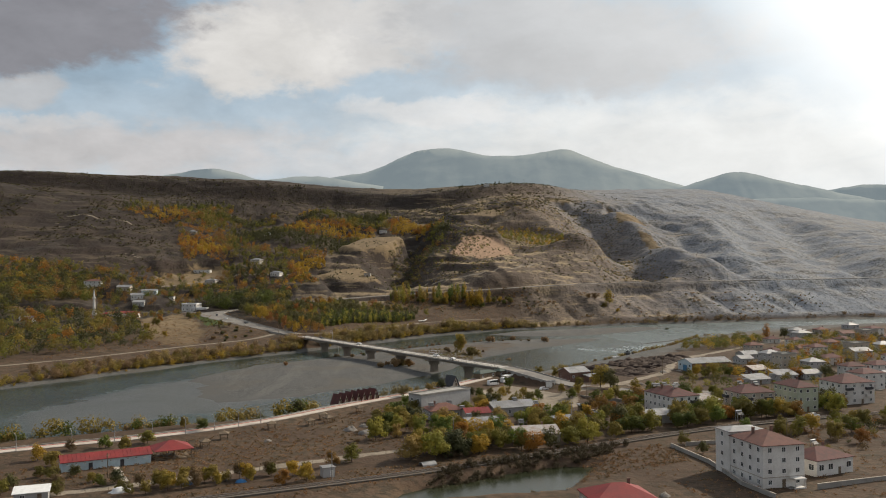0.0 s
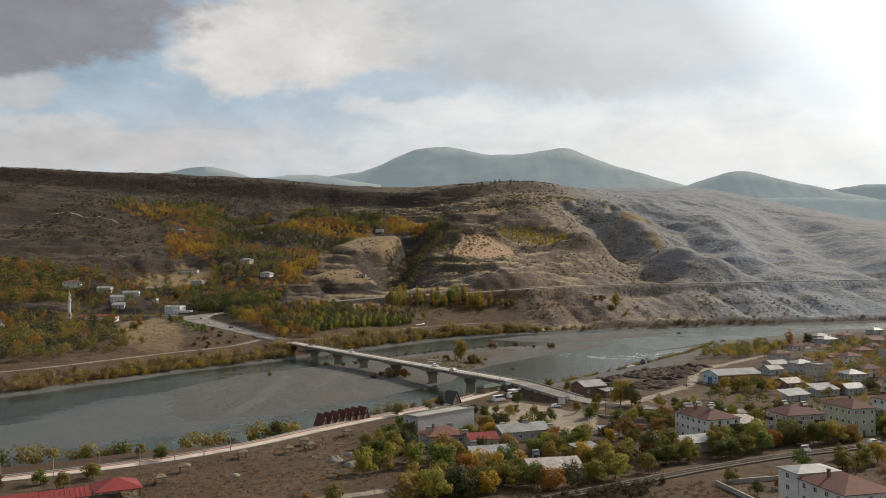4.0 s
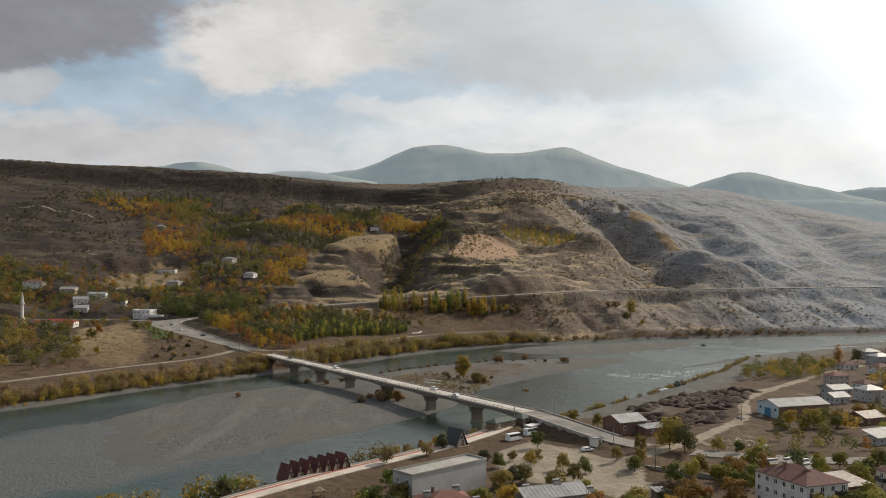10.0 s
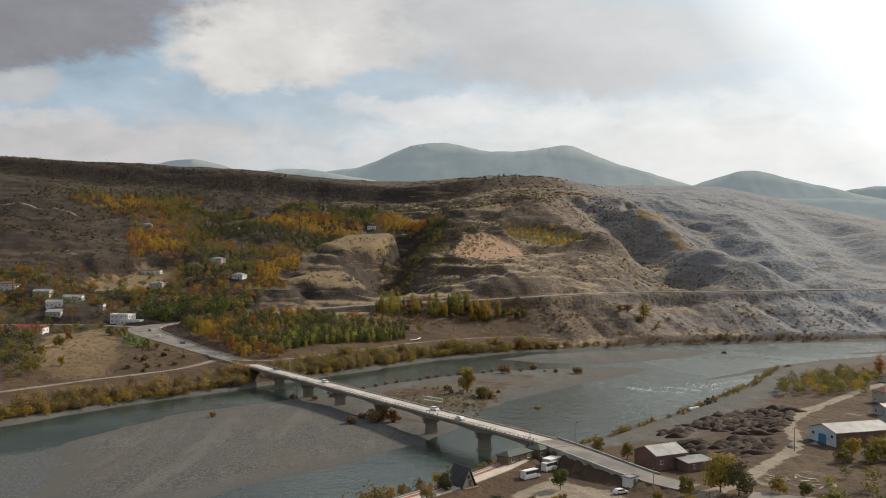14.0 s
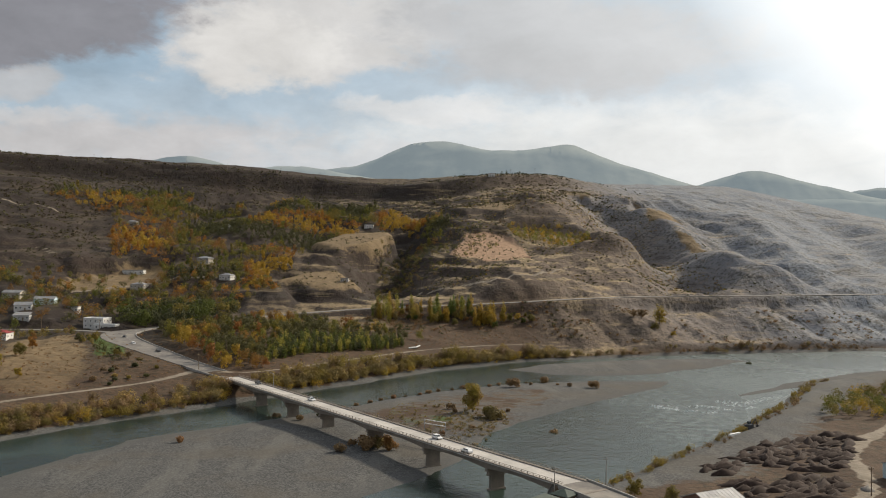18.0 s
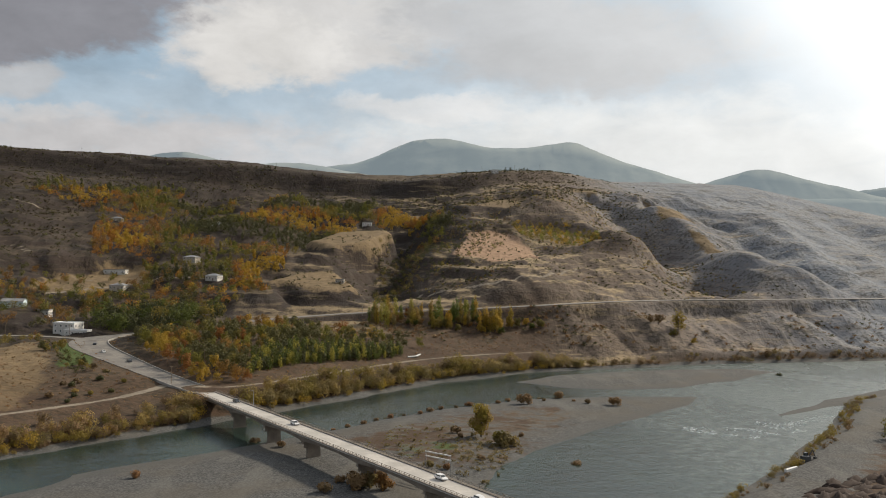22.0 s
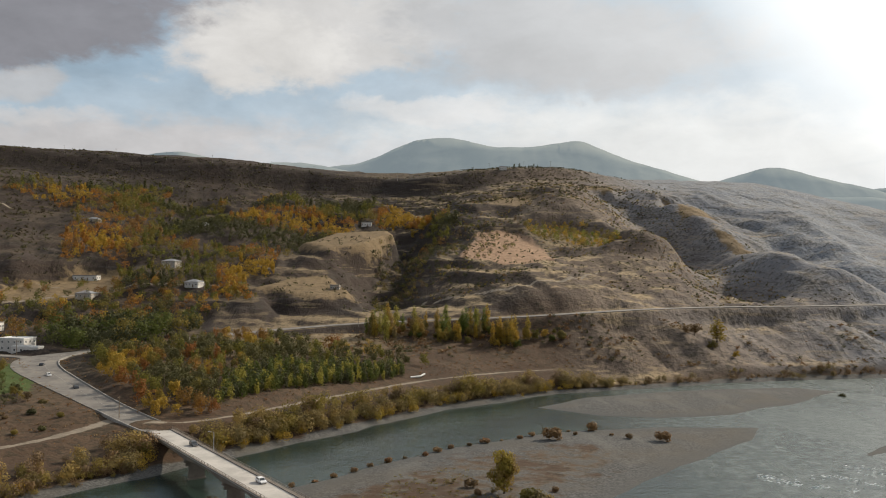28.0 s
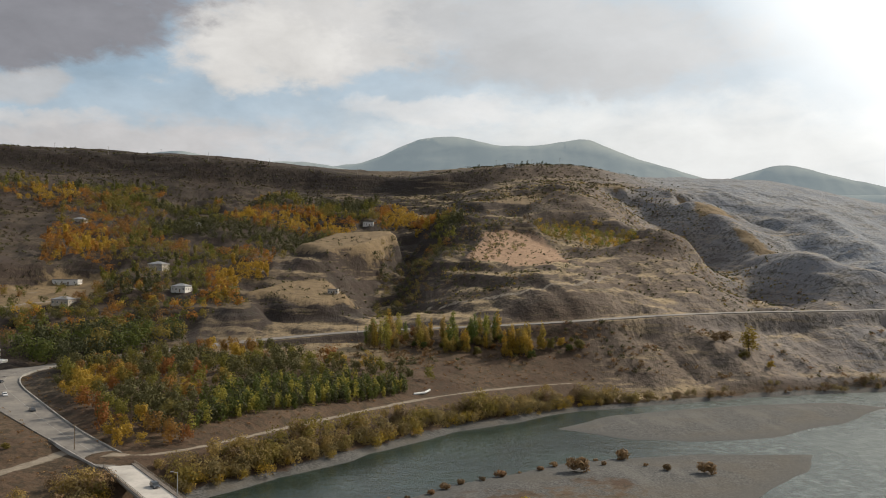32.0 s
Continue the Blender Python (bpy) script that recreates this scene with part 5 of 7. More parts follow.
# Bushes along both banks.
for tone, lo, hi, o, j, h, seed in (("willow", 480, 840, 5, 2, 4.0, 1), ("olive", 440, 640, 5, 2.5, 3.4, 19), ("brush", 470, 640, 10, 5, 4.4, 2), ("brush", 470, 640, 6, 3, 3.6, 11), ("brush", 640, 838, 9, 3, 4.6, 10), ("olive", 650, 838, 10, 4, 5.6, 12), ("willow", 645, 838, 6, 2.5, 5.0, 13), ("yellow", 440, 820, 4, 2, 3.6, 3), ("olive", 440, 640, 9, 4, 4.0, 4), ("willow", 480, 830, 11, 4, 4.4, 18), ("brush", 440, 640, 17, 6, 3.6, 5), ("willow", 520, 830, 8, 2.5, 4.4, 6), ("willow", 560, 640, 16, 4, 4.0, 7), ("brush", 838, 1000, 5, 3, 3.2, 8), ("willow", 838, 900, 5, 3, 2.8, 9)):
    rows = [(x, y, 1.1 * h * rng.uniform(0.3, 1.6), rng.uniform(0.7, 1.05)) for x, y in along_bank(FAR_BANK, lo, hi, 3.2 if tone != "yellow" else 4.2, o, 1.4 * j, seed) if rng.random() < 0.62 + 1.6 * float(fbm(np.array([x / 14]), np.array([y / 14]), 2, 90 + seed)[0])]
    scatter("bank_bushes", f"{WORDS[tone]} willow bushes on the far river bank", "bushes", tone, rows, 420, 0.05, bush_shape)
for tone, lo, hi, o, j, h, step, seed in (("willow", 470, 700, -4, 3, 1.7, 3.0, 11), ("olive", 470, 720, -5, 3.5, 1.9, 3.5, 12), ("brush", 470, 720, -7, 4, 1.5, 4.0, 18), ("olive", 230, 372, -6, 2.5, 4.2, 3.6, 13), ("willow", 230, 372, -5, 2.5, 3.4, 5, 16), ("green", 230, 365, -7, 2.5, 4.4, 6, 17), ("brush", 250, 470, -5, 2, 2.0, 5, 14), ("willow", 395, 455, -6, 4, 3.0, 3, 15)):
    rows = [(x, y, 1.2 * h * rng.uniform(0.4, 1.5), 1.0) for x, y in along_bank(NEAR_BANK, lo, hi, step, o, j, seed) if rng.random() < 0.65]
    scatter("bank_bushes", f"{WORDS[tone]} bushes on the town-side river bank", "bushes", tone, rows, 190, 0.08, bush_shape)
# Tufts of dry weeds.
weeds = [(x, y, rng.uniform(0.35, 0.9), 1.5) for x, y in within([(-110, 230), (-20, 280), (0, 300), (-25, 365), (-95, 295)], 1100, 41) + within([(20, 225), (75, 262), (70, 285), (40, 262)], 600, 42) + within([(-100, 205), (-30, 225), (70, 290), (60, 296), (-60, 235)], 700, 43)]
scatter("weeds", "dry brown weed tufts on the open ground", "weeds", "redbrush", weeds[::2], 26, 0.2, bush_shape)
scatter("weeds", "dry olive weed tufts on the open ground", "weeds", "brush", weeds[1::2], 26, 0.2, bush_shape)
weeds = [(x, y, rng.uniform(0.3, 0.9), 1.5) for x, y in within([(50, 205), (130, 215), (210, 260), (210, 335), (120, 316), (80, 290), (60, 265)], 1100, 67) + within([(-150, 225), (-60, 262), (-20, 300), (-100, 290)], 500, 68)]
scatter("weeds", "dry reddish weed tufts beside the railway", "weeds", "redbrush", weeds[::2], 24, 0.2, bush_shape)
scatter("weeds", "dry straw-coloured weed tufts beside the railway", "weeds", "brush", weeds[1::2], 24, 0.2, bush_shape)
shrubs = [(x, y, rng.uniform(1.5, 4.0), 1.1) for x, y in within([(118, 262), (200, 290), (200, 336), (150, 322), (118, 302)], 70, 69, 4.0)]
for k, tone in enumerate(("rust", "olive", "brush", "dark")):
    scatter("garden_shrubs", f"{WORDS[tone]} shrubs beside the railway", "shrubs", tone, shrubs[k::4], 220, 0.07, bush_shape)
# Dry grass over the terrace between the road, the fields and the river.
spots = np.array(within([(-250, 520), (-190, 590), (-140, 642), (-100, 664), (-10, 800), (30, 838), (80, 872), (60, 905), (0, 903), (-60, 903), (-190, 820), (-240, 770), (-262, 640)], 2600, 48))
to_way = np.min([np.abs(line_distance(spots[:, 0], spots[:, 1], way)[0]) for way in (MAIN_ROAD, RIVER_TRACK, LEVEE_TRACK, VILLAGE_ROAD)], axis=0)
tufts = [(x, y, rng.uniform(0.4, 1.1), 1.5) for x, y in spots[to_way > 6].tolist() if off_bridge(x, y)]
scatter("dry_grass", "dry brown grass clumps on the river terrace", "grass", "redbrush", tufts[::2], 22, 0.22, bush_shape)
scatter("dry_grass", "dull straw-brown grass clumps on the river terrace", "grass", "brush", tufts[1::2], 22, 0.22, bush_shape)
reeds = [(x, y, rng.uniform(1.6, 2.8), 0.7) for x, y in within([(-6, 236), (2, 240), (30, 258), (48, 266), (60, 282), (46, 276), (22, 264), (0, 249)], 230, 44)]
scatter("reeds", "dark brown reeds between the pond and the railway", "reeds", "reed", reeds, 170, 0.065, bush_shape)
reeds = [(x, y, rng.uniform(1.0, 2.0), 0.9) for x, y in within([(-40, 580), (10, 540), (30, 590), (5, 640)], 40, 45)]
tawny = [(x, y, rng.uniform(0.6, 1.5), 1.3) for x, y in within([(-8, 580), (8, 556), (18, 564), (28, 590), (24, 606), (6, 600)], 130, 46)]
scatter("dry_grass", "tawny dry grass clumps on the gravel island", "grass", "willow", tawny, 40, 0.16, bush_shape)
dull = [(x, y, rng.uniform(0.3, 0.8), 1.6) for x, y in within([(-36, 590), (-10, 566), (8, 590), (2, 640), (-20, 636)], 240, 47)]
scatter("dry_grass", "dull olive grass clumps on the gravel island", "grass", "olive", dull, 26, 0.2, bush_shape)
scatter("reeds", "tawny dry scrub on the gravel island", "scrub", "willow", reeds, 60, 0.14, bush_shape)

# The plantation and the grove beside the bridge road.
PLANTATION = [(-98, 698), (-92, 712), (-80, 728), (-52, 762), (-25, 795), (-26, 806), (-56, 800), (-86, 776), (-104, 742)]
rows = []
for i in range(38):
    for j in range(42):
        x, y = -140 + 3.0 * j + 1.0 * i + rng.normal(0, 0.5), 680 + 3.1 * i + 0.85 * j + rng.normal(0, 0.5)
        if inside(np.array([x]), np.array([y]), PLANTATION)[0] > 0:
            rows.append((x, y, rng.uniform(4.5, 8.5), rng.uniform(1.3, 1.8)))
scatter("poplar_plantation", "dense rows of fresh green young poplars", "poplars", "fresh", rows[::4], 130, 0.06, poplar_shape)
scatter("poplar_plantation", "dense rows of green young poplars", "poplars", "green", rows[1::2], 130, 0.06, poplar_shape)
scatter("poplar_plantation", "dense rows of dark green young poplars", "poplars", "dark", rows[2::4], 130, 0.06, poplar_shape)
GROVE = [(-116, 677), (-104, 676), (-92, 694), (-100, 700), (-108, 744), (-90, 780), (-58, 804), (-24, 810), (-14, 820), (-50, 832), (-84, 842), (-110, 866), (-150, 838), (-180, 806), (-186, 780), (-160, 738), (-134, 704)]
inner = {}
for x, y in within(GROVE, 330, 51, 4.2):
    q = 1.7 * float(fbm(np.array([x / 22]), np.array([y / 22]), 2, 78)[0]) + rng.normal(0.03, 0.12) + (0.16 if y < 716 or y > 822 else 0.0)
    tone = "yellow" if q > 0.42 else "orange" if q > 0.2 else "rust" if q > 0.12 else "olive" if q > -0.06 else "green" if q > -0.22 else "dark"
    inner.setdefault(tone, []).append((x, y, rng.uniform(4.5, 11.0), rng.uniform(0.6, 1.0)))
for tone, rows in inner.items():
    scatter("grove", f"{WORDS[tone]} trees of the riverside grove", "trees", tone, rows, 420, 0.04)
# Poplars on the slope under the hill road.
for k in range(62):
    t = k / 61
    x, y = -54 + 96 * t + rng.normal(0, 3), 893 - 10 * t + rng.normal(0, 7) - (12 if k % 3 == 0 else 0)
    plant_at("poplar", pick(["yellow", "fresh", "willow", "olive"], [6 * t + 2, 4, 3, 1 - t]), x, y, rng.uniform(9, 17), rng.uniform(0.85, 1.3))
for x, y in within([(-50, 880), (20, 868), (60, 880), (75, 900), (40, 903), (-50, 900)], 46, 52, 4.5):
    plant_at("tree", pick(["olive", "green", "yellow", "rust"], [3, 2, 2, 2]), x, y, rng.uniform(3.5, 8))
plant_at("poplar", "yellow", 173, 914, 17, 2.2)
for x, y, h, tone in ((160, 920, 8, "brush"), (167, 905, 6, "olive"), (180, 898, 5, "yellow"), (152, 912, 6, "brush")):
    plant_at("tree", tone, x, y, h, 1.3)
# Tall dark trees by the white house, and trees of the village.
dark_clump = []
for x, y in within([(-232, 838), (-205, 805), (-178, 830), (-150, 875), (-165, 905), (-215, 890)], 80, 53, 4.5):
    dark_clump.append((x, y))
plant_many(dark_clump, ["dark", "green", "olive"], [4, 3, 1], 10, 15, "beside the white house")
plant_many(within([(-420, 470), (-262, 520), (-200, 600), (-222, 650), (-252, 715), (-262, 750), (-300, 740), (-420, 690)], 400, 54, 5.4), ["orange", "olive", "green", "yellow", "rust", "dark"], [0.8, 5, 3, 1.6, 0.8, 5], 6, 12.5, "of the riverside orchards")
plant_many(within([(-420, 770), (-300, 772), (-235, 835), (-180, 890), (-200, 990), (-260, 1000), (-340, 980), (-430, 900)], 330, 55, 5.5), ["orange", "olive", "green", "rust", "dark"], [2, 4, 3, 3, 4], 5, 10, "among the village houses")
for x, y, h, tone in ((-205, 640, 5, "yellow"), (-180, 700, 4.5, "olive"), (-216, 738, 6, "dark"), (-212, 752, 6, "olive"), (-180, 702, 5, "dark"), (-170, 690, 4, "brush"), (-225, 660, 7, "yellow"), (-228, 690, 8, "olive"), (-233, 715, 7, "orange")):
    plant_at("tree", tone, x, y, h)

# Thicket on the bank between the straw field and the village road, and beside the bridge approach.
plant_many(within([(-330, 735), (-262, 772), (-240, 784), (-232, 772), (-262, 752), (-330, 712)], 80, 65, 3.6), ["dark", "olive", "green", "rust"], [4, 3, 2, 1], 3.5, 7.5, "on the bank below the village")
plant_many(within([(-170, 690), (-190, 718), (-212, 750), (-228, 768), (-220, 746), (-192, 706), (-176, 680)], 36, 66, 3.4), ["dark", "olive", "green"], [4, 3, 1], 2.2, 5.0, "beside the bridge approach")
# Trees and bushes along the crest.
crest_rows = [(float(x), float(np.interp(x, [c[0] for c in CREST], [c[1] for c in CREST])) + float(rng.normal(-6, 5)), float(rng.uniform(1.2, 3.0)), 1.0) for x in rng.uniform(-640, 330, 170)]
crest_rows += [(float(x), float(np.interp(x, [c[0] for c in CREST], [c[1] for c in CREST])) - 6.0, float(rng.uniform(5, 9)), 0.55) for x in (-268, -262, -259, -252, 30, 36, 96, 104, 118, 125, 131)]
scatter("crest_bushes", "small dark trees and bushes along the hill crest", "bushes", "dark", crest_rows, 60, 0.09)
# Low growth between the straw field and the levee.
for x, y in within([(-168, 622), (-146, 658), (-150, 682), (-166, 692), (-177, 655)], 13, 58, 5):
    plant_at("bush", pick(["brush", "olive", "willow", "dark"], [4, 4, 1, 2]), x, y, rng.uniform(1.4, 3.0), 1.1)
# Gardens before the restaurant and along the lane.
for x, y in within([(-150, 205), (-112, 222), (-90, 238), (-104, 250), (-128, 246), (-160, 225)], 26, 59, 4):
    plant_at("tree", pick(["olive", "green", "dark", "brush", "yellow"], [5, 4, 2, 3, 1]), x, y, rng.uniform(3, 5), 1.1)
for x, y in within([(-84, 226), (-40, 246), (-38, 252), (-62, 246), (-88, 236)], 20, 60, 3.4):
    plant_at("tree", pick(["yellow", "orange", "olive", "brush"], [5, 2, 3, 3]), x, y, rng.uniform(3.2, 5.2), 1.0)

# The island and the gravel bars.
plant_at("tree", "yellow", 11.5, 606, 13, 0.78)
plant_at("tree", "willow", 11.9, 606.4, 12.4, 0.74)
for x, y, h, tone in ((21, 592, 7.5, "willow"), (19, 596, 6.5, "olive"), (-30, 531, 6.5, "brush"), (-21, 531, 5.0, "rust"), (-38, 527, 4.0, "brush"), (-25, 534, 6, "willow"), (2, 613, 3.6, "brush"), (4, 604, 2.6, "redbrush"), (37, 691, 6.4, "brush"), (57, 713, 4.6, "brush"), (80, 688, 5.2, "brush"), (68, 693, 2.8, "brush"), (43, 570, 3.6, "brush"), (-98, 542, 3.2, "redbrush"), (-28, 547, 5.5, "brush"), (-22, 541, 4.5, "redbrush"), (-35, 538, 3, "brush"), (-8, 560, 3.2, "willow"), (-2, 557, 2.8, "redbrush"), (10, 572, 2.2, "brush"), (-62, 590, 3, "brush"), (-55, 598, 2.5, "dark"), (209, 815, 4, "dark"), (48, 702, 2, "redbrush"), (62, 700, 1.5, "brush"), (-74, 600, 3.4, "brush"), (28, 612, 2.2, "redbrush"), (15, 520, 2.2, "brush")):
    plant_at("bush", tone, x, y, h * 0.85, 1.0)
for k, (x, y) in enumerate(along_bank([(-60, 612), (-26, 652), (-4, 676), (29, 702), (54, 714)], 600, 720, 7.5, -2, 1.5, 61)):
    plant_at("bush", ("redbrush", "brush")[k % 2], x, y, rng.uniform(0.7, 2.3), rng.uniform(0.9, 1.6))

# Trees of the town side.
TOWN_TREES = (
    (-59, 354, 5, "dark"), (-87, 314, 4.5, "green"), (-96, 322, 4, "olive"), (-28, 263, 5.5, "green"), (-33, 258, 4.5, "orange"), (-38, 240, 5, "yellow"), (-44, 236, 4, "orange"), (-20, 316, 6.5, "green"), (-15, 322, 6, "olive"),
    (-24, 318, 4.5, "fresh"), (-17, 328, 7, "green"), (-10, 326, 6, "dark"), (-5, 276, 7, "olive"), (-9, 284, 6, "yellow"), (0, 274, 6.5, "fresh"), (6, 270, 6, "dark"), (6, 281, 6, "rust"), (10, 276, 7, "green"),
    (15, 286, 6.5, "olive"), (18, 280, 7, "green"), (24, 281, 6.5, "fresh"), (28, 277, 6.5, "orange"), (20, 296, 6, "yellow"), (-2, 302, 7, "fresh"), (0, 308, 6, "yellow"), (34, 280, 6.5, "dark"), (41, 283, 7, "green"),
    (47, 287, 7.5, "fresh"), (54, 287, 7, "green"), (58, 294, 6, "olive"), (65, 303, 6.5, "green"), (62, 310, 6, "orange"), (69, 297, 5.5, "dark"), (71, 320, 6, "olive"), (87, 312, 6.5, "green"), (79, 304, 6.5, "dark"), (83, 310, 6, "green"),
    (93, 316, 6.5, "olive"), (100, 320, 6, "fresh"), (103, 334, 6, "green"), (109, 330, 6, "olive"), (116, 333, 7, "green"), (122, 330, 7.5, "green"), (130, 334, 7, "olive"), (136, 336, 6, "orange"), (78, 284, 4.5, "olive"), (80, 270, 4, "dark"),
    (88, 276, 3.5, "rust"), (104, 300, 5.5, "fresh"), (114, 296, 6, "olive"), (122, 300, 6, "green"), (130, 290, 6, "olive"), (140, 300, 6.5, "green"), (136, 284, 5, "rust"), (150, 312, 6, "olive"), (-19, 340, 6.5, "green"), (-13, 345, 6, "olive"),
    (-18, 388, 5, "willow"), (-1, 407, 4, "dark"), (-6, 398, 4.5, "willow"), (28, 407, 7, "dark"), (17, 372, 5.5, "green"), (22, 368, 5, "olive"), (36, 364, 6, "olive"), (40, 356, 5.5, "dark"),
    (46, 340, 5, "olive"), (37, 338, 5.5, "orange"), (32, 330, 5, "green"), (44, 330, 6, "fresh"), (74, 347, 6.5, "orange"), (66, 345, 5, "rust"), (60, 352, 5, "brush"),
    (63, 408, 5, "dark"), (67, 412, 5.5, "olive"), (73, 407, 11, "yellow"), (76, 401, 10, "dark"), (62, 448 - 24, 3.5, "green"), (50, 460, 5, "olive"), (87, 402, 4.5, "olive"), (96, 398, 4, "olive"), (84, 380, 5, "dark"), (134, 446, 6, "olive"),
    (140, 452, 7, "yellow"), (146, 446, 6, "green"), (150, 452, 6, "orange"), (126, 448, 5, "olive"), (132, 455, 6, "yellow"), (166, 470, 6, "rust"), (174, 476, 5, "olive"), (178, 440, 6, "orange"), (186, 446, 6, "green"), (194, 440, 6.5, "dark"),
    (150, 386, 6, "rust"), (112, 384, 5, "olive"), (170, 400, 7, "green"), (178, 394, 6, "dark"), (190, 410, 7, "olive"), (-77, 236, 4.5, "olive"), (-90, 240, 4, "dark"), (-66, 240, 4, "yellow"), (-55, 243, 4.5, "yellow"), (-50, 248, 4, "brush"),
    (-118, 262, 5, "olive"), (-126, 270, 5, "yellow"), (-112, 288, 5, "fresh"), (-100, 294, 5, "green"), (-104, 284, 4.5, "olive"), (-122, 284, 4, "brush"))
plant_many(within([(159, 578), (201, 587), (240, 650), (232, 668), (167, 615)], 60, 56, 5), ["green", "olive", "yellow"], [4, 4, 1], 5, 8, "beside the gravel pit")
plant_many(within([(185, 470), (260, 500), (330, 640), (300, 690), (215, 560)], 230, 57, 7), ["green", "olive", "orange", "dark", "yellow"], [3, 5, 2, 2, 2], 4.5, 8, "among the far town houses")
plant_at("poplar", "orange", 243, 655, 13, 1.8)
plant_at("tree", "dark", 263, 672, 9)


# ---- buildings ----
SHARED = {}


def shared_mesh(key, make, material):
    """One mesh for all parts that look alike."""
    if key not in SHARED:
        me = bpy.data.meshes.new(key[0])
        bm = make()
        bm.to_mesh(me)
        bm.free()
        me.materials.append(material)
        SHARED[key] = me
    return SHARED[key]


def frame_bars(w, h):
    t = 0.09
    return boxes((-w / 2, -0.05, -h / 2, -w / 2 + t, 0.06, h / 2), (w / 2 - t, -0.05, -h / 2, w / 2, 0.06, h / 2), (-w / 2, -0.05, h / 2 - t, w / 2, 0.06, h / 2),
                 (-w / 2 - 0.06, -0.1, -h / 2 - 0.03, w / 2 + 0.06, 0.06, -h / 2 + t), (-t / 2, -0.04, -h / 2, t / 2, 0.05, h / 2))


def put_window(parent, x, y, z, turn, w, h, frame_mat):
    ob = part("window", shared_mesh(("window", w, h, frame_mat.name), lambda: frame_bars(w, h), frame_mat), None, parent)
    ob.matrix_local = Matrix.Translation((x, y, z)) @ Matrix.Rotation(radians(turn), 4, "Z")
    part("pane", shared_mesh(("pane", w, h), lambda: boxes((-w / 2 + 0.05, -0.02, -h / 2 + 0.05, w / 2 - 0.05, 0.03, h / 2 - 0.05)), M_GLASS), None, ob)
    return ob


def roof_bmesh(kind, w, d, z, rise, over=0.45, thick=0.16):
    """A roof with thickness over a w by d plan whose eaves are at z."""
    a, b = w / 2 + over, d / 2 + over
    bm = bmesh.new()
    if kind == "flat":
        add_box(bm, -a + over * 0.7, -b + over * 0.7, z, a - over * 0.7, b - over * 0.7, z + 0.2)
        for r in ((-a + 0.3, -b + 0.3, a - 0.3, -b + 0.5), (-a + 0.3, b - 0.5, a - 0.3, b - 0.3), (-a + 0.3, -b + 0.5, -a + 0.5, b - 0.5), (a - 0.5, -b + 0.5, a - 0.3, b - 0.5)):
            add_box(bm, r[0], r[1], z + 0.2, r[2], r[3], z + 0.2 + max(rise, 0.1))
        return bm
    if kind == "shed":
        tops = [(-a, -b, 0), (a, -b, 0), (a, b, rise), (-a, b, rise)]
        faces = [(0, 1, 2, 3)]
    elif kind == "gable":
        tops = [(-a, -b, 0), (a, -b, 0), (a, 0, rise), (-a, 0, rise), (a, b, 0), (-a, b, 0)]
        faces = [(0, 1, 2, 3), (3, 2, 4, 5)]
    else:
        run = min(a, b)
        if a >= b:
            tops = [(-a, -b, 0), (a, -b, 0), (a, b, 0), (-a, b, 0), (-a + run, 0, rise), (a - run, 0, rise)]
            faces = [(0, 1, 5, 4), (1, 2, 5), (2, 3, 4, 5), (3, 0, 4)]
        else:
            tops = [(-a, -b, 0), (a, -b, 0), (a, b, 0), (-a, b, 0), (0, -b + run, rise), (0, b - run, rise)]
            faces = [(0, 1, 4), (1, 2, 5, 4), (2, 3, 5), (3, 0, 4, 5)]
    up = [bm.verts.new((x, y, z + h)) for x, y, h in tops]
    low = [bm.verts.new((x, y, z + h - thick)) for x, y, h in tops]
    count = {}
    for f in faces:
        bm.faces.new([up[k] for k in f])
        bm.faces.new([low[k] for k in f[::-1]])
        for i, j in zip(f, f[1:] + f[:1]):
            count[(i, j)] = 1
    for i, j in count:
        if (j, i) not in count:
            bm.faces.new((up[j], up[i], low[i], low[j]))
    return bm


def wall_bmesh(w, d, h, kind, rise):
    bm = boxes((-w / 2, -d / 2, -1.6, w / 2, d / 2, h))
    if kind == "gable":
        for x in (-w / 2, w / 2 - 0.2):
            v = [bm.verts.new(p) for p in ((x, -d / 2, h), (x, d / 2, h), (x, 0, h + rise * 0.95), (x + 0.2, -d / 2, h), (x + 0.2, d / 2, h), (x + 0.2, 0, h + rise * 0.95))]
            for f in ((0, 2, 1), (3, 4, 5), (0, 1, 4, 3), (1, 2, 5, 4), (2, 0, 3, 5)):
                bm.faces.new([v[k] for k in f])
    return bm


def ribs_bmesh(w, d, z, rise, kind):
    """Raised seams of a sheet roof, down both slopes."""
    bm = bmesh.new()
    b = d / 2 + 0.45
    n = max(3, int(w / 1.1))
    for k in range(n + 1):
        x = -w / 2 - 0.4 + (w + 0.8) * k / n
        for s in (-1, 1) if kind == "gable" else (-1,):
            y1, z1 = (0, rise) if kind == "gable" else (b, rise)
            add_tube(bm, (x, s * b, z + 0.03), (x, y1, z + z1 + 0.03), 0.045, 0.045, 4)
    return bm


FOOTPRINTS = []


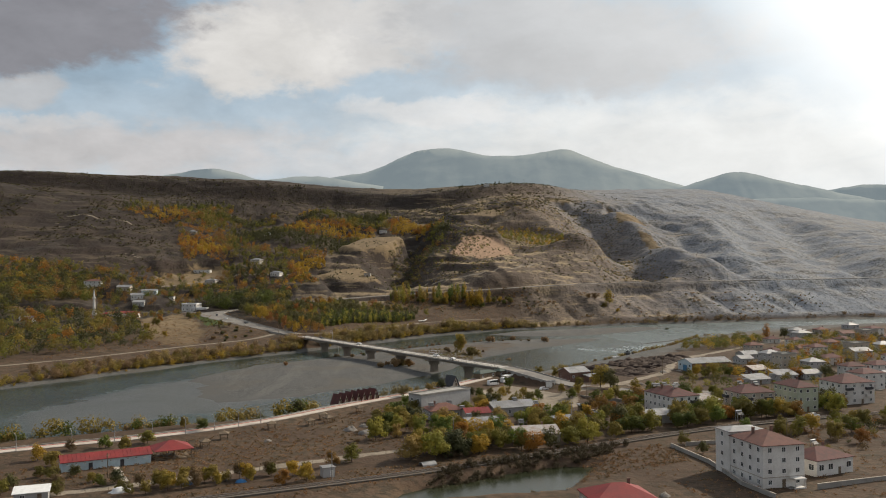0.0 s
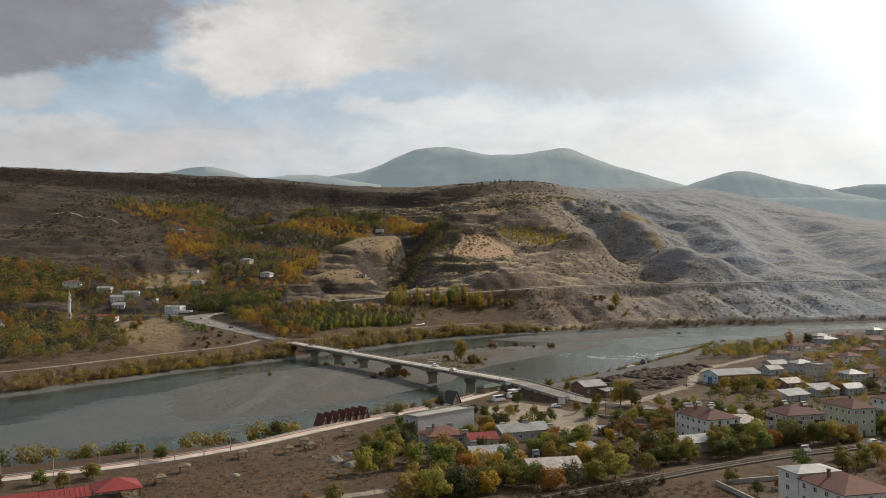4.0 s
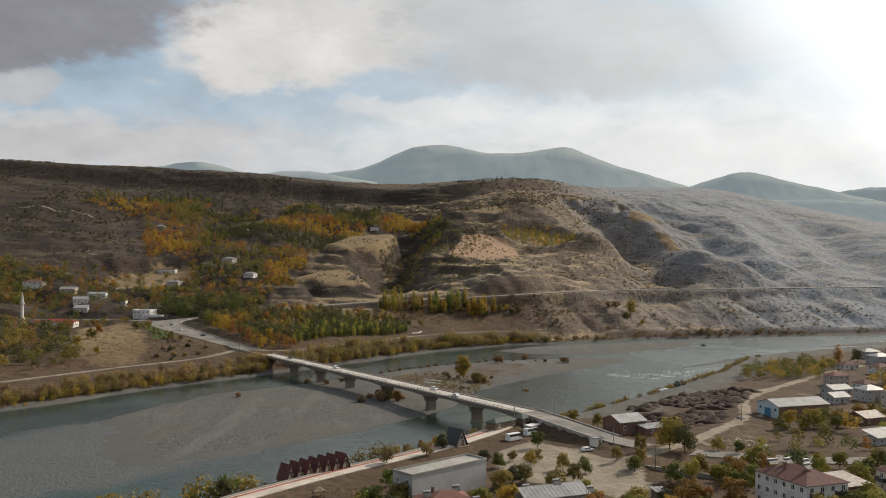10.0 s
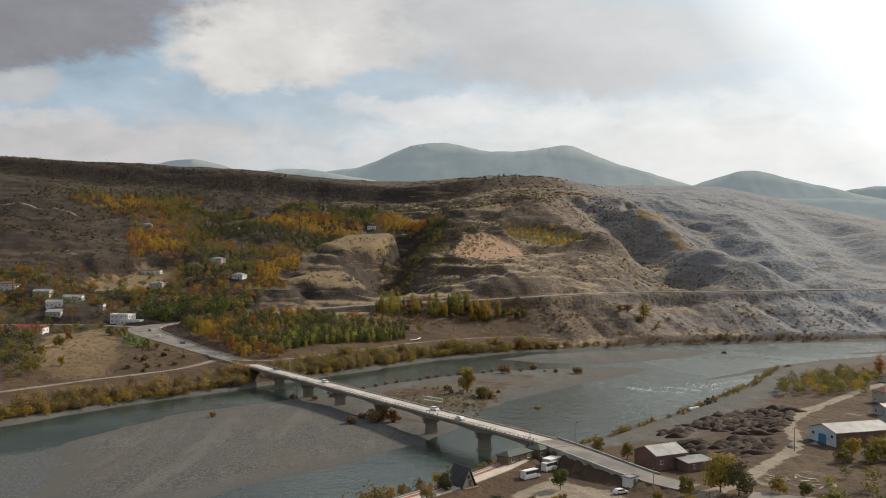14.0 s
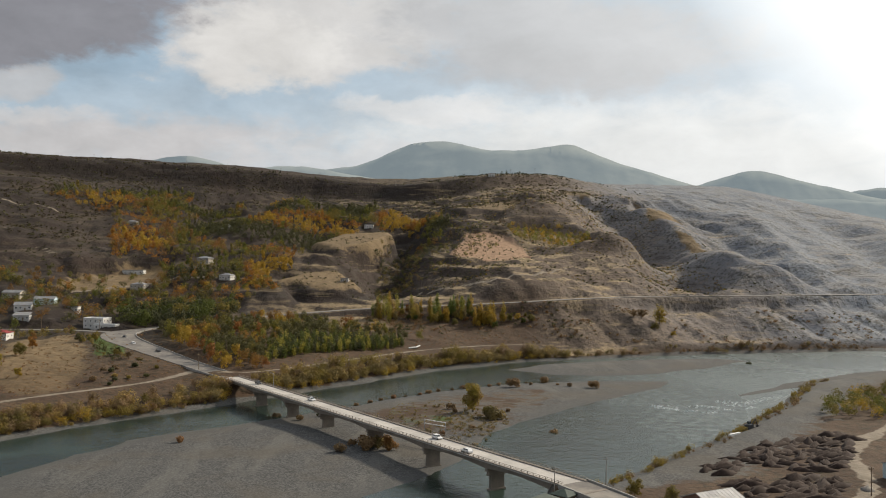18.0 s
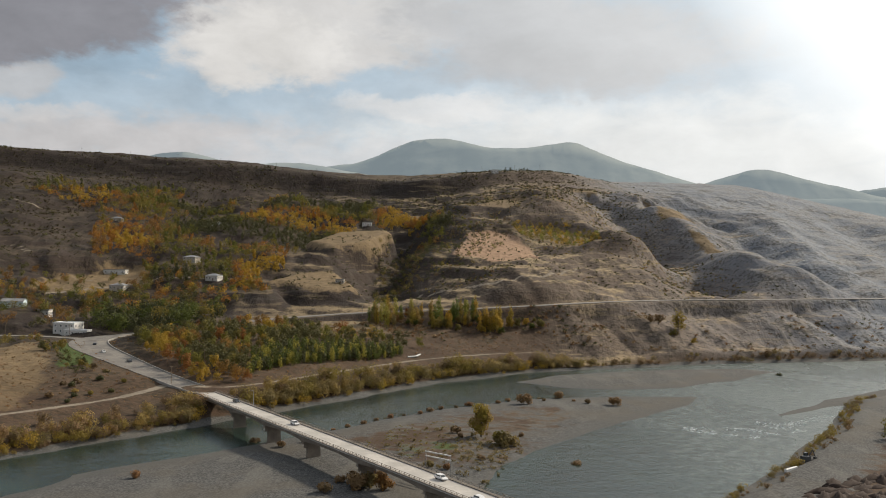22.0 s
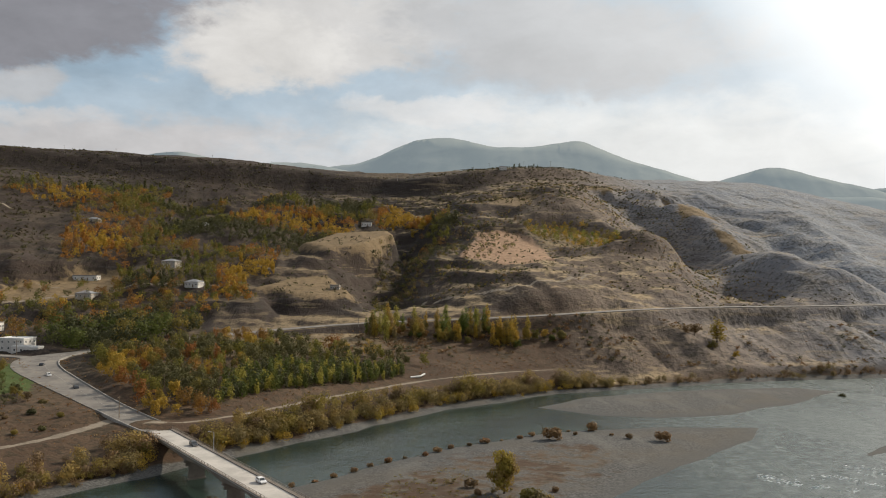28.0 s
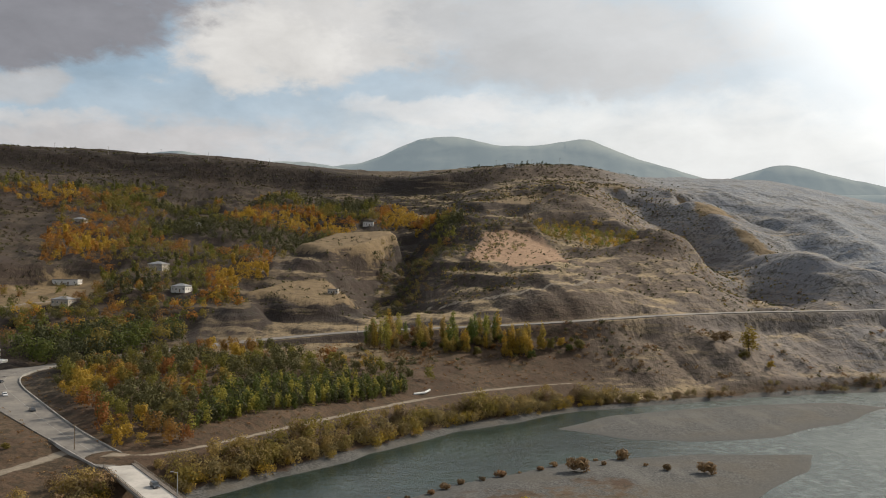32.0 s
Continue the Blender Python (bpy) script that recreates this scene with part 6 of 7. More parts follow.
def house(label, x, y, turn, w, d, h, roof, rise, wall, tiles, floors=1, windows="fr", each=3, name="house", category="house", group="town houses",
          trim=None, door="f", chimney=0, balcony="", z=None, win=(1.2, 1.3)):
    ground = min(ground_at(x + dx, y + dy) for dx in (-w / 3, w / 3) for dy in (-d / 3, d / 3)) if z is None else z
    FOOTPRINTS.append((x, y, 0.5 * math.hypot(w, d) * 0.85 + 1.0))
    ob = thing(name, label, category, pose(x, y, ground, 0, 0, turn), group)
    part("wall", wall_bmesh(w, d, h, roof, rise), wall, ob)
    top = part("roof", roof_bmesh(roof, w, d, h, rise), tiles, ob)
    if roof in ("gable", "shed") and tiles in (M_TIN, M_RUST, M_REDROOF):
        part("seam", ribs_bmesh(w, d, h, rise, roof), tiles, top)
    step = h / floors
    sides = {"f": (w, lambda t: (t, -d / 2 - 0.03, 0)), "b": (w, lambda t: (-t, d / 2 + 0.03, 180)), "l": (d, lambda t: (-w / 2 - 0.03, -t, -90)), "r": (d, lambda t: (w / 2 + 0.03, t, 90))}
    for side in windows:
        span, at = sides[side]
        n = each if side in "fb" else max(2, int(each * d / w + 0.5))
        for fl in range(floors):
            for k in range(n):
                t = span * ((k + 0.5) / n - 0.5)
                if fl == 0 and side == door and k == n // 2:
                    continue
                px, py, a = at(t)
                put_window(ob, px, py, fl * step + step * 0.55, a, win[0], min(win[1], step * 0.5), trim or M_FRAME)
    if door:
        span, at = sides[door]
        n = each if door in "fb" else max(2, int(each * d / w + 0.5))
        px, py, a = at(span * ((n // 2 + 0.5) / n - 0.5))
        o = part("door", shared_mesh(("door", 1.0), lambda: boxes((-0.5, -0.05, 0, 0.5, 0.06, 2.1)), M_WOOD), None, ob, "dark wooden door")
        o.matrix_local = Matrix.Translation((px, py, 0.05)) @ Matrix.Rotation(radians(a), 4, "Z")
        part("handle", shared_mesh(("handle", 1.0), lambda: boxes((0.3, -0.12, 1.0, 0.36, -0.05, 1.12)), M_STEEL), None, o)
    for k in range(chimney):
        part("chimney", shared_mesh(("chimney", 0), lambda: boxes((-0.3, -0.3, -1.2, 0.3, 0.3, 1.1), (-0.38, -0.38, 0.9, 0.38, 0.38, 1.02)), M_BRICK), None, ob).location = (w * (0.22 - 0.45 * k), d * 0.12, h + rise * 0.8)
    for side in balcony:
        span, at = sides[side]
        for fl in range(1, floors):
            for t in (-span * 0.3, span * 0.3):
                px, py, a = at(t)
                bm = boxes((-1.6, -1.3, 0, 1.6, 0, 0.16), (-1.6, -1.3, 0.16, 1.6, -1.2, 1.05), (-1.6, -1.2, 0.16, -1.5, 0, 1.05), (1.5, -1.2, 0.16, 1.6, 0, 1.05))
                o = part("balcony", bm, wall if fl % 2 else M_DARK, ob)
                o.matrix_local = Matrix.Translation((px, py, fl * step)) @ Matrix.Rotation(radians(a), 4, "Z")
    return ob


def heater(x, y, z, turn):
    """A roof water heater: tank, panel and stand."""
    ob = thing("solar_heater", "roof water heater with a grey tank and a tilted panel", "water heater", pose(x, y, z, 0, 0, turn), "roof heaters")
    part("stand", shared_mesh(("stand", 1), lambda: boxes((-0.9, -0.5, -1.5, -0.82, -0.42, 0.9), (0.82, -0.5, -1.5, 0.9, -0.42, 0.9), (-0.9, 0.5, -1.5, -0.82, 0.58, 1.2), (0.82, 0.5, -1.5, 0.9, 0.58, 1.2)), M_STEEL), None, ob)
    part("tank", shared_mesh(("tank", 1), lambda: tubes(((-0.95, 0.5, 1.25), (0.95, 0.5, 1.25), 0.28, 0.28), sides=12), M_STEEL), None, ob)

    def slab():
        bm = bmesh.new()
        v = [bm.verts.new(p) for p in ((-0.95, -0.9, 0.25), (0.95, -0.9, 0.25), (0.95, 0.35, 1.0), (-0.95, 0.35, 1.0), (-0.95, -0.95, 0.33), (0.95, -0.95, 0.33), (0.95, 0.3, 1.08), (-0.95, 0.3, 1.08))]
        for f in ((0, 3, 2, 1), (4, 5, 6, 7), (0, 1, 5, 4), (1, 2, 6, 5), (2, 3, 7, 6), (3, 0, 4, 7)):
            bm.faces.new([v[k] for k in f])
        return bm

    part("panel", shared_mesh(("panel", 1), slab, M_DARK), None, ob)
    return ob


# The white apartment house nearest to the start, with its garden.
apartment = house("white four-storey apartment house with a red hipped roof", 87.5, 237, 14, 12.5, 15, 11.2, "hip", 2.6, M_WHITE, M_TILE, 4, "flr", 3, "apartment_house", "apartment house", "town apartment houses", chimney=2)
part("stair_block", boxes((-6.6, 7.5, -1.6, 4.5, 14.5, 12.2)), M_WHITE, apartment, "taller white stair block")
part("stair_roof", roof_bmesh("hip", 11, 7, 12.2, 0.9), M_TIN, apartment, "low pale sheet roof").location = (-1.0, 11.0, 0)
for z in (2.8, 5.6, 8.4, 11.0):
    put_window(apartment, -6.68, 11.0, z, -90, 1.2, 1.3, M_FRAME)
part("porch", boxes((1.5, -7.5 - 2.6, 2.4, 5.0, -7.5, 2.7), (1.6, -10.0, -1, 1.8, -9.8, 2.4), (4.7, -10.0, -1, 4.9, -9.8, 2.4), (1.5, -10, -1.0, 5.0, -7.5, 0.3)), M_WHITE, apartment, "white entrance porch on posts")
for k in range(8):
    part("stair_step", boxes((1.5 - 0.5 * k, -9.6, -1, 2 - 0.5 * k, -7.8, 0.3 - 0.13 * k)), M_CONC, apartment)
part("string_course", boxes((-6.35, -7.6, 2.7, 6.35, 7.6, 2.9)), M_CREAM, apartment)
house("low white house with a maroon sheet roof", 106, 247, 25, 14, 11, 4.6, "hip", 2.4, M_WHITE, M_MAROON, 1, "fl", 4, chimney=1, win=(1.8, 1.7))
house("house with a red hipped sheet roof beside the pond", 41, 207, 10, 15, 12, 4.4, "hip", 2.8, M_CREAM, M_REDROOF, 1, "flr", 4, chimney=1)
# Three-storey blocks.
house("white three-storey block with a maroon tiled hip roof", 89.5, 343, 20, 13, 18, 8.4, "hip", 2.6, M_WHITE, M_MAROON, 3, "flr", 4, "apartment_block", "apartment block", "town apartment houses", chimney=2, balcony="f")
house("cream three-storey block with maroon roof and balconies", 121, 346, 15, 15, 12, 8.6, "hip", 2.6, M_CREAM, M_MAROON, 3, "flr", 4, "apartment_block", "apartment block", "town apartment houses", chimney=1, balcony="fl")
house("pale green three-storey apartment block", 142, 352, 15, 9.5, 15, 9.8, "hip", 2.2, M_GREENWALL, M_MAROON, 3, "flr", 3, "apartment_block", "apartment block", "town apartment houses", chimney=1)
house("white three-storey block with a maroon roof", 170, 368, 15, 16, 14, 9.0, "hip", 3.0, M_WHITE, M_MAROON, 3, "fl", 4, "apartment_block", "apartment block", "town apartment houses", balcony="f")
house("bare brick annexe with a rusty lean-to roof", 105, 354, 20, 11, 10, 4.2, "shed", 1.2, M_BRICK, M_RUST, 1, "f", 2)
house("low house with a pale sheet roof among trees", 78, 324.5, 20, 13, 9, 3.2, "gable", 1.7, M_GREYWALL, M_TIN, 1, "fl", 3)
# Houses between the railway and the bridge.
house("long grey hall with a blank white wall and flat roof", -1.6, 357.2, 43.5, 27.5, 7.5, 7.2, "flat", 0.5, M_GREYWALL, M_CONC, 2, "l", 3, "hall", "hall", door="l")
house("small house with an orange tiled hip roof", -0.5, 337.5, 20, 13, 10, 3.8, "hip", 2.2, M_GREYWALL, M_TILE, 1, "flr", 3, chimney=2)
house("small house with a crimson sheet roof", 12, 332, 15, 9.5, 8, 3.4, "gable", 1.6, M_CREAM, M_REDROOF, 1, "fr", 2)
house("long house with a pale weathered sheet roof", 26, 345, 22, 18, 9.5, 3.5, "gable", 2.0, M_GREYWALL, M_TIN, 1, "flr", 4)
house("small house with a streaked sheet roof", 13, 312, 15, 12, 9, 3.2, "gable", 1.7, M_WHITE, M_TIN, 1, "flr", 3)
house("old house with a rusty patched sheet roof", 30, 293, 12, 15, 11, 3.2, "gable", 2.0, M_CREAM, M_RUST, 1, "flr", 3, chimney=1)
house("small shed with a tin roof", 44, 318, 25, 8, 6, 2.6, "shed", 0.8, M_BRICK, M_TIN, 1, "f", 2, "shed", "shed")
house("little tin-roofed shelter beside the lane", 56, 352, 15, 3.2, 3, 2.3, "shed", 0.4, M_WOOD, M_TIN, 1, "", 1, "shed", "shed")
house("brick workshop with a grey sheet gable roof", 66, 442, 28, 12, 10, 4.6, "gable", 2.2, M_BRICK, M_TIN, 1, "fr", 3, "workshop", "workshop", chimney=0)
house("low brick workshop annexe with a white sheet roof", 75.5, 438, 28, 10, 5, 2.8, "shed", 0.7, M_BRICK, M_TIN, 1, "f", 2, "workshop", "workshop")
store = house("long warehouse with a pale sheet roof and blue gable", 144, 481, 18, 25, 13, 5.0, "gable", 2.2, M_BLUEWALL, M_TIN, 1, "", 4, "warehouse", "warehouse", door="")
part("side_wall", boxes((-12.4, -6.62, -1.2, 12.4, -6.5, 4.7)), M_BRICK, store, "bare brick long wall")
part("gate", boxes((-12.62, -1.8, 0, -12.5, 1.8, 3.6)), M_BLUE, store, "blue steel gate")
for t in (-4.6, 4.4):
    put_window(store, -12.53, t, 3.4, -90, 1.1, 0.9, M_DARK)
for x, y, z, a in ((20, 343, 4.4, 22), (28, 346, 5.0, 22), (7, 333, 4.0, 20), (2, 339, 5.2, 20), (-5, 335, 4.8, 20), (9, 314, 4.2, 15), (21, 297, 4.4, 12), (26, 295, 5.2, 12), (36, 342, 4.2, 22), (84, 348, 9.9, 20), (88, 347, 10.4, 20), (92, 345, 10.6, 20), (90, 340, 10.6, 20), (86, 350, 9.6, 20), (119, 350, 10.2, 15), (124, 346, 10.4, 15), (86, 254, 14.6, 14), (106, 250, 6.6, 25)):
    heater(x, y, z + ground_at(x, y), a)
# The riverside restaurant: a long low building and its open pavilion.
rest = house("long low pale-blue building with a red sheet roof", -102, 262.5, 28, 25, 8, 2.9, "gable", 1.5, M_BLUEWALL, M_REDROOF, 1, "", 6, "restaurant", "restaurant", door="")
for x in (-4.6, 4.2):
    part("door", shared_mesh(("dark_door", 1), lambda: boxes((-0.55, -0.06, 0, 0.55, 0.06, 2.1)), M_DARK), None, rest, "dark double door").location = (x, -4.03, 0)
for k in range(10):
    if k in (3, 6):
        continue
    put_window(rest, -11 + 2.4 * k, -4.03, 2.2, 0, 0.6, 0.45, M_FRAME)
pav = thing("pavilion", "open timber pavilion with a red hipped roof", "pavilion", pose(-86, 274.5, ground_at(-86, 274.5), 0, 0, 28), "pavilions")
part("roof", roof_bmesh("hip", 11, 10, 3.0, 2.2), M_REDROOF, pav)
for x in (-5.2, 0, 5.2):
    for y in (-4.7, 4.7):
        part("post", shared_mesh(("pav_post", 1), lambda: boxes((-0.12, -0.12, -0.5, 0.12, 0.12, 2.9)), M_WOOD), None, pav).location = (x, y, 0)
part("railing", boxes((-5.2, -4.75, 0.7, 5.2, -4.65, 0.85), (-5.2, -4.75, 0.2, 5.2, -4.65, 0.35), (5.15, -4.7, 0.7, 5.25, 4.7, 0.85)), M_WOOD, pav)
part("floor", boxes((-5.4, -4.9, -0.6, 5.4, 4.9, 0.1)), M_WOOD, pav)


def a_frame(x, y, turn, w, d, h, tiles, group):
    """A steep-roofed cabin: the roof comes down to the ground."""
    ob = thing("cabin", "steep A-frame cabin with a dark red roof and pale gable", "cabin", pose(x, y, ground_at(x, y) - 0.1, 0, 0, turn), group)
    for s in (-1, 1):
        bm = bmesh.new()
        v = [bm.verts.new(p) for p in ((s * w / 2, -d / 2 - 0.4, 0.1), (s * w / 2, d / 2 + 0.4, 0.1), (0, d / 2 + 0.4, h), (0, -d / 2 - 0.4, h),
                                       (s * (w / 2 + 0.2), -d / 2 - 0.4, 0.0), (s * (w / 2 + 0.2), d / 2 + 0.4, 0.0), (0, d / 2 + 0.4, h + 0.28), (0, -d / 2 - 0.4, h + 0.28))]
        for f in ((0, 3, 2, 1), (4, 5, 6, 7), (0, 1, 5, 4), (1, 2, 6, 5), (2, 3, 7, 6), (3, 0, 4, 7)):
            bm.faces.new([v[k] for k in f])
        part("roof", bm, tiles, ob)
    bm = bmesh.new()
    for y in (-d / 2, d / 2):
        v = [bm.verts.new(p) for p in ((-w / 2 + 0.1, y, -0.8), (w / 2 - 0.1, y, -0.8), (0, y, h - 0.15), (-w / 2 + 0.1, y + 0.15, -0.8), (w / 2 - 0.1, y + 0.15, -0.8), (0, y + 0.15, h - 0.15))]
        for f in ((0, 1, 2), (3, 5, 4), (0, 2, 5, 3), (1, 4, 5, 2)):
            bm.faces.new([v[k] for k in f])
    part("gable", bm, M_CREAM, ob, "pale boarded gable")
    put_window(ob, 0, -d / 2 - 0.04, h * 0.55, 0, 0.9, 0.9, M_WOOD)
    part("door", shared_mesh(("cabin_door", 1), lambda: boxes((-0.5, -0.06, 0, 0.5, 0.05, 2.0)), M_WOOD), None, ob).location = (0.5, -d / 2 - 0.02, 0)
    part("terrace", boxes((-w / 2, -d / 2 - 1.6, -0.6, w / 2, -d / 2, 0.12)), M_WOOD, ob)
    return ob


for k in range(7):
    a_frame(-45.6 + 2.35 * k, 371.2 + 2.1 * k, 42, 3.2, 4.8, 4.4, M_MAROON, "riverside cabins")
a_frame(3.5, 413.5, 40, 5.2, 6, 5.2, M_DARK, "riverside cabins")


def shelter(x, y, turn):
    ob = thing("shelter", "small thatched picnic shelter on four posts", "shelter", pose(x, y, ground_at(x, y), 0, 0, turn), "picnic shelters")
    part("roof", shared_mesh(("thatch", 1), lambda: roof_bmesh("hip", 2.6, 2.6, 2.1, 0.9, 0.4, 0.22), M_WOOD), None, ob)
    for dx in (-1.2, 1.2):
        for dy in (-1.2, 1.2):
            part("post", shared_mesh(("thin_post", 1), lambda: boxes((-0.08, -0.08, -0.4, 0.08, 0.08, 2.15)), M_WOOD), None, ob).location = (dx, dy, 0)
    part("bench", shared_mesh(("bench", 1), lambda: boxes((-1.1, 0.6, 0.4, 1.1, 1.0, 0.48), (-1.0, 0.65, -0.3, -0.9, 0.95, 0.4), (0.9, 0.65, -0.3, 1.0, 0.95, 0.4)), M_WOOD), None, ob)
    return ob


for x, y, a in ((-76, 301, 10), (-79, 288, 30), (-63, 318, 20), (-47, 338, 15), (-44, 331, 40), (-34, 352, 25), (-50, 325, 30)):
    shelter(x, y, a)
hut = thing("metal_hut", "small grey-blue metal hut with a flat roof", "hut", pose(-33, 246, ground_at(-33, 246), 0, 0, 25), "huts")
part("wall", boxes((-1.7, -1.6, -0.5, 1.7, 1.6, 2.7)), M_GREYWALL, hut)
part("roof", boxes((-1.9, -1.8, 2.7, 1.9, 1.8, 2.85)), M_TIN, hut)
part("door", boxes((0.3, -1.66, 0, 1.2, -1.6, 2.0)), M_FRAME, hut, "white metal door")
# Kiosks by the bridge head.
for x, y, a, w, d, h in ((20.5, 438.5, 48, 12, 4.5, 2.8), (28.5, 445.5, 48, 5, 5, 3.2)):
    house("dark timber kiosk with a green-black hip roof", x, y, a, w, d, h, "hip", 1.2, M_WOOD, M_AWNING, 1, "f", 3, "kiosk", "kiosk", "kiosks")
house("white market stall with a flat white awning", 32, 438.5, 48, 6, 3, 2.2, "flat", 0.1, M_CREAM, M_FRAME, 1, "", 2, "stall", "stall", "kiosks", z=4.6)
house("small white cabin with a flat sheet roof beside the ramp", 51, 416, 42, 3.8, 2.8, 2.6, "flat", 0.15, M_WHITE, M_TIN, 1, "f", 1, "cabin", "cabin")
# Houses farther off in the town.
FAR_TOWN = ((201, 566, 12, 9, 6, "hip", 0), (209, 552, 11, 9, 3.5, "hip", 1), (194, 518, 13, 10, 6, "hip", 2), (270, 658, 16, 11, 6, "hip", 2), (187, 536, 14, 10, 3.4, "gable", 2), (190, 486, 12, 10, 8.5, "flat", 3), (238, 632, 12, 9, 3.4, "hip", 1),
            (165, 463, 13, 12, 3.2, "gable", 4), (176, 512, 11, 9, 3.4, "gable", 2), (216, 536, 12, 9, 3.4, "hip", 1), (232, 566, 12, 10, 3.5, "gable", 0), (234, 548, 14, 11, 6.2, "hip", 1), (259, 547, 15, 11, 8.5, "flat", 3), (283, 697, 15, 10, 5, "hip", 2),
            (300, 651, 14, 10, 6, "gable", 0), (247, 612, 13, 10, 5, "hip", 1), (199, 470, 12, 10, 6, "hip", 2), (221, 498, 14, 10, 5, "hip", 1), (248, 522, 16, 12, 6, "gable", 2), (286, 624, 14, 10, 4, "hip", 1), (262, 590, 13, 10, 5.5, "hip", 0), (324, 667, 16, 12, 7, "flat", 3),
            (170, 436, 14, 9, 3.4, "shed", 5), (184, 440, 12, 9, 3.2, "gable", 5), (206, 440, 13, 10, 7, "hip", 1), (228, 456, 16, 11, 6, "hip", 1), (290, 575, 15, 11, 5, "hip", 2), (318, 620, 15, 11, 5, "gable", 0), (345, 700, 16, 12, 6, "hip", 1), (250, 480, 16, 12, 8, "hip", 1),
            (275, 515, 14, 11, 5, "hip", 0), (196, 405, 16, 12, 8.5, "hip", 1), (215, 415, 18, 13, 6, "gable", 5), (355, 760, 14, 10, 4, "hip", 2), (310, 715, 13, 10, 4, "hip", 0), (152, 424, 16, 7, 3, "shed", 5))
FAR_LOOKS = ((M_CREAM, M_TILE, "house with a red tiled roof"), (M_WHITE, M_MAROON, "white house with a maroon roof"), (M_GREYWALL, M_TIN, "grey house with a pale sheet roof"), (M_CREAM, M_CONC, "flat-roofed cream block"), (M_BRICK, M_RUST, "old house with a rusty sheet roof"), (M_GREYWALL, M_TIN, "low store with a pale sheet roof"))
for x, y, w, d, h, roof, look_no in FAR_TOWN:
    wall, tiles, words = FAR_LOOKS[look_no]
    house(words + " in the far town", x, y, float(rng.uniform(8, 26)), 0.8 * w, 0.85 * d, 0.9 * h, roof, 0.6 if roof == "flat" else 1.9, wall, tiles, 2 if h > 4.8 else 1, "fl", 3, group="far town houses", chimney=1 if roof == "hip" else 0)
# The village across the bridge.
VILLAGE = ((-238, 822, -12, 15, 10, 6.6, "flat", M_WHITE, M_FRAME, 2, "white two-storey house with a flat roof at the junction"), (-228, 812, -12, 16, 5, 3.2, "flat", M_WHITE, M_FRAME, 1, "low white shop front at the junction"),
           (-355, 884, 5, 17, 11, 6.5, "hip", M_WHITE, M_TILE, 2, "white two-storey villa with a red roof"), (-318, 868, 0, 13, 9, 4, "gable", M_CREAM, M_TIN, 1, "house with a pale sheet roof"), (-289, 856, 8, 14, 9, 4.2, "gable", M_BLUEWALL, M_TIN, 1, "pale blue house with a sheet roof"),
           (-270, 858, 5, 9, 8, 4, "flat", M_WHITE, M_CONC, 1, "small white flat-roofed house"), (-291, 826, 20, 11, 8, 4.2, "shed", M_WHITE, M_TIN, 1, "white house with a lean-to roof"), (-283, 808, 10, 10, 7, 3.6, "shed", M_GREYWALL, M_TIN, 1, "grey shed with a sheet roof"),
           (-224, 1046, -15, 12, 10, 5.5, "hip", M_CREAM, M_TIN, 2, "farmhouse with a pale pyramid roof on the slope"), (-190, 991, -15, 11, 9, 4.2, "hip", M_WHITE, M_TIN, 1, "white farmhouse with a pale roof on the slope"), (-253, 950, -10, 12, 9, 4, "hip", M_CREAM, M_TIN, 1, "low farmhouse with a grey roof"),
           (-88, 1010, -5, 7, 5, 3, "flat", M_CREAM, M_CONC, 1, "small concrete hut above the road cut"), (-284, 1026, -8, 20, 6, 3.4, "flat", M_WHITE, M_CONC, 1, "long low white building on a terrace"), (-90, 1310, 0, 11, 8, 4, "flat", M_WHITE, M_CONC, 1, "white house among the hillside trees"),
           (-375, 760, 10, 11, 8, 4, "hip", M_CREAM, M_TILE, 1, "house among the orchards"), (-330, 690, 10, 10, 8, 3.5, "gable", M_WHITE, M_TIN, 1, "white house among the orchards"), (-340, 1180, 0, 11, 8, 4, "hip", M_CREAM, M_TIN, 1, "house high on the wooded slope"), (-250, 1235, 0, 10, 8, 4, "hip", M_WHITE, M_TIN, 1, "small white house high on the slope"),
           (80, 1585, 0, 10, 7, 5, "flat", M_WHITE, M_CONC, 1, "white station hut on the crest"))
for x, y, a, w, d, h, roof, wall, tiles, fl, words in VILLAGE:
    house(words, x, y, a, w, d, h, roof, 0.5 if roof == "flat" else 1.8, wall, tiles, fl, "fr", 4, group="village houses")
mosque = house("low white mosque hall with a red roof", -276, 752, 2, 24, 10, 4.6, "hip", 1.8, M_WHITE, M_REDROOF, 1, "fr", 5, "mosque", "mosque", "village houses")
part("porch", roof_bmesh("hip", 7, 7, 3.8, 2.0), M_REDROOF, mosque, "red porch roof").location = (-14.5, -1, 0)
part("porch_wall", boxes((-17.5, -4, -1.5, -12.0, 2, 3.8)), M_CREAM, mosque)
minaret = thing("minaret", "slender white stone minaret with a pointed cap", "minaret", pose(-298, 742, ground_at(-298, 742)))
part("base", boxes((-1.5, -1.5, -1.5, 1.5, 1.5, 4.2)), M_WHITE, minaret)
part("shaft", tubes(((0, 0, 4.2), (0, 0, 14.2), 1.1, 0.95), ((0, 0, 15.3), (0, 0, 18.0), 0.8, 0.75), sides=14), M_WHITE, minaret)
part("gallery", tubes(((0, 0, 13.6), (0, 0, 14.3), 1.0, 1.6), ((0, 0, 14.3), (0, 0, 15.3), 1.6, 1.6), sides=14), M_WHITE, minaret)
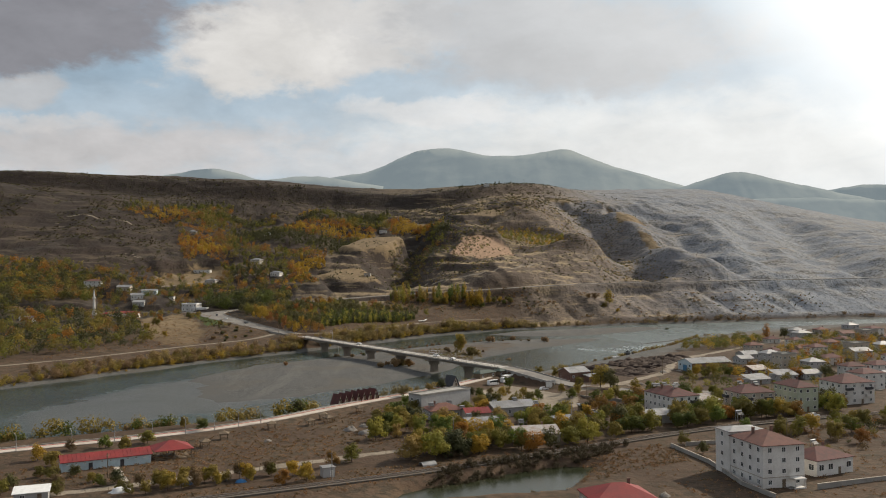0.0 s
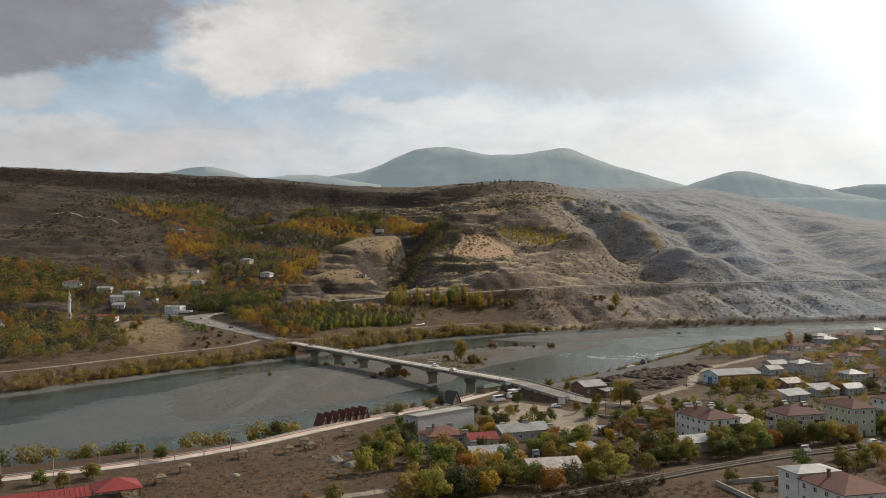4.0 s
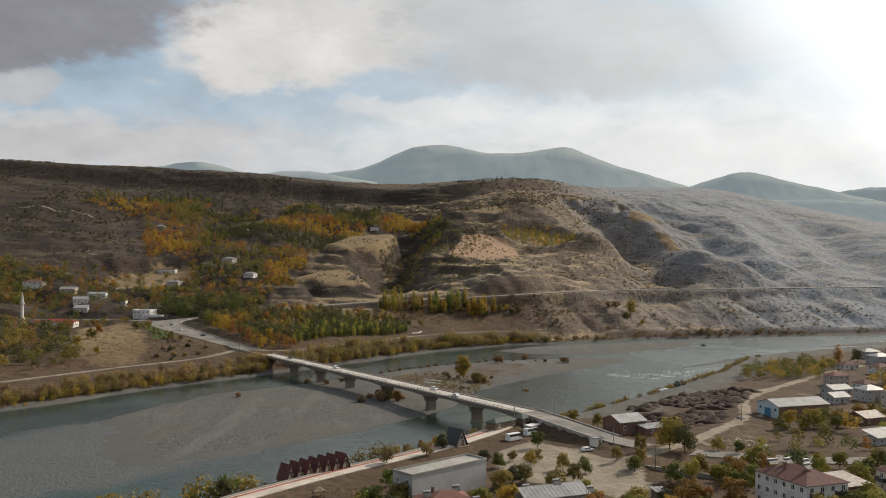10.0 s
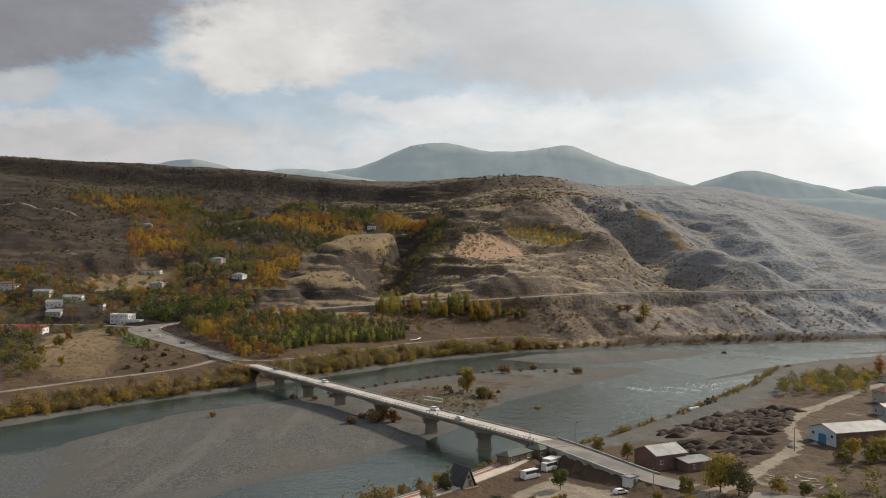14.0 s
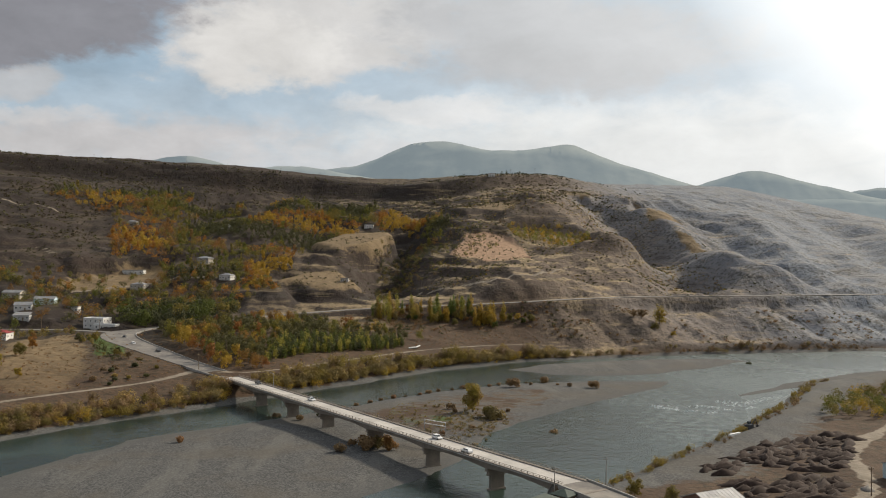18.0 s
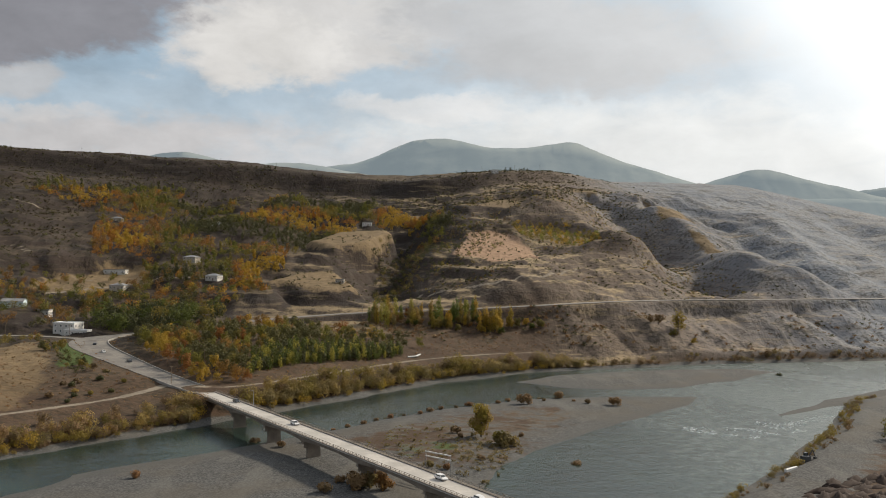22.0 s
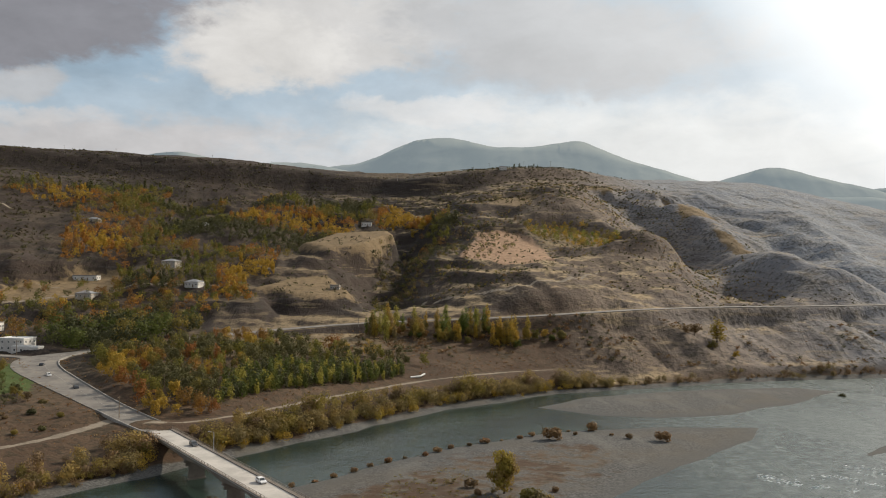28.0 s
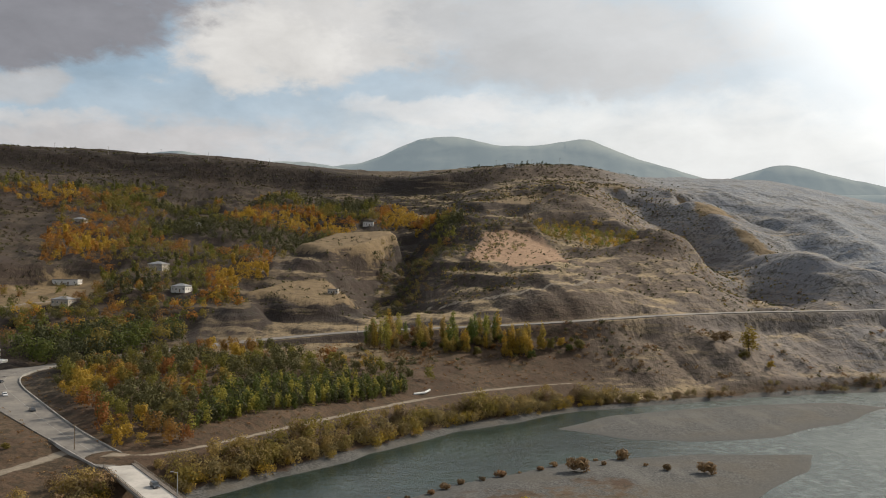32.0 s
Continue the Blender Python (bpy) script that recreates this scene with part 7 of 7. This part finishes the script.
part("cap", tubes(((0, 0, 18.0), (0, 0, 22.4), 1.0, 0.05), sides=14), M_GREYWALL, minaret)


# Garden trees that fill the gaps between the houses, the railway and the river.
def clear_of_things(x, y, room):
    if any(math.hypot(x - a, y - b) < q + room for a, b, q in FOOTPRINTS):
        return False
    one, two = np.array([x]), np.array([y])
    if inside(one, two, YARD)[0] > -2 or abs(line_distance(one, two, RAILWAY)[0][0]) < 6 or abs(line_distance(one, two, TOWN_ROAD)[0][0]) < 8 or abs(line_distance(one, two, YARD_ROAD)[0][0]) < 6:
        return False
    return True


for x, y, h, tone in TOWN_TREES:
    if clear_of_things(x, y, -0.5):
        plant_at("tree", tone, x, y, h * 1.1, rng.uniform(1.0, 1.3))
far_rows = []
for outline, count, seed, gap, low, high in (
        ([(-14, 260), (30, 281), (80, 312), (120, 330), (160, 344), (158, 354), (112, 343), (76, 324), (40, 304), (-6, 286)], 80, 71, 5.0, 6.0, 9.5),
        ([(-24, 296), (50, 300), (58, 350), (40, 374), (10, 376), (-16, 366), (-26, 340)], 70, 72, 5.2, 5, 8.5),
        ([(60, 330), (160, 346), (195, 384), (150, 404), (100, 396), (62, 372)], 75, 73, 5.5, 5, 8.5),
        ([(95, 398), (190, 400), (200, 460), (150, 470), (118, 440)], 40, 74, 6.5, 4, 7),
        ([(128, 468), (150, 472), (178, 480), (182, 470), (150, 455)], 14, 75, 5, 4.5, 7),
        ([(110, 296), (190, 320), (190, 332), (120, 312)], 16, 76, 7, 4, 6.5)):
    for x, y in within(outline, count, seed, gap):
        if clear_of_things(x, y, 1.2):
            if y > 388:
                far_rows.append((x, y))
                continue
            plant_at("tree", pick(["olive", "green", "fresh", "yellow", "orange", "dark", "willow"], [6, 5, 3, 2, 1.2, 2, 1]), x, y, rng.uniform(low, high), rng.uniform(0.9, 1.25))
plant_many(far_rows, ["olive", "green", "fresh", "yellow", "orange", "dark"], [6, 5, 3, 2, 1, 2], 4.5, 7.5, "in the gardens behind the workshops")
for x, y, h, tone in ((31, 414, 6.5, "green"), (35, 383, 5.5, "olive"), (41, 379, 5.5, "green"), (53, 393, 4.5, "olive"), (26, 390, 5, "yellow"), (16, 386, 5.5, "green"), (21, 395, 4, "willow"), (29, 396, 4, "willow"), (12, 392, 5, "dark"),
                      (73, 406, 11, "yellow"), (77, 403, 10, "dark"), (62, 399, 6, "olive"), (56, 381, 6, "green"), (59, 386, 5, "olive"), (90, 409, 5.5, "olive"), (95, 404, 5, "green"), (58, 452, 5.5, "olive"), (36, 370, 6, "olive"),
                      (-20, 406, 4.5, "olive"), (-13, 413, 3.6, "willow"), (-8, 419, 3.4, "willow"), (-3, 425, 4, "yellow"), (-1, 409, 5, "dark"), (-16, 410, 3.4, "yellow")):
    plant_at("tree", tone, x, y, h, 1.0)


# ---- vehicles, poles and small things ----
def car(x, y, turn, paint, label, z=None, kind="hatch", group="cars"):
    ob = thing("car" if kind != "van" else "minibus", label, "car" if kind != "van" else "minibus", pose(x, y, ground_at(x, y) if z is None else z, 0, 0, turn), group)
    length, wide, low, high = (4.3, 1.75, 0.78, 1.45) if kind == "hatch" else (6.4, 2.1, 1.15, 2.7)
    a, b = length / 2, wide / 2

    def hull():
        bm = bmesh.new()
        outline = [(-a, 0.35), (a, 0.35), (a, low * 0.8), (a * 0.9, low), (a * 0.45, low * 1.1), (a * 0.2 if kind == "hatch" else a * 0.75, high), (-a * 0.7 if kind == "hatch" else -a * 0.97, high), (-a * 0.97, low * 1.1), (-a, low * 0.8)]
        sides = []
        for s in (-1, 1):
            sides.append([bm.verts.new((px, s * (b if pz <= low * 1.1 else b * 0.86), pz)) for px, pz in outline])
        bm.faces.new(sides[0])
        bm.faces.new(sides[1][::-1])
        for k in range(len(outline)):
            j = (k + 1) % len(outline)
            bm.faces.new((sides[0][j], sides[0][k], sides[1][k], sides[1][j]))
        return bm

    part("body", shared_mesh(("body", kind, paint.name), hull, paint), None, ob)
    g0, g1 = (-a * 0.72, a * 0.3) if kind == "hatch" else (-a * 0.9, a * 0.7)
    part("side_glass", shared_mesh(("side_glass", kind), lambda: boxes((g0, -b * 0.96, low * 1.12, g1, -b * 0.88, high * 0.93), (g0, b * 0.88, low * 1.12, g1, b * 0.96, high * 0.93)), M_GLASS), None, ob)

    def screen():
        bm = bmesh.new()
        x0, x1 = (a * 0.44, a * 0.22) if kind == "hatch" else (a * 0.5, a * 0.76)
        v = [bm.verts.new(p) for p in ((x0 + 0.06, -b * 0.8, low * 1.14), (x0 + 0.06, b * 0.8, low * 1.14), (x1 + 0.06, b * 0.74, high * 0.96), (x1 + 0.06, -b * 0.74, high * 0.96), (x0 - 0.02, -b * 0.8, low * 1.14), (x0 - 0.02, b * 0.8, low * 1.14), (x1 - 0.02, b * 0.74, high * 0.96), (x1 - 0.02, -b * 0.74, high * 0.96))]
        for f in ((0, 1, 2, 3), (4, 7, 6, 5), (0, 4, 5, 1), (3, 2, 6, 7), (1, 5, 6, 2), (0, 3, 7, 4)):
            bm.faces.new([v[k] for k in f])
        return bm

    part("windscreen", shared_mesh(("windscreen", kind), screen, M_GLASS), None, ob)
    for px in (-a * 0.62, a * 0.62):
        for s in (-1, 1):
            w = part("wheel", shared_mesh(("wheel", 1), lambda: tubes(((0, -0.1, 0), (0, 0.1, 0), 0.32, 0.32), sides=12), M_TYRE), None, ob)
            w.location = (px, s * (b - 0.1), 0.32)
            part("rim", shared_mesh(("rim", 1), lambda: tubes(((0, -0.12, 0), (0, 0.12, 0), 0.18, 0.18), sides=8), M_STEEL), None, w)
    for s in (-1, 1):
        part("headlight", shared_mesh(("headlight", 1), lambda: boxes((-0.05, -0.16, -0.08, 0.05, 0.16, 0.08)), M_FRAME), None, ob).location = (a - 0.02, s * b * 0.68, low * 0.72)
    return ob


def on_bridge(along, across):
    p = B_MID + B_DIR * along + B_NOR * across
    return p.x, p.y


b_turn = math.degrees(math.atan2(B_DIR.y, B_DIR.x))
for along, across, back, paint, words in ((-2, 1.8, 0, M_CARWHITE, "white hatchback driving over the bridge"), (-95, 1.6, 0, M_CARWHITE, "white car driving over the bridge"), (-152, 1.8, 0, M_CARDARK, "dark car at the end of the bridge"), (20, -2.2, 180, M_CARWHITE, "white car heading out over the bridge")):
    x, y = on_bridge(along, across)
    car(x, y, b_turn + back, paint, words, B_TOP)
for x, y, a, paint, words in ((-164, 721, 125, M_CARDARK, "dark car on the bridge approach"), (-200, 768, 100, M_CARDARK, "dark car at the road junction"), (-186, 744, -55, M_CARWHITE, "white car at the road junction"), (47, 410, 25, M_CARWHITE, "white estate car parked on the dusty yard"), (59, 345, 10, M_CARWHITE, "white car parked under the trees"),
                              (69, 338, 40, M_CARDARK, "dark car parked by the houses"), (86, 373, 15, M_CARWHITE, "white car parked in the lane"), (140, 330, 20, M_CARWHITE, "white car beside the railway")):
    car(x, y, a, paint, words)
car(24, 426, 40, M_CARWHITE, "white minibus parked by the promenade", kind="van", group="minibuses")
car(31, 436, 45, M_CARWHITE, "long white minibus beside the kiosks", kind="van", group="minibuses")


def pole(x, y, h, label, lamp=False, arm=0.0, z=None, turn=0.0, wood=False):
    ob = thing("street_lamp" if lamp else "utility_pole", label, "street lamp" if lamp else "utility pole", pose(x, y, ground_at(x, y) if z is None else z, 0, 0, turn), "street lamps" if lamp else "utility poles")
    mat = M_STEEL if lamp else (M_WOOD if wood else M_POLE)
    part("shaft", shared_mesh(("shaft", h, lamp, wood), lambda: tubes(((0, 0, -0.6), (0, 0, h), 0.17, 0.09), sides=8), mat), None, ob)
    if lamp:
        part("arm", shared_mesh(("arm", h), lambda: tubes(((0, 0, h - 0.1), (1.4, 0, h + 0.35), 0.06, 0.05)), M_STEEL), None, ob)
        part("lamp_head", shared_mesh(("lamp_head", h), lambda: boxes((1.2, -0.14, h + 0.28, 1.9, 0.14, h + 0.44)), M_GREYWALL), None, ob)
    else:
        part("crossarm", shared_mesh(("crossarm", h), lambda: boxes((-0.9, -0.06, h - 0.7, 0.9, 0.06, h - 0.55)), M_WOOD), None, ob)
        for dx in (-0.8, 0, 0.8):
            part("insulator", shared_mesh(("insulator", h), lambda: tubes(((0, 0, h - 0.55), (0, 0, h - 0.3), 0.06, 0.04)), M_DARK), None, ob).location = (dx, 0, 0)
    return ob


for x, y, h, wood in ((26, 446, 10, False), (44, 470, 9, False), (54, 402, 9, False), (-128, 674, 9, True), (-121, 705, 9, True), (-150, 745, 9, True), (-172, 790, 8, True), (-140, 860, 8, True), (-60, 905, 8, False), (116, 462, 8, True), (3, 290, 9, False), (-31, 240, 8, False), (47, 322, 8, False), (86, 336, 8, False),
                      (-8, 318, 8, False), (62, 380, 8, True), (100, 372, 8, False), (140, 372, 8, False), (-95, 246, 7, True), (110, 280, 8, True), (-228, 800, 8, True), (-262, 790, 8, True)):
    pole(x, y, h, "tall weathered timber utility pole" if wood else "grey concrete utility pole with a crossarm", wood=wood, turn=float(rng.uniform(0, 90)))
for k in range(9):
    x, y, z = resample(PROMENADE, 22)[k + 5]
    pole(x + 2.2, y - 2.4, 5.0, "slim grey promenade lamp post", True, z=z, turn=130)
for along in (-140,):
    x, y = on_bridge(along, 4.3)
    pole(x, y, 6.0, "slim steel lamp post on the bridge", True, z=B_TOP + 0.2, turn=b_turn - 90)
# Poles along the crest, against the sky.
for k, x in enumerate((-520, -455, -390, -330, -250, -190, -130, -70, 60, 110, 150)):
    y = float(np.interp(x, [c[0] for c in CREST], [c[1] for c in CREST]))
    pole(x, y - 10, 12, "utility pole standing on the hill crest", turn=15)
# Frames that carry a pipe gauge by the river.
for x, y, a in ((-72, 620, -45), (-5, 543, -40)):
    g = thing("gauge_frame", "pale steel frame of two posts and two bars", "frame", pose(x, y, ground_at(x, y), 0, 0, a), "steel frames")
    for dx in (-5, 5):
        part("post", shared_mesh(("gauge_post", 1), lambda: tubes(((0, 0, -1), (0, 0, 8.5), 0.13, 0.13)), M_STEEL), None, g).location = (dx, 0, 0)
    for z in (7.0, 8.4):
        part("bar", shared_mesh(("gauge_bar", 1), lambda: boxes((-5.2, -0.14, -0.14, 5.2, 0.14, 0.14)), M_FRAME), None, g).location = (0, 0, z)
# White pipe end by the track.
pipe = thing("pipe", "thick white pipe lying beside the river track", "pipe", pose(-18, 799, ground_at(-18, 799) + 0.6, 0, 0, 35))
part("tube", tubes(((-6, 0, 0), (0, 0, 0.1), 0.5, 0.5), ((0, 0, 0.1), (4, 1.6, 0.9), 0.5, 0.5), sides=10), M_FRAME, pipe)

# Garden walls of the apartment house.
for k, (a, b) in enumerate((((73, 281), (78, 258)), ((78, 258), (79, 232)), ((79, 232), (83, 219)), ((97, 227), (122, 236)), ((94, 322 - 36), (78, 282)), ((60, 385), (78, 372)), ((78, 372), (95, 376)))):
    a, b = Vector((*a, 0)), Vector((*b, 0))
    m = (a + b) / 2
    n = (b - a).length
    w = thing("garden_wall", "low pale concrete garden wall", "wall", pose(m.x, m.y, ground_at(m.x, m.y), 0, 0, math.degrees(math.atan2(b.y - a.y, b.x - a.x))), "garden walls")
    part("wall", boxes((-n / 2, -0.12, -1.2, n / 2, 0.12, 1.15)), M_CONC, w)
    part("coping", boxes((-n / 2, -0.2, 1.15, n / 2, 0.2, 1.27)), M_CREAM, w)


# Heaps of dug soil on the river yard.
def heap_mesh(seed, material):
    r = np.random.default_rng(seed)
    t = np.linspace(0, 2 * math.pi, 13)[:-1]
    v, f = [], []
    for ring, (rad, z) in enumerate(((1.0, -0.12), (0.82, 0.14), (0.52, 0.42), (0.22, 0.6))):
        for k in range(12):
            q = rad * (1 + 0.18 * r.normal())
            v.append((q * math.cos(t[k]), q * math.sin(t[k]) * 0.8, z * (1 + 0.15 * r.normal())))
    v.append((0, 0, 0.66))
    for ring in range(3):
        for k in range(12):
            j = (k + 1) % 12
            f.append((ring * 12 + k, ring * 12 + j, ring * 12 + 12 + j, ring * 12 + 12 + k))
    f += [(36 + k, 36 + (k + 1) % 12, 48, 48) for k in range(12)]
    me = bpy.data.meshes.new("heap")
    me.from_pydata(v, [], [q if q[2] != q[3] else q[:3] for q in f])
    me.materials.append(material)
    me.polygons.foreach_set("use_smooth", [True] * len(me.polygons))
    return me


HEAPS = [heap_mesh(300 + k, M_HEAP) for k in range(5)]
TIPS = ([(78, 494), (109, 530), (152, 556), (146, 534), (121, 493), (104, 493), (98, 505), (82, 484)], [(90, 468), (109, 490), (115, 481), (110, 466), (97, 452), (95, 462)], [(82, 476), (90, 481), (89, 466), (84, 456), (80, 468)])
for k, (x, y) in enumerate(within(TIPS[0], 110, 81, 3.1) + within(TIPS[1], 36, 82, 2.9) + within(TIPS[2], 12, 83, 3.0)):
    o = tagged(new("soil_mound", HEAPS[k % 5]), "tipped heap of dark brown dug soil", "mound", "soil mounds")
    s = float(rng.uniform(1.7, 3.6))
    o.matrix_world = pose(x, y, ground_at(x, y) - 0.05, 0, 0, 30 + float(rng.normal(0, 22))) @ Matrix.Diagonal((s * rng.uniform(1.2, 2.4), s * rng.uniform(0.6, 0.9), s * rng.uniform(0.45, 0.95), 1))
# Boards thrown down on the weedy ground beside the town road.
for k, (x, y) in enumerate(within([(93, 428), (104, 431), (109, 425), (104, 413), (97, 416)], 22, 84, 1.8)):
    o = tagged(new("board", shared_mesh(("board", k % 3), lambda: boxes((-1.4, -0.28, 0, 1.4, 0.28, 0.09)), (M_CONC, M_WOOD, M_CREAM)[k % 3])), "loose weathered board lying on weedy ground", "board", "loose boards")
    o.matrix_world = pose(x, y, ground_at(x, y) + 0.06, rng.uniform(-4, 4), rng.uniform(-4, 4), rng.uniform(0, 180))
RUBBLE = [heap_mesh(320 + k, M_RUBBLE) for k in range(3)]
for x, y, s in ((-34, 315, 3.2), (-28, 308, 3.4), (-30, 322, 2.2), (56, 222, 2), (118, 468, 2.6), (128, 474, 2), (108, 418, 2.4), (96, 424, 2.0), (-60, 296, 1.8), (140, 396, 2.2)):
    o = tagged(new("rubble_mound", RUBBLE[int(s * 10) % 3]), "grey heap of rubble and branches", "mound", "rubble mounds")
    o.matrix_world = pose(x, y, ground_at(x, y) - 0.1, 0, 0, float(rng.uniform(0, 180))) @ Matrix.Diagonal((s, s, s * 0.7, 1))
digger = thing("excavator", "small dark excavator on the river embankment", "excavator", pose(119, 564, ground_at(119, 564), 0, 0, 30))
part("track", boxes((-1.6, -1.2, 0, 1.6, -0.7, 0.8)), M_DARK, digger)
part("track", boxes((-1.6, 0.7, 0, 1.6, 1.2, 0.8)), M_DARK, digger)
part("body", boxes((-1.7, -1.1, 0.85, 1.0, 1.1, 2.0)), M_CARDARK, digger)
part("cab", boxes((-0.2, 0.2, 2.0, 1.1, 1.1, 3.0)), M_GLASS, digger)
part("boom", tubes(((0.9, -0.2, 1.6), (3.0, -0.2, 3.8), 0.25, 0.2), ((3.0, -0.2, 3.8), (4.4, -0.2, 1.2), 0.2, 0.15)), M_DARK, digger)
part("bucket", boxes((4.0, -0.7, 0.4, 4.8, 0.3, 1.3)), M_DARK, digger)
beam = thing("concrete_beam", "pale concrete beam lying on the bank", "beam", pose(109, 552, ground_at(109, 552) + 0.3, 0, 0, 40))
part("body", boxes((-3.5, -0.5, -0.4, 3.5, 0.5, 0.5)), M_FRAME, beam)
for x, y in ((-70, 238), (-56, 240)):
    t = tagged(new("tarpaulin", heap_mesh(340 + int(-x), M_TARP)), "blue tarpaulin thrown over a stack", "tarpaulin", "tarpaulins")
    t.matrix_world = pose(x, y, ground_at(x, y), 0, 0, 20) @ Matrix.Diagonal((1.8, 1.5, 1.3, 1))


# Odds and ends on the open ground by the railway.
sheet_heap = tagged(new("white_sheeting", heap_mesh(360, M_FRAME)), "torn white plastic sheeting over a heap", "sheeting")
sheet_heap.matrix_world = pose(-86, 231, ground_at(-86, 231) - 0.1, 0, 0, 25) @ Matrix.Diagonal((3.6, 2.6, 2.2, 1))
oven = thing("clay_oven", "small white domed clay oven beside the lane", "oven", pose(-10, 273, ground_at(-10, 273), 0, 0, 200))
part("dome", heap_mesh(361, M_CREAM), None, oven).matrix_local = Matrix.Diagonal((1.7, 1.9, 2.6, 1))
part("mouth", boxes((-0.4, 0.9, 0.1, 0.4, 1.55, 0.9)), M_DARK, oven, "dark oven mouth")
tin_arch = thing("tin_shelter", "low curved tin shelter beside the railway", "shelter", pose(-5, 259, ground_at(-5, 259), 0, 0, 30))
bm = bmesh.new()
ring = []
for k in range(9):
    q = math.pi * k / 8
    ring.append([bm.verts.new((dx, r * math.cos(q), r * math.sin(q) * 0.75)) for dx, r in ((-2.4, 1.5), (2.4, 1.5), (2.4, 1.42), (-2.4, 1.42))])
for one, two in zip(ring[:-1], ring[1:]):
    for j in range(4):
        bm.faces.new((one[j], one[(j + 1) % 4], two[(j + 1) % 4], two[j]))
part("arch", bm, M_TIN, tin_arch)
ramp = thing("walkway", "pale plank walkway from the restaurant door", "walkway", pose(-93, 250.5, ground_at(-93, 250.5) + 0.05, 0, 0, 118))
for k in range(14):
    part("plank", shared_mesh(("plank", 1), lambda: boxes((-0.62, -0.8, -0.08, 0.62, 0.8, 0.06)), M_CREAM), None, ramp).location = (-9.1 + 1.4 * k, 0, 0.02 * (k % 3))
house("small store with a white sheet roof below the restaurant", -106, 224, 20, 8, 5, 2.6, "shed", 0.7, M_GREYWALL, M_FRAME, 1, "f", 2, "shed", "shed")
# Wire fence posts along the field lane.
fence = thing("field_fence", "row of thin timber fence posts along the lane", "fence")
for k, (x, y, z) in enumerate(resample(FIELD_LANE, 5.0).tolist()):
    part("post", shared_mesh(("fence_post", 1), lambda: tubes(((0, 0, -0.4), (0, 0, 1.3), 0.06, 0.05), sides=5), M_WOOD), None, fence).location = (x + 1.6, y - 2.6, float(ground_at(x + 1.6, y - 2.6)))
# White water over the shallows: short broken crests that lie across the current.
def foam_patch(x, y, long, wide, seed):
    r = np.random.default_rng(seed)
    v, f = [], []
    for k in range(26):
        cx, cy = r.normal(0, 1.1 * long), r.normal(0, 1.6 * wide + 0.5)
        half, thick, up = r.uniform(0.25, 0.95), r.uniform(0.07, 0.22), r.uniform(0.06, 0.2)
        bow = r.uniform(-0.25, 0.25)
        base = len(v)
        for i, share in enumerate((-1.0, -0.5, 0.0, 0.5, 1.0)):
            w = thick * (1.05 - share * share) * r.uniform(0.7, 1.3)
            px, py = cx + half * share, cy + bow * share * share * half
            v += [(px, py - w, 0.0), (px, py, up * (1.1 - share * share)), (px, py + w, 0.0)]
            if i:
                for j in (0, 1):
                    f.append((base + 3 * i - 3 + j, base + 3 * i + j, base + 3 * i + 1 + j, base + 3 * i - 2 + j))
    me = bpy.data.meshes.new("rapid")
    me.from_pydata(v, [], f)
    me.materials.append(M_FOAM)
    o = tagged(new("white_water", me), "white broken crests of water over the shallows", "rapids", "rapids")
    o.matrix_world = pose(x, y, 0.015, 0, 0, 15)


for k, (x, y, a, b) in enumerate(((104, 633, 3.0, 1.2), (101, 636, 1.8, 0.8), (106, 627, 2.0, 0.8), (124, 636, 2.6, 0.9), (128, 633, 1.8, 0.8), (122, 619, 2.4, 0.7), (140, 641, 2.4, 0.8), (147, 648, 3.0, 1.0), (153, 652, 3.0, 1.0), (159, 657, 3.0, 0.9), (144, 633, 2.0, 0.7), (166, 664, 3.0, 0.8), (113, 622, 1.8, 0.6), (175, 670, 2.6, 0.7), (188, 684, 3.0, 0.8), (131, 626, 1.6, 0.5), (199, 694, 3.0, 0.6), (137, 650, 2.0, 0.8), (214, 712, 3.0, 0.6))):
    foam_patch(x, y, a, b, 400 + k)
